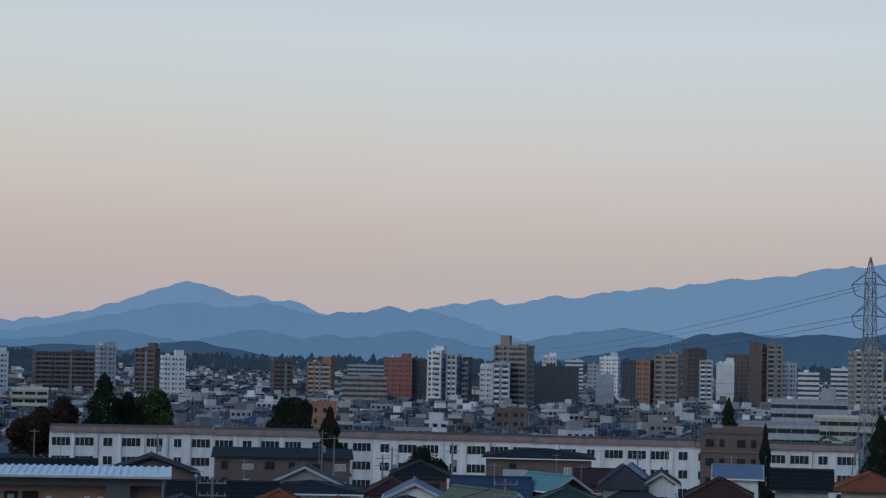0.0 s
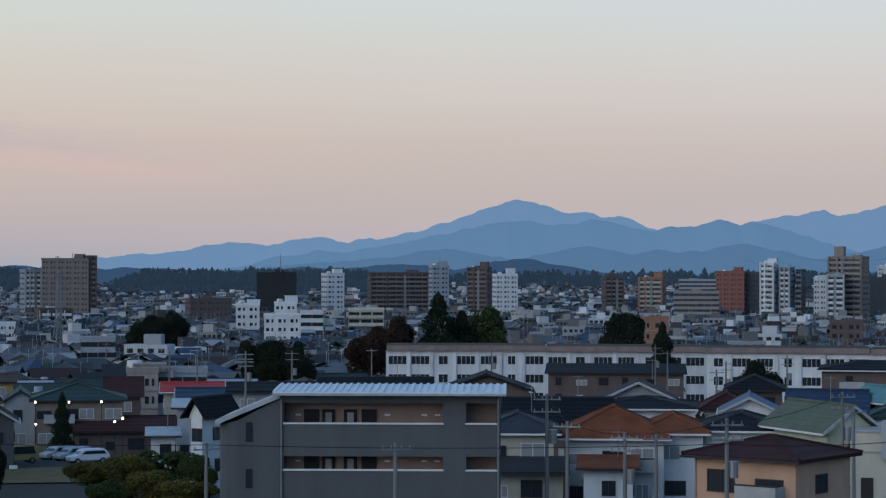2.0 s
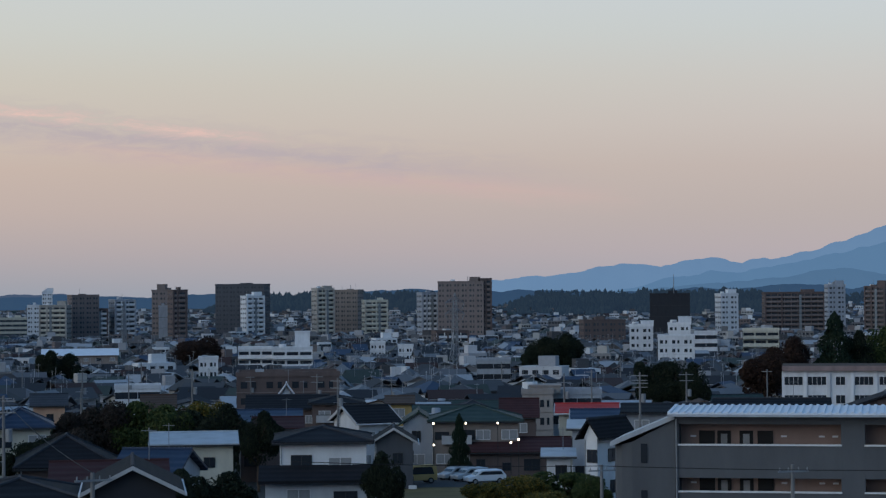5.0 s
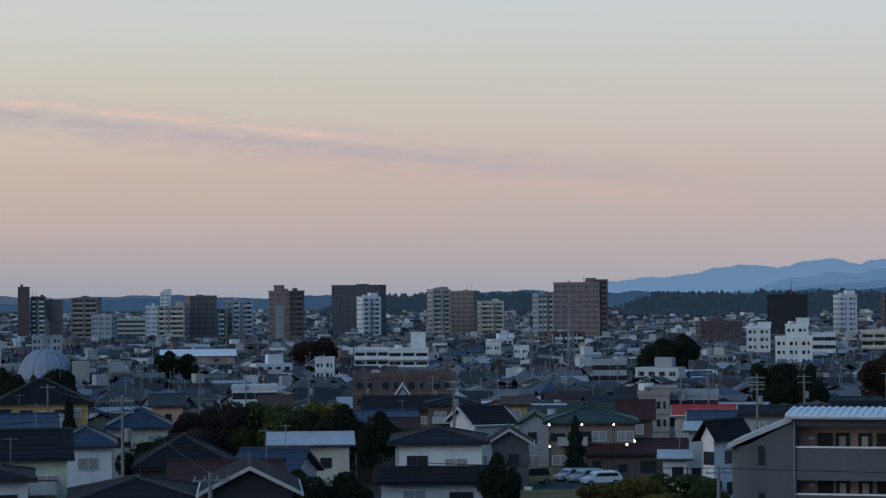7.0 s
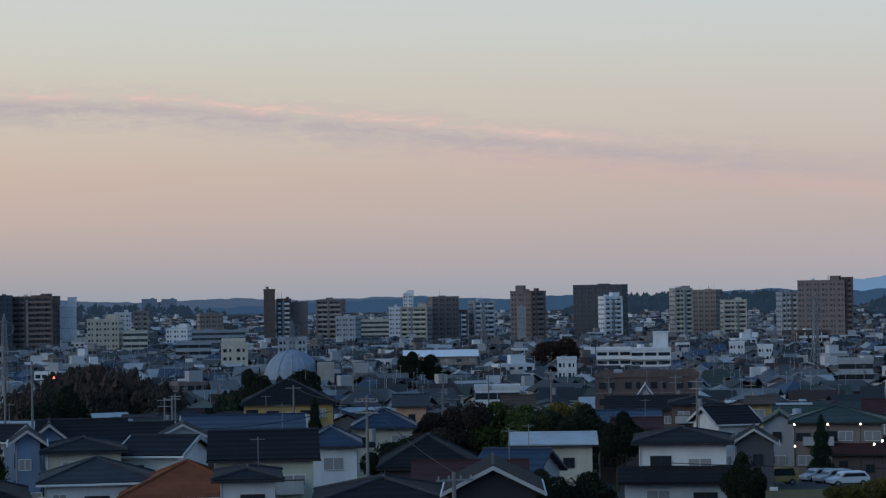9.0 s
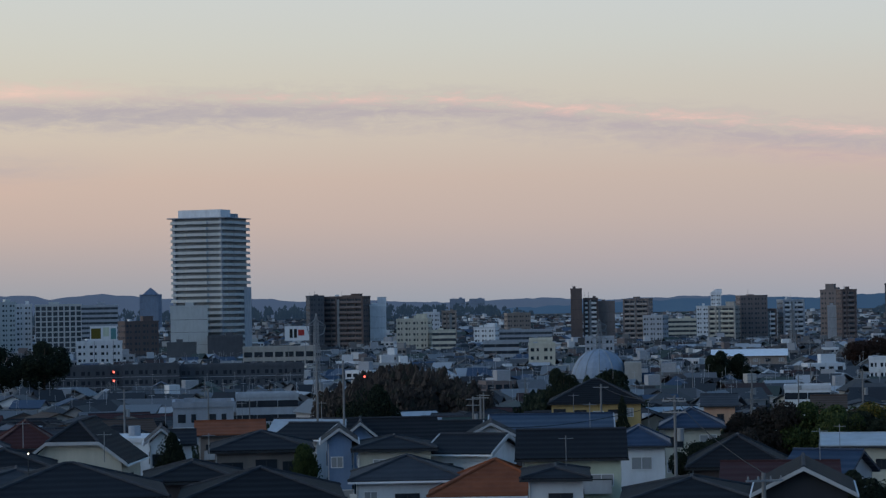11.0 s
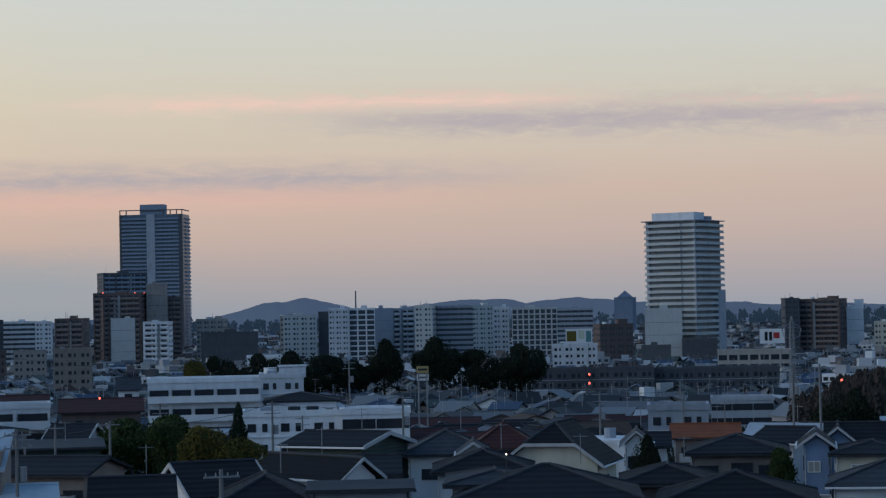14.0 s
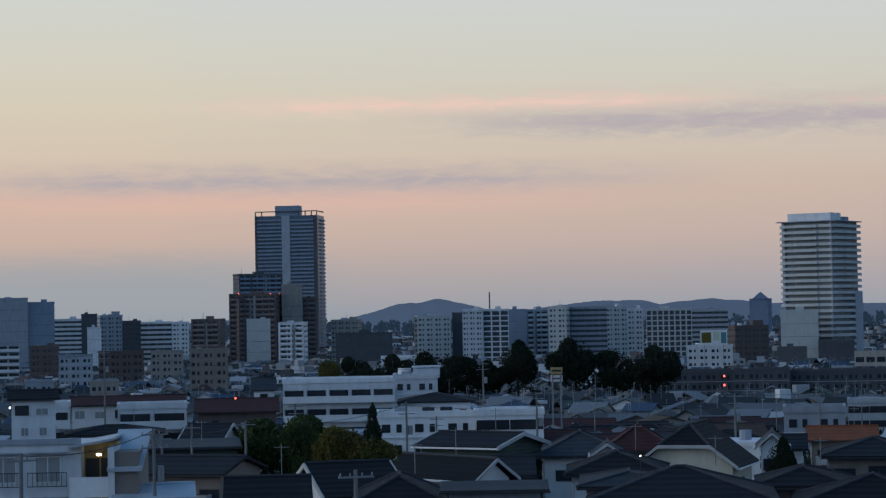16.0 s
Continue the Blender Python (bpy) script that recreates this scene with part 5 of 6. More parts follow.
# ---- the cream workshop ----
def workshop(b, r, w, d, top, turn=0):
    """A rendered two-part workshop with a string course, roof ducts and a cylinder fan."""
    m = spot(b, r, None, turn)
    h = top - m.translation.z
    ob = thing("workshop", m, "cream rendered workshop with bent roof ducts and a string course", "building", size=8)
    in_view(b, r, w + 1, 0)
    x_step = w * 0.22
    part("wall", Geo().box(-w / 2, x_step, 0, d, -2, h), WALL["cream"], ob)
    part("annex_wall", Geo().box(x_step + 0.01, w / 2, 0.35, d, -2, h - 0.5), WALL["lime"], ob)
    part("coping", Geo().box(-w / 2 - 0.1, x_step + 0.1, -0.1, d, h, h + 0.14).box(x_step + 0.12, w / 2 + 0.1, 0.25, d, h - 0.5, h - 0.36), VERGE, ob, "pale metal coping")
    part("string_course", Geo().box(-w / 2, x_step, -0.06, 0.0, h - 1.5, h - 1.38), WALL["beige"], ob)
    for x in (-w * 0.24, -w * 0.12, w * 0.04):
        duct = Geo().box(x - 0.2, x + 0.2, -0.55, -0.12, h - 1.9, h + 0.8).box(x - 0.2, x + 0.2, -0.12, 1.6, h + 0.42, h + 0.8).box(x - 0.2, x + 0.2, 1.22, 1.6, h + 0.14, h + 0.42)
        part("duct", duct, ROOF["zinc"], ob, "bent sheet-metal duct")
    part("pipe", Geo().rod((-w * 0.05, -0.12, -2), (-w * 0.05, -0.12, h), 0.07).rod((w * 0.12, 2, h + 0.5), (w * 0.42, 2.6, h + 0.75), 0.28, 0.28, 10), STEEL, ob)
    for x in (w * 0.28, w * 0.36, w * 0.44):
        part("roof_fan", Geo().box(x - 0.28, x + 0.28, 2.2, 3.0, h - 0.36, h + 0.75).rod((x, 2.15, h + 0.25), (x, 2.3, h + 0.25), 0.2, n=10), TRIM, ob)
    for x in (w * 0.02, w * 0.1):
        part("vent_hood", Geo().prism([(x - 0.2, h - 2.6), (x + 0.2, h - 2.6), (x + 0.12, h - 2.35), (x - 0.12, h - 2.35)], -0.2, 0.0, "y"), STEEL, ob)
    part("door", Geo().box(-w * 0.42, -w * 0.42 + 0.9, -0.05, 0.03, h - 5.4, h - 3.3), DARK_TRIM, ob)
    return ob


workshop(-3.51, 165, 9.4, 9, 8.3, -4)


# ---- other landmarks ----
def lattice_mast(b, r, top, spread=5.6, arms=3, scale=1.0, label="galvanised steel lattice pylon with three cross-arms"):
    m = spot(b, r, None, 24)
    h = top - m.translation.z
    ob = thing("pylon", m, label, "pylon", size=4)

    def half(z):
        u = z / h
        return spread / 2 * (1 - u / 0.42 * 0.62) if u < 0.42 else spread / 2 * (0.38 - 0.16 * (u - 0.42) / 0.58)
    q = 0.1 * scale
    corners = [(-1, -1), (1, -1), (1, 1), (-1, 1)]
    levels = [h * u for u in (0, 0.13, 0.24, 0.34, 0.42, 0.5, 0.57, 0.64, 0.71, 0.78, 0.85, 0.92)]
    for cx, cy in corners:
        g = Geo()
        for z0, z1 in zip(levels, levels[1:] + [h]):
            a, c = half(z0), half(z1) if z1 < h else 0.05
            g.rod((cx * a, cy * a, z0), (cx * c, cy * c, z1), q)
        part("leg", g, STEEL, ob)
    brace = Geo()
    for z0, z1 in zip(levels, levels[1:]):
        a, c = half(z0), half(z1)
        for i in range(4):
            (x0, y0), (x1, y1) = corners[i], corners[(i + 1) % 4]
            brace.rod((x0 * a, y0 * a, z0), (x1 * c, y1 * c, z1), q * 0.6, n=4).rod((x1 * a, y1 * a, z0), (x0 * c, y0 * c, z1), q * 0.6, n=4)
            brace.rod((x0 * c, y0 * c, z1), (x1 * c, y1 * c, z1), q * 0.6, n=4)
    part("bracing", brace, STEEL, ob)
    for k in range(arms):
        z = h * (0.9 - 0.12 * k)
        arm = Geo()
        reach = 3.4 * scale
        for s in (-1, 1):
            c = half(z)
            for cy in (-1, 1):
                arm.rod((s * c, cy * c, z), (s * reach, 0, z - 0.25), q * 0.7, n=4).rod((s * c * 0.8, cy * c * 0.8, z + h * 0.045), (s * reach, 0, z - 0.25), q * 0.7, n=4)
            arm.rod((s * reach, 0, z - 0.25), (s * reach * 0.8, 0, z - 2.0), 0.1, n=5).rod((s * reach * 0.8, 0, z - 2.0), (s * c, 0, z - 2.6), 0.07, n=4)
        part("cross_arm", arm, STEEL, ob)
    return ob


def cable(name, points, radius, label, sag=0.0):
    """A hanging cable through the points."""
    curve = bpy.data.curves.new(name, "CURVE")
    curve.dimensions, curve.bevel_depth, curve.bevel_resolution = "3D", radius, 1
    for a, c in zip(points, points[1:]):
        sp = curve.splines.new("POLY")
        sp.points.add(12)
        for k in range(13):
            u = k / 12
            p = Vector(a).lerp(Vector(c), u)
            sp.points[k].co = (p.x, p.y, p.z - 4 * sag * u * (1 - u), 1)
    curve.materials.append(WIRE)
    return tagged(new(name, curve), label, "cable", "overhead cables")


def at(b, r, z):
    a = radians(b)
    return (-r * math.sin(a), r * math.cos(a), z)


def pole(b, r, top, arms=2, label="grey concrete utility pole with cross-arms", thick=1.0):
    m = spot(b, r, None, (b * 37) % 60 - 30)
    h = top - m.translation.z
    ob = thing("utility_pole", m, label, "utility pole", "utility poles", size=1)
    part("shaft", Geo().rod((0, 0, -1), (0, 0, h), 0.17 * thick, 0.1 * thick, 8), CONCRETE, ob)
    for k in range(arms):
        z = h - 0.4 - k * 0.8
        arm = part("cross_arm", Geo().box(-0.9, 0.9, -0.16, -0.08, z, z + 0.09), STEEL, ob)
        for x in (-0.8, -0.3, 0.3, 0.8) if r < 200 else ():
            part("insulator", Geo().rod((x, -0.12, z + 0.09), (x, -0.12, z + 0.26), 0.045, 0.03, 6), STEEL, arm)
    if arms > 1:
        part("transformer", Geo().rod((0.38, 0, h - 3.2), (0.38, 0, h - 2.3), 0.26, n=10), STEEL, ob)
    return ob


lattice_mast(-10.77, 390, 38.7)
lattice_mast(18.10, 720, 19.8, 4.5, 2, label="slim steel lattice mast among houses")
lattice_mast(38.56, 520, 17.7, 3.2, 1, 0.7, label="slim steel lattice mast among houses")
lattice_mast(31.36, 900, 11.6, 5, 3, label="slim steel lattice mast among houses")
lattice_mast(26.49, 950, 15.1, 5, 3, label="slim steel lattice mast among houses")
pole(5.74, 145, 12.0, 2)
pole(5.22, 140, 10.6, 1)
pole(1.19, 122, 12.0, 2)
pole(-1.69, 150, 12.0, 2)
pole(3.76, 140, 9.9, 2)
pole(2.97, 138, 10.0, 1)
pole(-1.97, 160, 10.4, 1)
pole(9.60, 122, 10.6, 1)
pole(7.15, 330, 8.6, 2)
pole(2.99, 330, 8.9, 2)
pole(1.21, 300, 7.9, 2)
pole(-0.32, 300, 8.7, 2)
pole(15.33, 280, 9.8, 2)
pole(13.41, 240, 11.3, 2)
pole(14.40, 140, 9.2, 1)
pole(29.48, 160, 13.0, 2)
pole(27.29, 105, 11.8, 1)
pole(31.34, 260, 10.1, 1)
pole(27.53, 330, 8.8, 2)
pole(21.62, 330, 8.1, 2)
pole(26.06, 500, 5.4, 2)
pole(29.83, 520, 5.2, 2)
pole(38.56, 240, 13.9, 2)
pole(37.89, 235, 14.0, 1)
pole(34.41, 230, 10.4, 1)
pole(43.43, 260, 10.6, 2)
pole(41.32, 300, 8.9, 0)
pole(61.47, 115, 13.5, 1)
pole(58.16, 140, 13.4, 2)
pole(59.37, 330, 16.0, 2)
pole(55.85, 200, 11.1, 1)
pole(51.76, 220, 11.7, 2)
pole(49.79, 330, 13.3, 2)
pole(48.44, 230, 11.8, 2)
pole(53.08, 110, 12.6, 1)
pole(57.21, 220, 10.0, 1)
pole(57.96, 210, 9.5, 1)
pole(34.33, 300, 7.7, 1)
pole(29.47, 240, 9.6, 1)
pole(13.41, 260, 10.0, 2)
pole(23.31, 420, 4.8, 2)


# ---- trees ----
def crown_geo(rnd, h, w, shape, leaves, size):
    """A crown of many small leaf clumps with gaps: round, or conical."""
    g = Geo()
    lobes = [(0, 0, 0.62 * h, 0.36 * w, 0.3 * h)] if shape != "cone" else []
    if shape == "round":
        for k in range(9):
            a = rnd.uniform(0, math.tau)
            q = rnd.uniform(0.12, 0.32) * w
            lobes.append((q * math.cos(a), q * math.sin(a), h * rnd.uniform(0.42, 0.86), w * rnd.uniform(0.13, 0.24), h * rnd.uniform(0.1, 0.17)))
    for k in range(leaves):
        if shape == "cone":
            u = rnd.random() ** 0.75
            z = h * (1 - u * 0.9)
            a = rnd.uniform(0, math.tau)
            q = w / 2 * u ** 0.62 * rnd.uniform(0.55, 1.08) * (0.85 + 0.25 * math.sin(z * 3.1 + 2 * a))
            p = Vector((q * math.cos(a), q * math.sin(a), z - q * 0.2))
        else:
            x, y, z, rw, rh = rnd.choice(lobes)
            v = Vector((rnd.gauss(0, 1), rnd.gauss(0, 1), rnd.gauss(0, 1))).normalized() * rnd.uniform(0.75, 1.08)
            p = Vector((x + v.x * rw, y + v.y * rw, z + v.z * rh))
        s = size * rnd.uniform(0.6, 1.4)
        tilt = Euler((rnd.uniform(-1, 1), rnd.uniform(-1, 1), rnd.uniform(0, 6.3))).to_matrix()
        pts = [p + tilt @ Vector(c) * s for c in ((-1, 0, 0), (0, -0.7, 0.15), (1, 0, -0.1), (0.1, 0.75, 0.2), (0, 0, 0.65))]
        g.add(pts, [(0, 1, 4), (1, 2, 4), (2, 3, 4), (3, 0, 4)])
    return g


def limbs_geo(rnd, h, w, shape):
    g = Geo().rod((0, 0, -1), (0.02 * w, 0, h * 0.35), 0.035 * h, 0.024 * h, 8).rod((0.02 * w, 0, h * 0.35), (0, 0.01 * w, h * 0.9), 0.024 * h, 0.004 * h, 6)
    if shape == "round":
        for k in range(7):
            a = rnd.uniform(0, math.tau)
            z = h * rnd.uniform(0.28, 0.6)
            g.rod((0, 0, z), (w * 0.33 * math.cos(a), w * 0.33 * math.sin(a), z + h * rnd.uniform(0.15, 0.28)), 0.012 * h, 0.004 * h, 5)
    return g


SEEDLING = {}


def tree(b, r, h, w, leaf, shape="round", label="", z=None):
    """A tree of unit size for each kind, copied and stretched to its own height and width."""
    key = (leaf, shape, int(b * 10) % 3)
    w, h = w * (1.35 if shape == "round" else 1.55), h * 1.05
    m = spot(b, r, z, (b * 53) % 360) @ Matrix.Diagonal((w / 10, w / 10, h / 10, 1))
    if key not in SEEDLING:
        rnd = random.Random(str(key))
        ob = new("tree" if h > 4 else "bush")
        part("trunk", limbs_geo(rnd, 10, 10, shape), BARK, ob)
        part("crown", crown_geo(rnd, 10, 10, shape, 9500 if shape == "round" else 7000, 0.19), LEAF[leaf], ob)
        ob.matrix_basis = m
        SEEDLING[key] = ob
    else:
        first = SEEDLING[key]
        ob = copy_thing(first, m @ Matrix.Diagonal((1 / first.scale.x, 1 / first.scale.y, 1 / first.scale.z, 1)))
        ob.name = "tree" if h > 4 else "bush"
    TAKEN.append((m.translation.x, m.translation.y, w * 0.33))
    return tagged(ob, label, "tree" if h > 4 else "bush", "trees")


tree(24.03, 160, 5.5, 4.1, "dark", "round", "dark shrub before a warehouse")
tree(25.03, 158, 5.8, 3.4, "dark", "round", "dark shrub before a warehouse")
tree(28.45, 215, 6.3, 4.1, "dark", "round", "dark garden tree before a house")
tree(27.81, 222, 6.5, 3.6, "bare", "round", "nearly bare garden tree")
tree(29.02, 210, 6.1, 3.4, "dark", "round", "dark garden shrub before houses")
tree(30.71, 200, 7.1, 2.7, "dark", "round", "dark garden tree between roofs")
tree(42.31, 196, 8.0, 2.6, "dark", "round", "small garden tree before a porch")
tree(9.70, 480, 17.6, 8.6, "russet", "round", "russet autumn tree behind a school")
tree(10.25, 470, 15.0, 8.5, "russet", "round", "russet autumn tree behind a school")
tree(8.51, 480, 22.3, 9.6, "conifer", "cone", "tall dark conifer behind a school")
tree(7.42, 490, 20.4, 10.7, "green", "round", "broad green tree behind a school")
tree(7.90, 485, 19.2, 6.6, "dark", "round", "dark tree behind a school")
tree(3.82, 490, 19.4, 9.6, "dark", "round", "dark evergreen tree behind a school")
tree(4.04, 490, 18.1, 6.7, "conifer", "cone", "dark conifer behind a school")
tree(2.81, 400, 17.1, 5.7, "dark", "cone", "dark cypress before a school")
tree(0.37, 330, 10.9, 6.3, "dark", "round", "round dark tree among roofs")
tree(15.91, 700, 15.0, 11.4, "dark", "round", "dark tree among houses")
tree(15.35, 710, 15.9, 11.6, "dark", "round", "dark tree among houses")
tree(13.08, 440, 14.0, 6.6, "dark", "round", "dark evergreen tree among houses")
tree(12.51, 440, 14.6, 7.8, "dark", "round", "dark evergreen tree among houses")
tree(12.01, 435, 13.9, 5.3, "dark", "round", "dark evergreen tree among houses")
tree(17.30, 185, 3.3, 3.5, "gold", "round", "bushy tree with yellowing leaves")
tree(16.32, 180, 3.7, 3.9, "gold", "round", "bushy tree with yellowing leaves")
tree(15.33, 185, 3.9, 4.5, "green", "round", "bushy green tree beside flats")
tree(14.69, 180, 3.9, 2.9, "green", "round", "bushy green tree beside flats")
tree(15.75, 165, 3.4, 4.0, "gold", "round", "autumn shrub below the terrace")
tree(16.74, 165, 3.0, 3.6, "green", "round", "dark green shrub among houses")
tree(14.90, 160, 3.5, 3.5, "gold", "round", "autumn shrub below the terrace")
tree(18.01, 245, 6.9, 2.0, "conifer", "cone", "dark conifer before wooden flats")
tree(15.96, 640, 15.5, 8.7, "dark", "round", "dark tree among houses")
tree(15.46, 640, 15.8, 9.6, "dark", "round", "dark tree among houses")
tree(24.86, 235, 8.1, 4.5, "dark", "round", "dark garden tree among houses")
tree(24.02, 230, 8.5, 4.7, "dark", "round", "dark garden tree among houses")
tree(23.11, 225, 7.9, 3.7, "dark", "round", "dark garden tree among houses")
tree(25.28, 235, 7.5, 3.8, "green", "round", "green garden tree among houses")
tree(19.86, 160, 6.8, 2.6, "dark", "round", "dark shrub beside a house")
tree(28.30, 620, 13.9, 7.8, "dark", "round", "dark rounded tree among houses")
tree(27.80, 620, 13.6, 5.1, "dark", "round", "dark rounded tree among houses")
tree(31.16, 400, 14.8, 7.6, "dark", "round", "dark tree before a dome")
tree(32.29, 405, 14.6, 6.6, "dark", "round", "dark tree before a dome")
tree(30.81, 260, 9.5, 2.1, "dark", "cone", "small dark conifer among houses")
tree(26.87, 250, 8.6, 5.4, "bare", "round", "nearly bare garden tree")
tree(26.01, 250, 9.0, 6.1, "green", "round", "dense garden tree among houses")
tree(25.15, 245, 8.6, 6.0, "green", "round", "dense garden tree among houses")
tree(24.43, 240, 8.2, 4.6, "gold", "round", "autumn garden tree among houses")
tree(27.67, 250, 7.9, 4.1, "bare", "round", "nearly bare garden tree")
tree(24.70, 800, 14.0, 15.2, "russet", "round", "russet tree before towers")
tree(48.90, 640, 21.6, 10.4, "dark", "round", "large dark evergreen tree")
tree(47.45, 640, 21.9, 12.5, "dark", "round", "large dark evergreen tree")
tree(46.43, 640, 19.1, 10.4, "dark", "round", "large dark evergreen tree")
tree(45.40, 640, 19.5, 13.2, "dark", "round", "large dark evergreen tree")
tree(50.66, 640, 18.3, 13.9, "dark", "round", "large dark evergreen tree")
tree(49.82, 640, 16.1, 10.4, "dark", "round", "dark evergreen tree among houses")
tree(37.38, 270, 11.5, 5.1, "dark", "round", "dense dark tree among roofs")
tree(36.98, 275, 10.8, 3.7, "dark", "round", "dense dark tree among roofs")
tree(38.88, 186, 7.2, 2.6, "green", "round", "small dark shrub among houses")
tree(55.64, 235, 9.5, 5.7, "green", "round", "broad green tree among houses")
tree(54.71, 235, 9.8, 5.7, "green", "round", "broad green tree among houses")
tree(54.35, 230, 9.1, 3.8, "green", "round", "green tree beside a yellowing one")
tree(53.57, 215, 8.6, 4.7, "gold", "round", "tree with yellow autumn leaves")
tree(52.70, 215, 8.4, 4.7, "gold", "round", "tree with yellow autumn leaves")
tree(52.62, 250, 10.7, 2.7, "conifer", "cone", "dark conifer among houses")
tree(52.96, 600, 18.3, 9.8, "dark", "round", "dark tree before towers")
tree(52.09, 600, 18.7, 11.4, "dark", "round", "dark tree before towers")
tree(51.37, 600, 19.2, 11.4, "dark", "round", "dark tree before towers")
tree(53.68, 600, 18.7, 6.5, "gold", "round", "yellowing tree before towers")
tree(-7.29, 700, 18.0, 5.7, "conifer", "cone", "dark conifer among blocks")
tree(-11.08, 330, 16.5, 5.4, "dark", "cone", "dark conifer at the pylon")
tree(-8.22, 330, 14.9, 2.3, "dark", "cone", "dark conifer beside flats")


# a weak blue glow stands in for the haze before the far woods
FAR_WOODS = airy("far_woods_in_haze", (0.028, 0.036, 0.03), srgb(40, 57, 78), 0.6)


def woods(name, b0, b1, r0, r1, z0, z1, h0, h1, count, label, leaf="conifer", seed=1):
    """Far woods on a slope: one mesh of many ragged crowns."""
    rnd = random.Random(seed)
    g = Geo()
    for k in range(count):
        b, u = rnd.uniform(b0, b1), rnd.random()
        r = r0 + (r1 - r0) * u
        edge = min(1, (b - b0) / 1.5, (b1 - b) / 1.5)
        x, y, z = at(b, r, z0 + (z1 - z0) * u * edge)
        h = rnd.uniform(h0, h1) * (0.5 + 0.5 * edge)
        w = h * rnd.uniform(0.3, 0.6)
        spike = rnd.random() < 0.16
        for j in range(16 if r0 > 1500 else 130):
            a, s = rnd.uniform(0, math.tau), rnd.random()
            q = w * (1 - s * (0.9 if spike else 0.5)) * rnd.uniform(0.4, 1)
            p = Vector((x + q * math.cos(a), y + q * math.sin(a), z + h * (s if spike else 0.15 + 0.75 * s)))
            e = h * rnd.uniform(0.08, 0.2) * (1 if r0 > 1500 else 0.34)
            g.add([p + Vector((-e, rnd.uniform(-e, e), -e * 0.6)), p + Vector((e, rnd.uniform(-e, e), -e * 0.6)), p + Vector((0, 0, e * 1.3)), p + Vector((0, -e, -e))], [(0, 1, 2), (0, 3, 2), (3, 1, 2)])
    ob = new(name, g.mesh(name))
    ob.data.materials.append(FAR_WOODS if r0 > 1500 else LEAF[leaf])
    return tagged(ob, label, "woods", kind="stuff")


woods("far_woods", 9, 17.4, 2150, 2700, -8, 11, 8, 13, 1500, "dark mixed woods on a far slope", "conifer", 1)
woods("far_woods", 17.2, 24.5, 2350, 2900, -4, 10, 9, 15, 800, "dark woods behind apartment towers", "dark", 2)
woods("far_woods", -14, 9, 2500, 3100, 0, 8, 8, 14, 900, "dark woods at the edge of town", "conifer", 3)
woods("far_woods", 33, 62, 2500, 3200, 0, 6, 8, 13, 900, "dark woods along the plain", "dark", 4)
woods("thicket", 34.2, 38.5, 400, 470, -3, -3, 7, 11, 150, "bare brownish thicket between housing blocks", "bare", 5)
woods("thicket", 30.2, 33.5, 400, 440, -3, -3, 6, 9, 90, "dark evergreen thicket before a domed hall", "dark", 6)


def street_lamp(b, r, z, colour, size=0.22):
    ob = thing("street_lamp", spot(b, r), "lit lamp on a thin steel post", "lamp", "lamps")
    z -= lie(r)
    part("post", Geo().rod((0, 0.1, 0), (0, 0.1, z), 0.035), DARK_TRIM, ob)
    part("lantern", Geo().rod((0, 0, z - size), (0, 0, z + size), size, size * 0.8, 8), colour, ob, "glowing lantern")


WARM = lamp_glow("warm_lamp", (1.0, 0.82, 0.6), 4.0)
RED = lamp_glow("red_lamp", (1.0, 0.12, 0.08), 3.0)
street_lamp(18.67, 245, 5.7, WARM, 0.11)
street_lamp(17.84, 245, 5.7, WARM, 0.11)
street_lamp(17.03, 245, 5.7, WARM, 0.11)
street_lamp(18.66, 240, 3.7, WARM, 0.10)
street_lamp(16.70, 210, 5.9, WARM, 0.10)
street_lamp(16.50, 210, 6.2, WARM, 0.10)
street_lamp(-1.86, 155, 8.6, WARM, 0.10)
street_lamp(56.09, 330, 8.6, RED, 0.14)
street_lamp(61.10, 340, 9.1, WARM, 0.15)
street_lamp(61.72, 330, 8.0, WARM, 0.14)
street_lamp(43.68, 700, 0.0, RED, 0.30)
street_lamp(43.68, 690, -2.4, RED, 0.30)
street_lamp(37.35, 420, 6.2, RED, 0.18)
street_lamp(45.83, 150, 10.5, WARM, 0.05)
street_lamp(55.97, 1370, 36.1, RED, 0.30)
street_lamp(55.17, 1370, 35.8, RED, 0.30)
street_lamp(54.94, 1370, 35.7, RED, 0.30)


# ---- single landmarks ----
def dome_hall(b, r, w, top):
    m = spot(b, r)
    h = top - m.translation.z
    ob = thing("sports_hall", m, "round hall under a grey-blue ribbed dome", "building", size=w * 0.5)
    rad, rise = w / 2, h * 0.55
    g = Geo()
    for i in range(9):
        a = i / 8 * math.pi / 2
        for k in range(24):
            t = k * math.tau / 24
            g.v.append((rad * math.cos(a) * math.cos(t), rad + rad * math.cos(a) * math.sin(t), h - rise + rise * math.sin(a)))
    for i in range(8):
        for k in range(24):
            g.f.append((i * 24 + k, i * 24 + (k + 1) % 24, (i + 1) * 24 + (k + 1) % 24, (i + 1) * 24 + k))
    part("dome", g, WALL["bluish"], ob)
    part("wall", Geo().rod((0, rad, -2), (0, rad, h - rise), rad * 0.98, n=24), WALL["beige"], ob)
    for k in range(12):
        t = k * math.tau / 12
        rib = Geo()
        for i in range(8):
            a0, a1 = i / 8 * math.pi / 2, (i + 1) / 8 * math.pi / 2
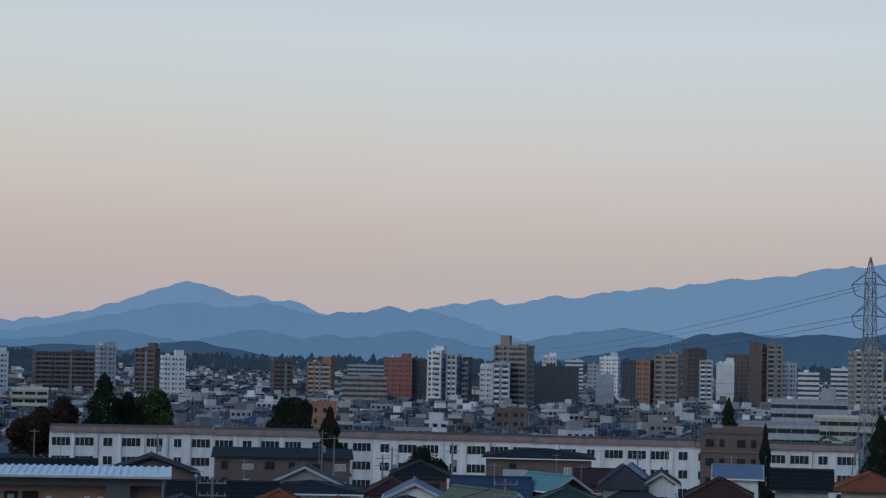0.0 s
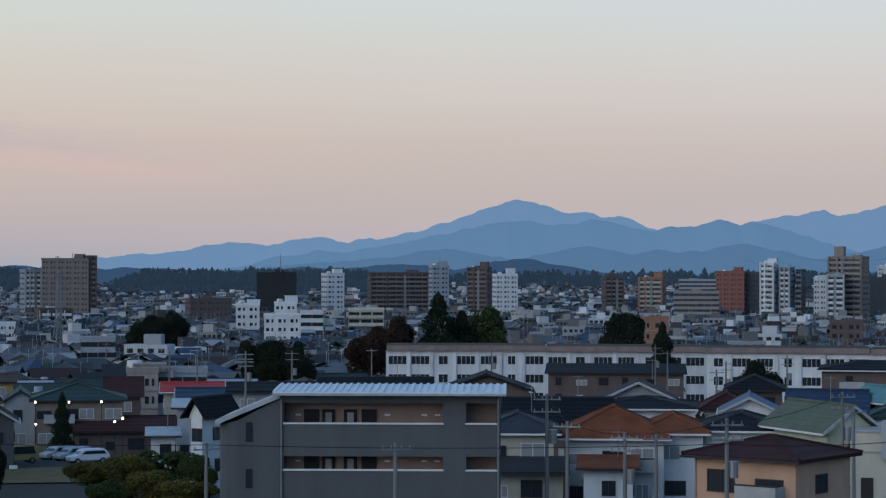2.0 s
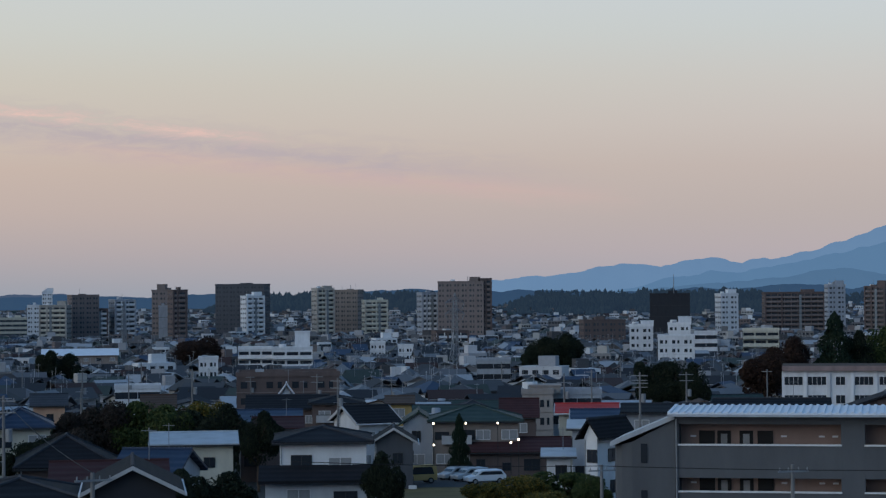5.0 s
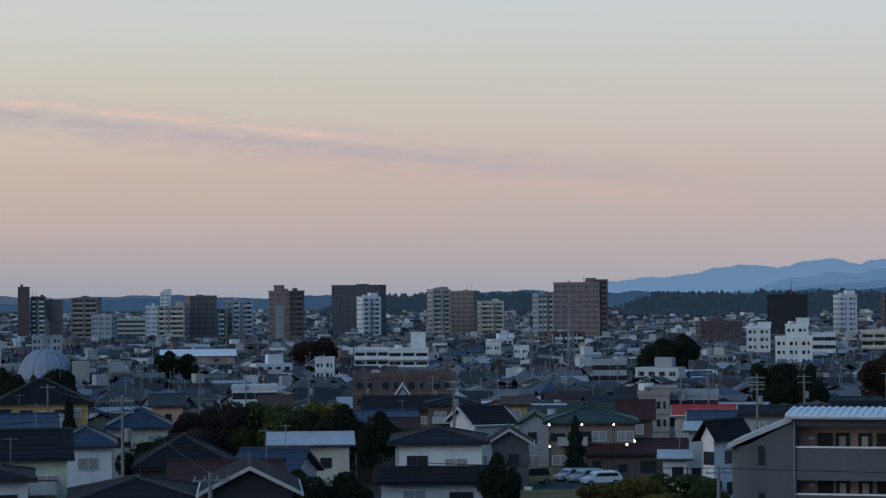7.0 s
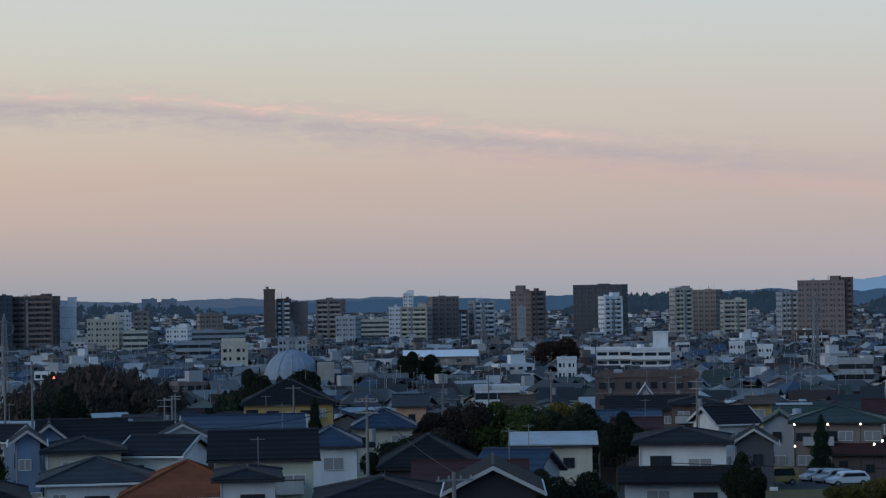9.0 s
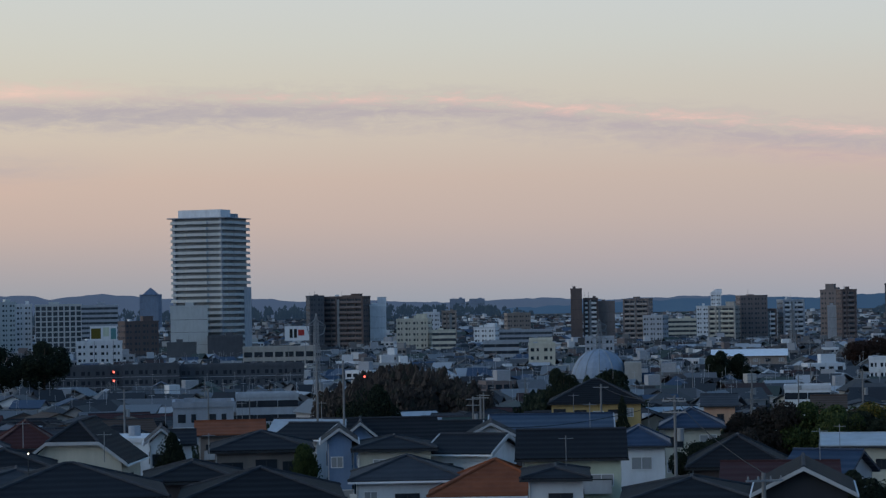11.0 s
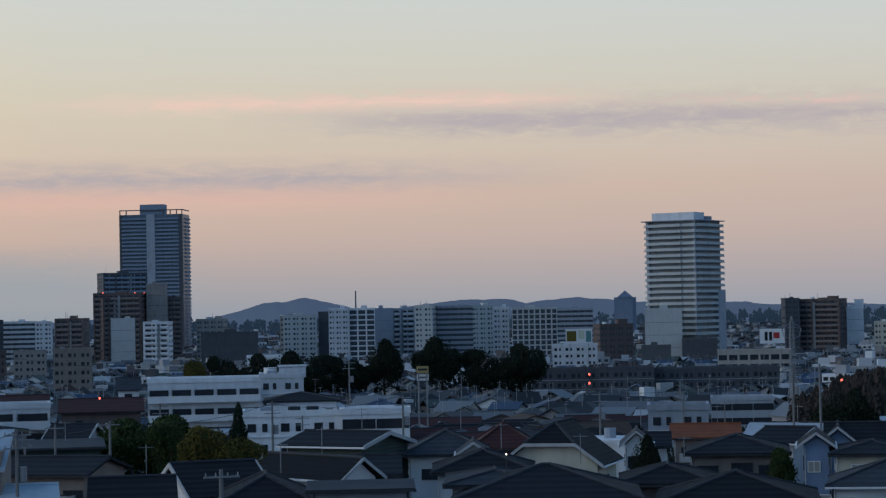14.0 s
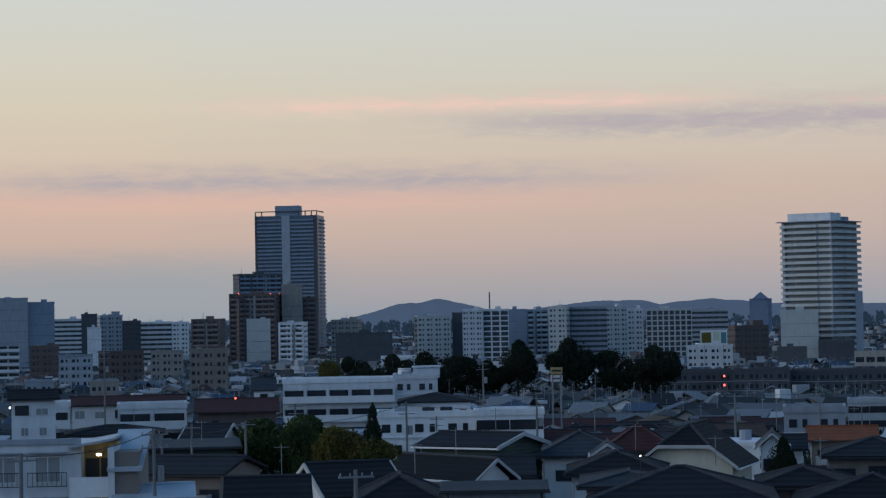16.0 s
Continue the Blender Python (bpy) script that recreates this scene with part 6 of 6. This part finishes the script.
            rib.rod((rad * math.cos(a0) * math.cos(t), rad + rad * math.cos(a0) * math.sin(t), h - rise + rise * math.sin(a0)), (rad * math.cos(a1) * math.cos(t), rad + rad * math.cos(a1) * math.sin(t), h - rise + rise * math.sin(a1)), 0.13, n=4)
        part("rib", rib, STEEL, ob)
    part("end_gable", Geo().box(rad * 0.9, rad * 1.5, rad * 0.3, rad * 1.4, -2, h - rise * 0.45), WALL["beige"], ob)


def sign_board(b, r, w, z0, z1, ground_colour, bars, label):
    """A roof or roadside sign: a framed board on posts, its writing as plain bars."""
    m = spot(b, r)
    base = m.translation.z
    ob = thing("sign", m, label, "sign", size=2)
    part("board", Geo().box(-w / 2, w / 2, 0, 0.35, z0 - base, z1 - base), ground_colour, ob)
    for x in (-w * 0.35, w * 0.35):
        part("post", Geo().rod((x, 0.3, 0), (x, 0.3, z0 - base), 0.12), STEEL, ob)
    for x0, x1, u0, u1, material in bars:
        h = z1 - z0
        part("bar", Geo().box(x0 * w, x1 * w, -0.06, 0.02, z0 - base + u0 * h, z0 - base + u1 * h), material, ob)


def car(b, r, turn, paint, label, van=False):
    m = spot(b, r, None, turn)
    ob = thing("car", m, label, "car", "parked cars", size=2)
    hi = 1.9 if van else 1.5
    in_view(b, r, 9, lie(r) + 0.3)
    side = [(-2.1, 0.35), (2.1, 0.35), (2.15, 0.75), (1.3, 0.95), (0.75, hi - 0.06), (0.4, hi), (-1.6, hi), (-2.0, 1.05), (-2.12, 0.9)] if not van else \
           [(-2.1, 0.35), (2.1, 0.35), (2.15, 0.9), (1.75, 1.1), (1.3, hi - 0.06), (1.0, hi), (-2.0, hi), (-2.12, 1.1)]
    body = part("body", Geo().prism(side, -0.82, 0.82, "y"), paint, ob)
    bevel = body.modifiers.new("soft_edges", "BEVEL")
    bevel.width, bevel.segments = 0.08, 2
    for y0, y1 in ((-0.835, -0.8), (0.8, 0.835)):
        part("side_window", Geo().prism([(-1.75, 1.0), (0.95, 1.0), (0.5, hi - 0.15), (-1.5, hi - 0.15)], y0, y1, "y"), GLASS, ob)
    part("windscreen", Geo().prism([(1.27, 1.02), (0.8, hi - 0.12), (0.76, hi - 0.12), (1.2, 1.02)], -0.7, 0.7, "y") if not van else Geo().prism([(1.78, 1.12), (1.38, hi - 0.12), (1.32, hi - 0.12), (1.7, 1.12)], -0.7, 0.7, "y"), GLASS, ob)
    for x in (-1.35, 1.35):
        for y in (-0.78, 0.78):
            tyre = part("wheel", Geo().rod((x, y - 0.1, 0.32), (x, y + 0.1, 0.32), 0.32, n=14), WIRE, ob, "black tyre")
            part("rim", Geo().rod((x, y - 0.12, 0.32), (x, y + 0.12, 0.32), 0.19, n=10), STEEL, tyre)
    for y in (-0.55, 0.55):
        part("headlight", Geo().box(2.08, 2.17, y - 0.18, y + 0.18, 0.65, 0.8), TRIM, ob)


def white_flats(b, r, w, d, top, turn):
    """White flats with deep windows; a stair tower with a zinc lid and lit landings at one end."""
    m = spot(b, r, None, turn)
    h = top - m.translation.z
    ob = thing("apartment_house", m, "white rendered flats with lit landings and a zinc-capped stair", "building", size=12)
    in_view(b, r, w + 4, top - 6)
    part("wall", Geo().box(-w / 2, w * 0.18, 0, d, -2, h), WALL["white"], ob)
    part("parapet", Geo().box(-w / 2 - 0.1, w * 0.18, -0.12, 0.2, h, h + 0.35), WALL["grey"], ob)
    for z in (h - 2.6, h - 5.4):
        for x in (-w * 0.38, -w * 0.06):
            window(ob, x, z + 0.3, 1.5, 1.5, "front", 0, True)
            rail = Geo().box(x - 1.2, x + 1.2, -0.55, -0.5, z + 0.85, z + 0.9).box(x - 1.2, x + 1.2, -0.55, -0.5, z, z + 0.05)
            for k in range(9):
                rail.box(x - 1.2 + 0.3 * k, x - 1.17 + 0.3 * k, -0.54, -0.51, z, z + 0.9)
            part("window_rail", rail, DARK_TRIM, ob)
            part("awning", Geo().box(x - 1.2, x + 1.2, -0.5, 0, z + 2.05, z + 2.13), WALL["grey"], ob)
    part("landing_wall", Geo().box(w * 0.18, w * 0.42, 1.6, d, -2, h), WALL["yellow"], ob, "lamp-lit yellow landing wall")
    for z in (h - 3.0, h - 5.8, h - 8.6):
        part("landing_parapet", Geo().box(w * 0.1, w * 0.42, -0.5, -0.35, z - 0.3, z + 0.95), WALL["white"], ob)
        part("landing_floor", Geo().box(w * 0.181, w * 0.42, -0.35, 1.6, z - 0.3, z - 0.1), WALL["grey"], ob)
        for x in (w * 0.24, w * 0.35):
            part("door", Geo().box(x - 0.42, x + 0.42, 1.53, 1.62, z, z + 2.0), DARK_TRIM, ob)
        part("lamp", Geo().rod((w * 0.3, 0.6, z + 2.2), (w * 0.3, 0.6, z + 2.35), 0.16, n=8), WARM, ob, "glowing landing lamp")
    part("landing_roof", Geo().prism([(w * 0.1, h - 0.25), (w * 0.42, h + 0.2), (w * 0.42, h + 0.35), (w * 0.1, h - 0.1)], -0.8, d, "y"), ROOF["zinc"], ob)
    part("stair_tower", Geo().box(w * 0.42, w * 0.6, -0.8, d * 0.8, -2, h - 0.5), WALL["tan"], ob, "brown stair tower")
    part("stair_side", Geo().box(w * 0.42 - 0.3, w * 0.42 + 0.1, -1.0, d * 0.8, -2, h - 0.2), WALL["white"], ob)
    part("stair_roof", Geo().prism([(-1.1, h - 1.7), (d * 0.8, h + 0.4), (d * 0.8, h + 0.6), (-1.1, h - 1.5)][::-1], w * 0.42 - 0.35, w * 0.6 + 0.25, "x"), ROOF["zinc"], ob)


dome_hall(31.37, 620, 15.5, 5.9)
sign_board(39.05, 960, 10.4, 4.3, 10.5, TRIM, ((-0.3, -0.18, 0.2, 0.8, WIRE), (-0.12, 0.0, 0.2, 0.8, WIRE), (0.05, 0.3, 0.35, 0.75, ROOF["red"])), "white roof sign with dark and red bars")
sign_board(43.92, 980, 11.6, 5.5, 11.9, TRIM, ((-0.46, -0.1, 0.15, 0.85, LEAF["gold"]), (-0.02, 0.2, 0.3, 0.9, WALL["lime"]), (0.26, 0.46, 0.1, 0.85, ROOF["teal"])), "pale roof sign with yellow and green fields")
sign_board(47.92, 340, 1.8, 11.0, 12.0, WALL["yellow"], ((-0.4, 0.4, 0.35, 0.65, DARK_TRIM),), "yellow roadside sign with a dark bar")
sign_board(47.92, 341, 1.8, 9.8, 10.8, TRIM, ((-0.4, 0.4, 0.35, 0.6, WALL["slate"]),), "white roadside sign with a grey bar")
# the far tower and horizon blocks take the haze-tinted wall
block(42.73, 2050, 20, 20, 30.0, "hazy", "blank", label="far tower with a pointed roof, coloured blue-grey for haze")
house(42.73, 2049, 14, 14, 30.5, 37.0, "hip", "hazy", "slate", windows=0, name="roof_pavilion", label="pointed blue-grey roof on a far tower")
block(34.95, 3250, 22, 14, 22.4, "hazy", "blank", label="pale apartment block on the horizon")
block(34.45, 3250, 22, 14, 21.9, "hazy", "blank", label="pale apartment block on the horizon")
pole(49.59, 1500, 35.8, 0, "tall red and white radio mast", thick=4.5)
car(19.12, 236, 200, WALL["yellow"], "small yellow van parked by a lot", True)
car(18.08, 244, 215, ROOF["zinc"], "silver car parked on asphalt", False)
car(17.72, 240, 212, ROOF["zinc"], "pale grey car parked on asphalt", False)
car(17.37, 234, 200, ROOF["silver"], "white estate car parked on asphalt", False)
white_flats(60.60, 142, 8.6, 7, 12.5, -8)


def patch(name, b0, b1, r0, r1, material, label, category):
    """A strip of ground surface laid on the slope."""
    g = Geo()
    n = 12
    for rr in (r0, r1):
        for k in range(n + 1):
            g.v.append(at(b0 + (b1 - b0) * k / n, rr, lie(rr) + 0.12))
    g.f = [(k, k + 1, n + 2 + k, n + 1 + k)[::-1] for k in range(n)]
    ob = new(name, g.mesh(name))
    ob.data.materials.append(material)
    in_view((b0 + b1) / 2, r1, abs(b1 - b0) * r1 / 57, lie(r0))
    return tagged(ob, label, category, kind="structure")


patch("lawn", 20.37, 16.53, 205, 227, GRASS, "strip of dry yellow grass", "grass")
patch("car_park", 20.37, 16.53, 227.2, 250, ASPHALT, "grey asphalt parking strip", "asphalt")
cable("power_cable", [at(-10.54, 389, 33.7), at(-0.12, 1500, 32.0)], 0.035, "thin high-voltage cable from a pylon", 9)
cable("power_cable", [at(-10.54, 389, 33.1), at(-0.70, 1500, 30.0)], 0.035, "thin high-voltage cable from a pylon", 9)
cable("power_cable", [at(-10.55, 389, 28.8), at(0.74, 1500, 26.9)], 0.035, "thin high-voltage cable from a pylon", 9)
cable("power_cable", [at(-10.55, 389, 27.9), at(-0.12, 1500, 25.9)], 0.035, "thin high-voltage cable from a pylon", 9)
cable("overhead_cable", [at(22.29, 118, 11.2), at(14.40, 121, 10.6)], 0.022, "black overhead cable between poles", 0.1)
cable("overhead_cable", [at(14.40, 121, 10.6), at(1.19, 121, 10.7)], 0.022, "black overhead cable between poles", 0.2)
cable("overhead_cable", [at(1.19, 121, 10.7), at(-4.58, 125, 11.1)], 0.022, "black overhead cable between poles", 0.3)
cable("overhead_cable", [at(1.19, 121, 11.9), at(3.76, 140, 9.8)], 0.022, "black overhead cable between poles", 0.2)
cable("overhead_cable", [at(1.19, 121, 11.7), at(-1.69, 150, 11.8)], 0.022, "black overhead cable between poles", 0.3)
cable("overhead_cable", [at(5.74, 145, 11.8), at(5.22, 140, 10.5)], 0.022, "black overhead cable between poles", 0.1)
cable("overhead_cable", [at(5.22, 140, 10.5), at(3.76, 140, 9.8)], 0.022, "black overhead cable between poles", 0.2)
cable("overhead_cable", [at(29.48, 160, 12.8), at(31.34, 260, 9.9)], 0.022, "black overhead cable between poles", 0.6)
cable("overhead_cable", [at(29.48, 160, 12.8), at(27.29, 105, 11.8)], 0.022, "black overhead cable between poles", 0.4)
cable("overhead_cable", [at(33.90, 150, 11.5), at(29.48, 160, 12.7)], 0.022, "black overhead cable between poles", 0.5)
cable("overhead_cable", [at(38.57, 240, 13.6), at(37.89, 235, 13.7)], 0.022, "black overhead cable between poles", 0.2)
cable("overhead_cable", [at(37.89, 235, 13.7), at(34.41, 230, 10.3)], 0.022, "black overhead cable between poles", 0.8)
cable("overhead_cable", [at(43.43, 260, 10.5), at(38.57, 240, 13.5)], 0.022, "black overhead cable between poles", 1.0)
cable("overhead_cable", [at(61.47, 115, 13.4), at(58.16, 140, 13.3)], 0.022, "black overhead cable between poles", 0.5)
cable("overhead_cable", [at(58.16, 140, 13.3), at(55.85, 200, 10.9)], 0.022, "black overhead cable between poles", 0.5)
cable("overhead_cable", [at(55.85, 200, 10.9), at(51.76, 220, 11.5)], 0.022, "black overhead cable between poles", 0.8)
cable("overhead_cable", [at(51.76, 220, 11.5), at(48.44, 230, 11.7)], 0.022, "black overhead cable between poles", 0.8)
cable("overhead_cable", [at(63.69, 330, 14.9), at(59.37, 330, 15.9)], 0.022, "black overhead cable between poles", 1.0)
cable("overhead_cable", [at(59.37, 330, 15.9), at(49.79, 330, 13.1)], 0.022, "black overhead cable between poles", 2.0)



# ---- the rest of the town ----
def free(x, y, size):
    return all((x - a) ** 2 + (y - c) ** 2 > (size + s) ** 2 for a, c, s in TAKEN)


def plain_house(w, d, z0, z1, kind, wall, roof, seed):
    rnd = random.Random(seed)
    ob = new("house")
    body = Geo().box(-w / 2, w / 2, -d / 2, d / 2, -3, z0)
    if kind == "gable_side":
        body.prism([(-d / 2, z0), (0, z1 - 0.3), (d / 2, z0)][::-1], -w / 2, w / 2, "x")
    elif kind == "gable_front":
        body.prism([(-w / 2, z0), (0, z1 - 0.3), (w / 2, z0)], -d / 2, d / 2, "y")
    part("wall", body, WALL[wall], ob)
    if kind == "flat":
        part("parapet", Geo().box(-w / 2 - 0.2, w / 2 + 0.2, -d / 2 - 0.2, d / 2 + 0.2, z0, z0 + 0.5), WALL[wall], ob)
        part("water_tank", Geo().rod((w * 0.2, 0, z0 + 0.5), (w * 0.2, 0, z0 + 1.6), 0.7, n=10), WALL["grey"], ob)
    else:
        part("roof", roof_geo(w, d, z0, z1, kind, y0=-d / 2), ROOF[roof], ob)
        part("ridge_cap", ridge_geo(w, d, z0, z1, kind, y0=-d / 2), ROOF["grey"], ob)
    for z in (z0 - 2.1, z0 - 4.8):
        for k in range(2):
            window(ob, -w / 2 + w * (k + 0.5) / 2, z, 1.6, 1.1, "front", -d / 2, rnd.random() < 0.3)
    return ob


KINDS = (("gable_side", "white", "dark"), ("hip", "cream", "black"), ("gable_front", "white", "grey"), ("hip", "grey", "dark"), ("gable_side", "beige", "black"), ("flat", "white", "grey"),
         ("gable_front", "cream", "blue"), ("hip", "white", "grey"), ("gable_side", "grey", "maroon"), ("flat", "grey", "grey"), ("gable_side", "white", "green"), ("gable_front", "beige", "brown"),
         ("hip", "tan", "dark"), ("gable_side", "white", "zinc"))
WORDS = {"dark": "dark slate", "black": "black tiled", "grey": "grey tiled", "blue": "blue metal", "maroon": "maroon tiled", "green": "dark green", "brown": "brown tiled", "zinc": "pale zinc"}
models = []
for i, (kind, wall, roof) in enumerate(KINDS):
    ob = plain_house(9 + i % 3, 7.5 + i % 2, 5.4 + 0.3 * (i % 3), 7.4 + 0.4 * (i % 2), kind, wall, roof, i)
    label = f"{wall} two-storey house with a flat roof" if kind == "flat" else f"{wall} two-storey house with a {WORDS[roof]} roof"
    tagged(ob, label, "house", "town houses")
    models.append(ob)
rnd = random.Random(8)
used, spots = set(), []
r = 222.0
while r < 560:
    b = -13.5 + rnd.uniform(0, 2)
    while b < 63.5:
        rr = r + rnd.uniform(-4, 4)
        x, y, _ = at(b, rr, 0)
        if free(x, y, 4.6) and not hides(b, rr, 9, lie(rr) + 7.6):
            spots.append((b, rr))
            TAKEN.append((x, y, 4.2))
        b += math.degrees(rnd.uniform(11, 17) / r)
    r += rnd.uniform(13, 17)
rnd.shuffle(spots)
spots.sort(key=lambda s: s[1])
for i, (b, rr) in enumerate(spots[:200]):
    k = rnd.randrange(len(models)) if rr > 230 else rnd.choice((1, 3, 7, 12, 0, 4))
    m = spot(b, rr, None, rnd.choice((0, 0, 90, 180)) + rnd.uniform(-22, 22))
    if rr < 230:
        m = m @ Matrix.Translation((0, 0, -2.2))
    if k in used:
        copy_thing(models[k], m)
    else:
        used.add(k)
        models[k].matrix_basis = m


def far_town(name, places, label):
    """Houses and small blocks too many to count, in three joined meshes."""
    walls, roofs, panes, trims = Geo(), Geo(), Geo(), Geo()
    for b, rr, turn, w, d, h, rise, kind in places:
        m = spot(b, rr, None, turn)

        def put(target, geo):
            target.add([m @ Vector(p) for p in geo.v], geo.f)
        if kind == "flat":
            put(walls, Geo().box(-w / 2, w / 2, -d / 2, d / 2, -3, h))
            if rise > 1.6:
                put(walls, Geo().box(-w * 0.1, w * 0.3, -d * 0.2, d * 0.3, h, h + 2.6))
        else:
            body = Geo().box(-w / 2, w / 2, -d / 2, d / 2, -3, h)
            put(walls, body)
            put(roofs, roof_geo(w, d, h, h + rise, kind, y0=-d / 2))
            if rr < 1300:
                # a lower lean-to roof, a balcony front and a bright gutter line
                side, low = (1 if w * 7 % 1 < 0.5 else -1), h - 2.7
                put(roofs, Geo().prism([(-d / 2 - 1.6, low - 0.25), (-d / 2 + 0.1, low + 0.55), (-d / 2 + 0.1, low + 0.7), (-d / 2 - 1.6, low - 0.1)][::-1], -w / 2, w / 2, "x"))
                put(walls, Geo().box(-w / 2 + 0.3, w / 2 - 0.3, -d / 2 - 1.2, -d / 2, -3, low - 0.1))
                put(walls, Geo().box(min(0, side * w * 0.45), max(0, side * w * 0.45), -d / 2 - 1.0, -d / 2 - 0.1, h - 2.4, h - 1.5))
                put(trims, Geo().box(-w / 2 - 0.5, w / 2 + 0.5, -d / 2 - 0.66, -d / 2 - 0.54, h - 0.24, h - 0.1))
                put(trims, Geo().box(side * w * 0.3 - 0.03, side * w * 0.3 + 0.03, 0, 0.06, h, h + rise + 2.2))
                put(trims, Geo().box(side * w * 0.3 - 0.6, side * w * 0.3 + 0.6, 0, 0.05, h + rise + 1.9, h + rise + 1.96))
            if kind == "gable_front":
                put(walls, Geo().prism([(-w / 2, h), (0, h + rise - 0.3), (w / 2, h)], -d / 2 - 0.02, d / 2, "y"))
        for s in range(max(1, int(h / 2.9))):
            for x in (-w * 0.28, w * 0.22) if kind != "flat" else (-w * 0.36, -w * 0.12, w * 0.12, w * 0.36):
                put(panes, Geo().box(x - 0.8, x + 0.8, -d / 2 - 0.05, -d / 2 + 0.1, h - 2.1 - 2.9 * s, h - 0.95 - 2.9 * s))
                put(panes, Geo().box(-w / 2 - 0.05, -w / 2 + 0.1, x * d / w - 0.6, x * d / w + 0.6, h - 2.1 - 2.9 * s, h - 0.95 - 2.9 * s))
    ob = tagged(new(name), label, "houses", kind="stuff")
    tagged(part("house_wall", walls, FAR_WALL, ob), kind="stuff")
    tagged(part("house_roof", roofs, FAR_ROOF, ob), kind="stuff")
    tagged(part("house_glazing", panes, GLASS, ob), kind="stuff")
    tagged(part("gutter_and_aerial", trims, VERGE, ob), kind="stuff")


FAR_WALL = islands("town_walls", [(0, (0.5, 0.51, 0.53)), (0.14, (0.33, 0.34, 0.36)), (0.32, (0.15, 0.15, 0.155)), (0.48, (0.64, 0.66, 0.68)), (0.58, (0.24, 0.24, 0.245)), (0.7, (0.08, 0.08, 0.085)), (0.82, (0.17, 0.14, 0.135)), (0.9, (0.4, 0.39, 0.37))])
FAR_ROOF = islands("town_roofs", [(0, (0.035, 0.037, 0.042)), (0.3, (0.07, 0.075, 0.082)), (0.5, (0.12, 0.13, 0.145)), (0.62, (0.055, 0.035, 0.032)), (0.7, (0.05, 0.075, 0.12)), (0.78, (0.16, 0.18, 0.2)), (0.86, (0.05, 0.065, 0.06)), (0.93, (0.32, 0.35, 0.38))], 0.6)
rest = [(b, rr, rnd.choice((0, 90)) + rnd.uniform(-25, 25), rnd.uniform(7, 11), rnd.uniform(6, 9), rnd.uniform(4.8, 6.2), rnd.uniform(1.4, 2.6), rnd.choice(("hip", "gable_side", "gable_front", "gable_side"))) for b, rr in spots[200:]]
while r < 2600:
    b = -13.5 + rnd.uniform(0, 1)
    while b < 63.5:
        rr = r + rnd.uniform(-8, 8)
        x, y, _ = at(b, rr, 0)
        if free(x, y, 3.5) and not hides(b, rr, 8, lie(rr) + 7):
            big = rnd.random() < (0.05 if rr < 800 else 0.12) and not hides(b, rr, 16, lie(rr) + 13)
            kind = "flat" if big or rnd.random() < 0.1 else rnd.choice(("hip", "gable_side", "gable_front", "gable_side"))
            rest.append((b, rr, rnd.choice((0, 90)) + rnd.uniform(-25, 25), rnd.uniform(7, 12) if big else rnd.uniform(5.5, 9), rnd.uniform(5.5, 8.5), rnd.uniform(6, 9.5) if big else rnd.uniform(4.2, 6.0), rnd.uniform(1.5, 2.8), kind))
        b += math.degrees(rnd.uniform(7.5, 15) / r)
    r *= rnd.uniform(1.011, 1.02)
far_town("town_houses", rest, "dense houses and small blocks with dark and pale roofs")
shrubs = random.Random(12)
g = Geo()
for k in range(2300):
    b, rr = shrubs.uniform(-13, 63), 255 + 1400 * shrubs.random() ** 1.6
    x, y, z = at(b, rr, lie(rr))
    h = shrubs.uniform(2.5, 6.5)
    if hides(b, rr, h, z + h):
        continue
    for j in range(150 if rr < 320 else 50):
        v = Vector((shrubs.gauss(0, 0.27), shrubs.gauss(0, 0.27), shrubs.uniform(0.1, 0.95))) * h
        p = Vector((x, y, z)) + v
        e = h * shrubs.uniform(0.04, 0.09) * (0.85 if rr < 320 else 1)
        g.add([p + Vector((-e, shrubs.uniform(-e, e), -e * 0.6)), p + Vector((e, shrubs.uniform(-e, e), -e * 0.6)), p + Vector((0, 0, e * 1.2)), p + Vector((0, -e, -e))], [(0, 1, 2), (0, 3, 2), (3, 1, 2)])
for k in range(48):
    b, rr = -12.5 + 75 * (k + shrubs.random()) / 48, shrubs.uniform(250, 620)
    if free(*at(b, rr, 0)[:2], 0.5):
        pole(b, rr, lie(rr) + shrubs.uniform(9.5, 13), shrubs.choice((1, 2, 2)))
hedge = new("garden_trees", g.mesh("garden_trees"))
hedge.data.materials.append(LEAF["dark"])
tagged(hedge, "dark garden trees and hedges between the houses", "trees", kind="stuff")
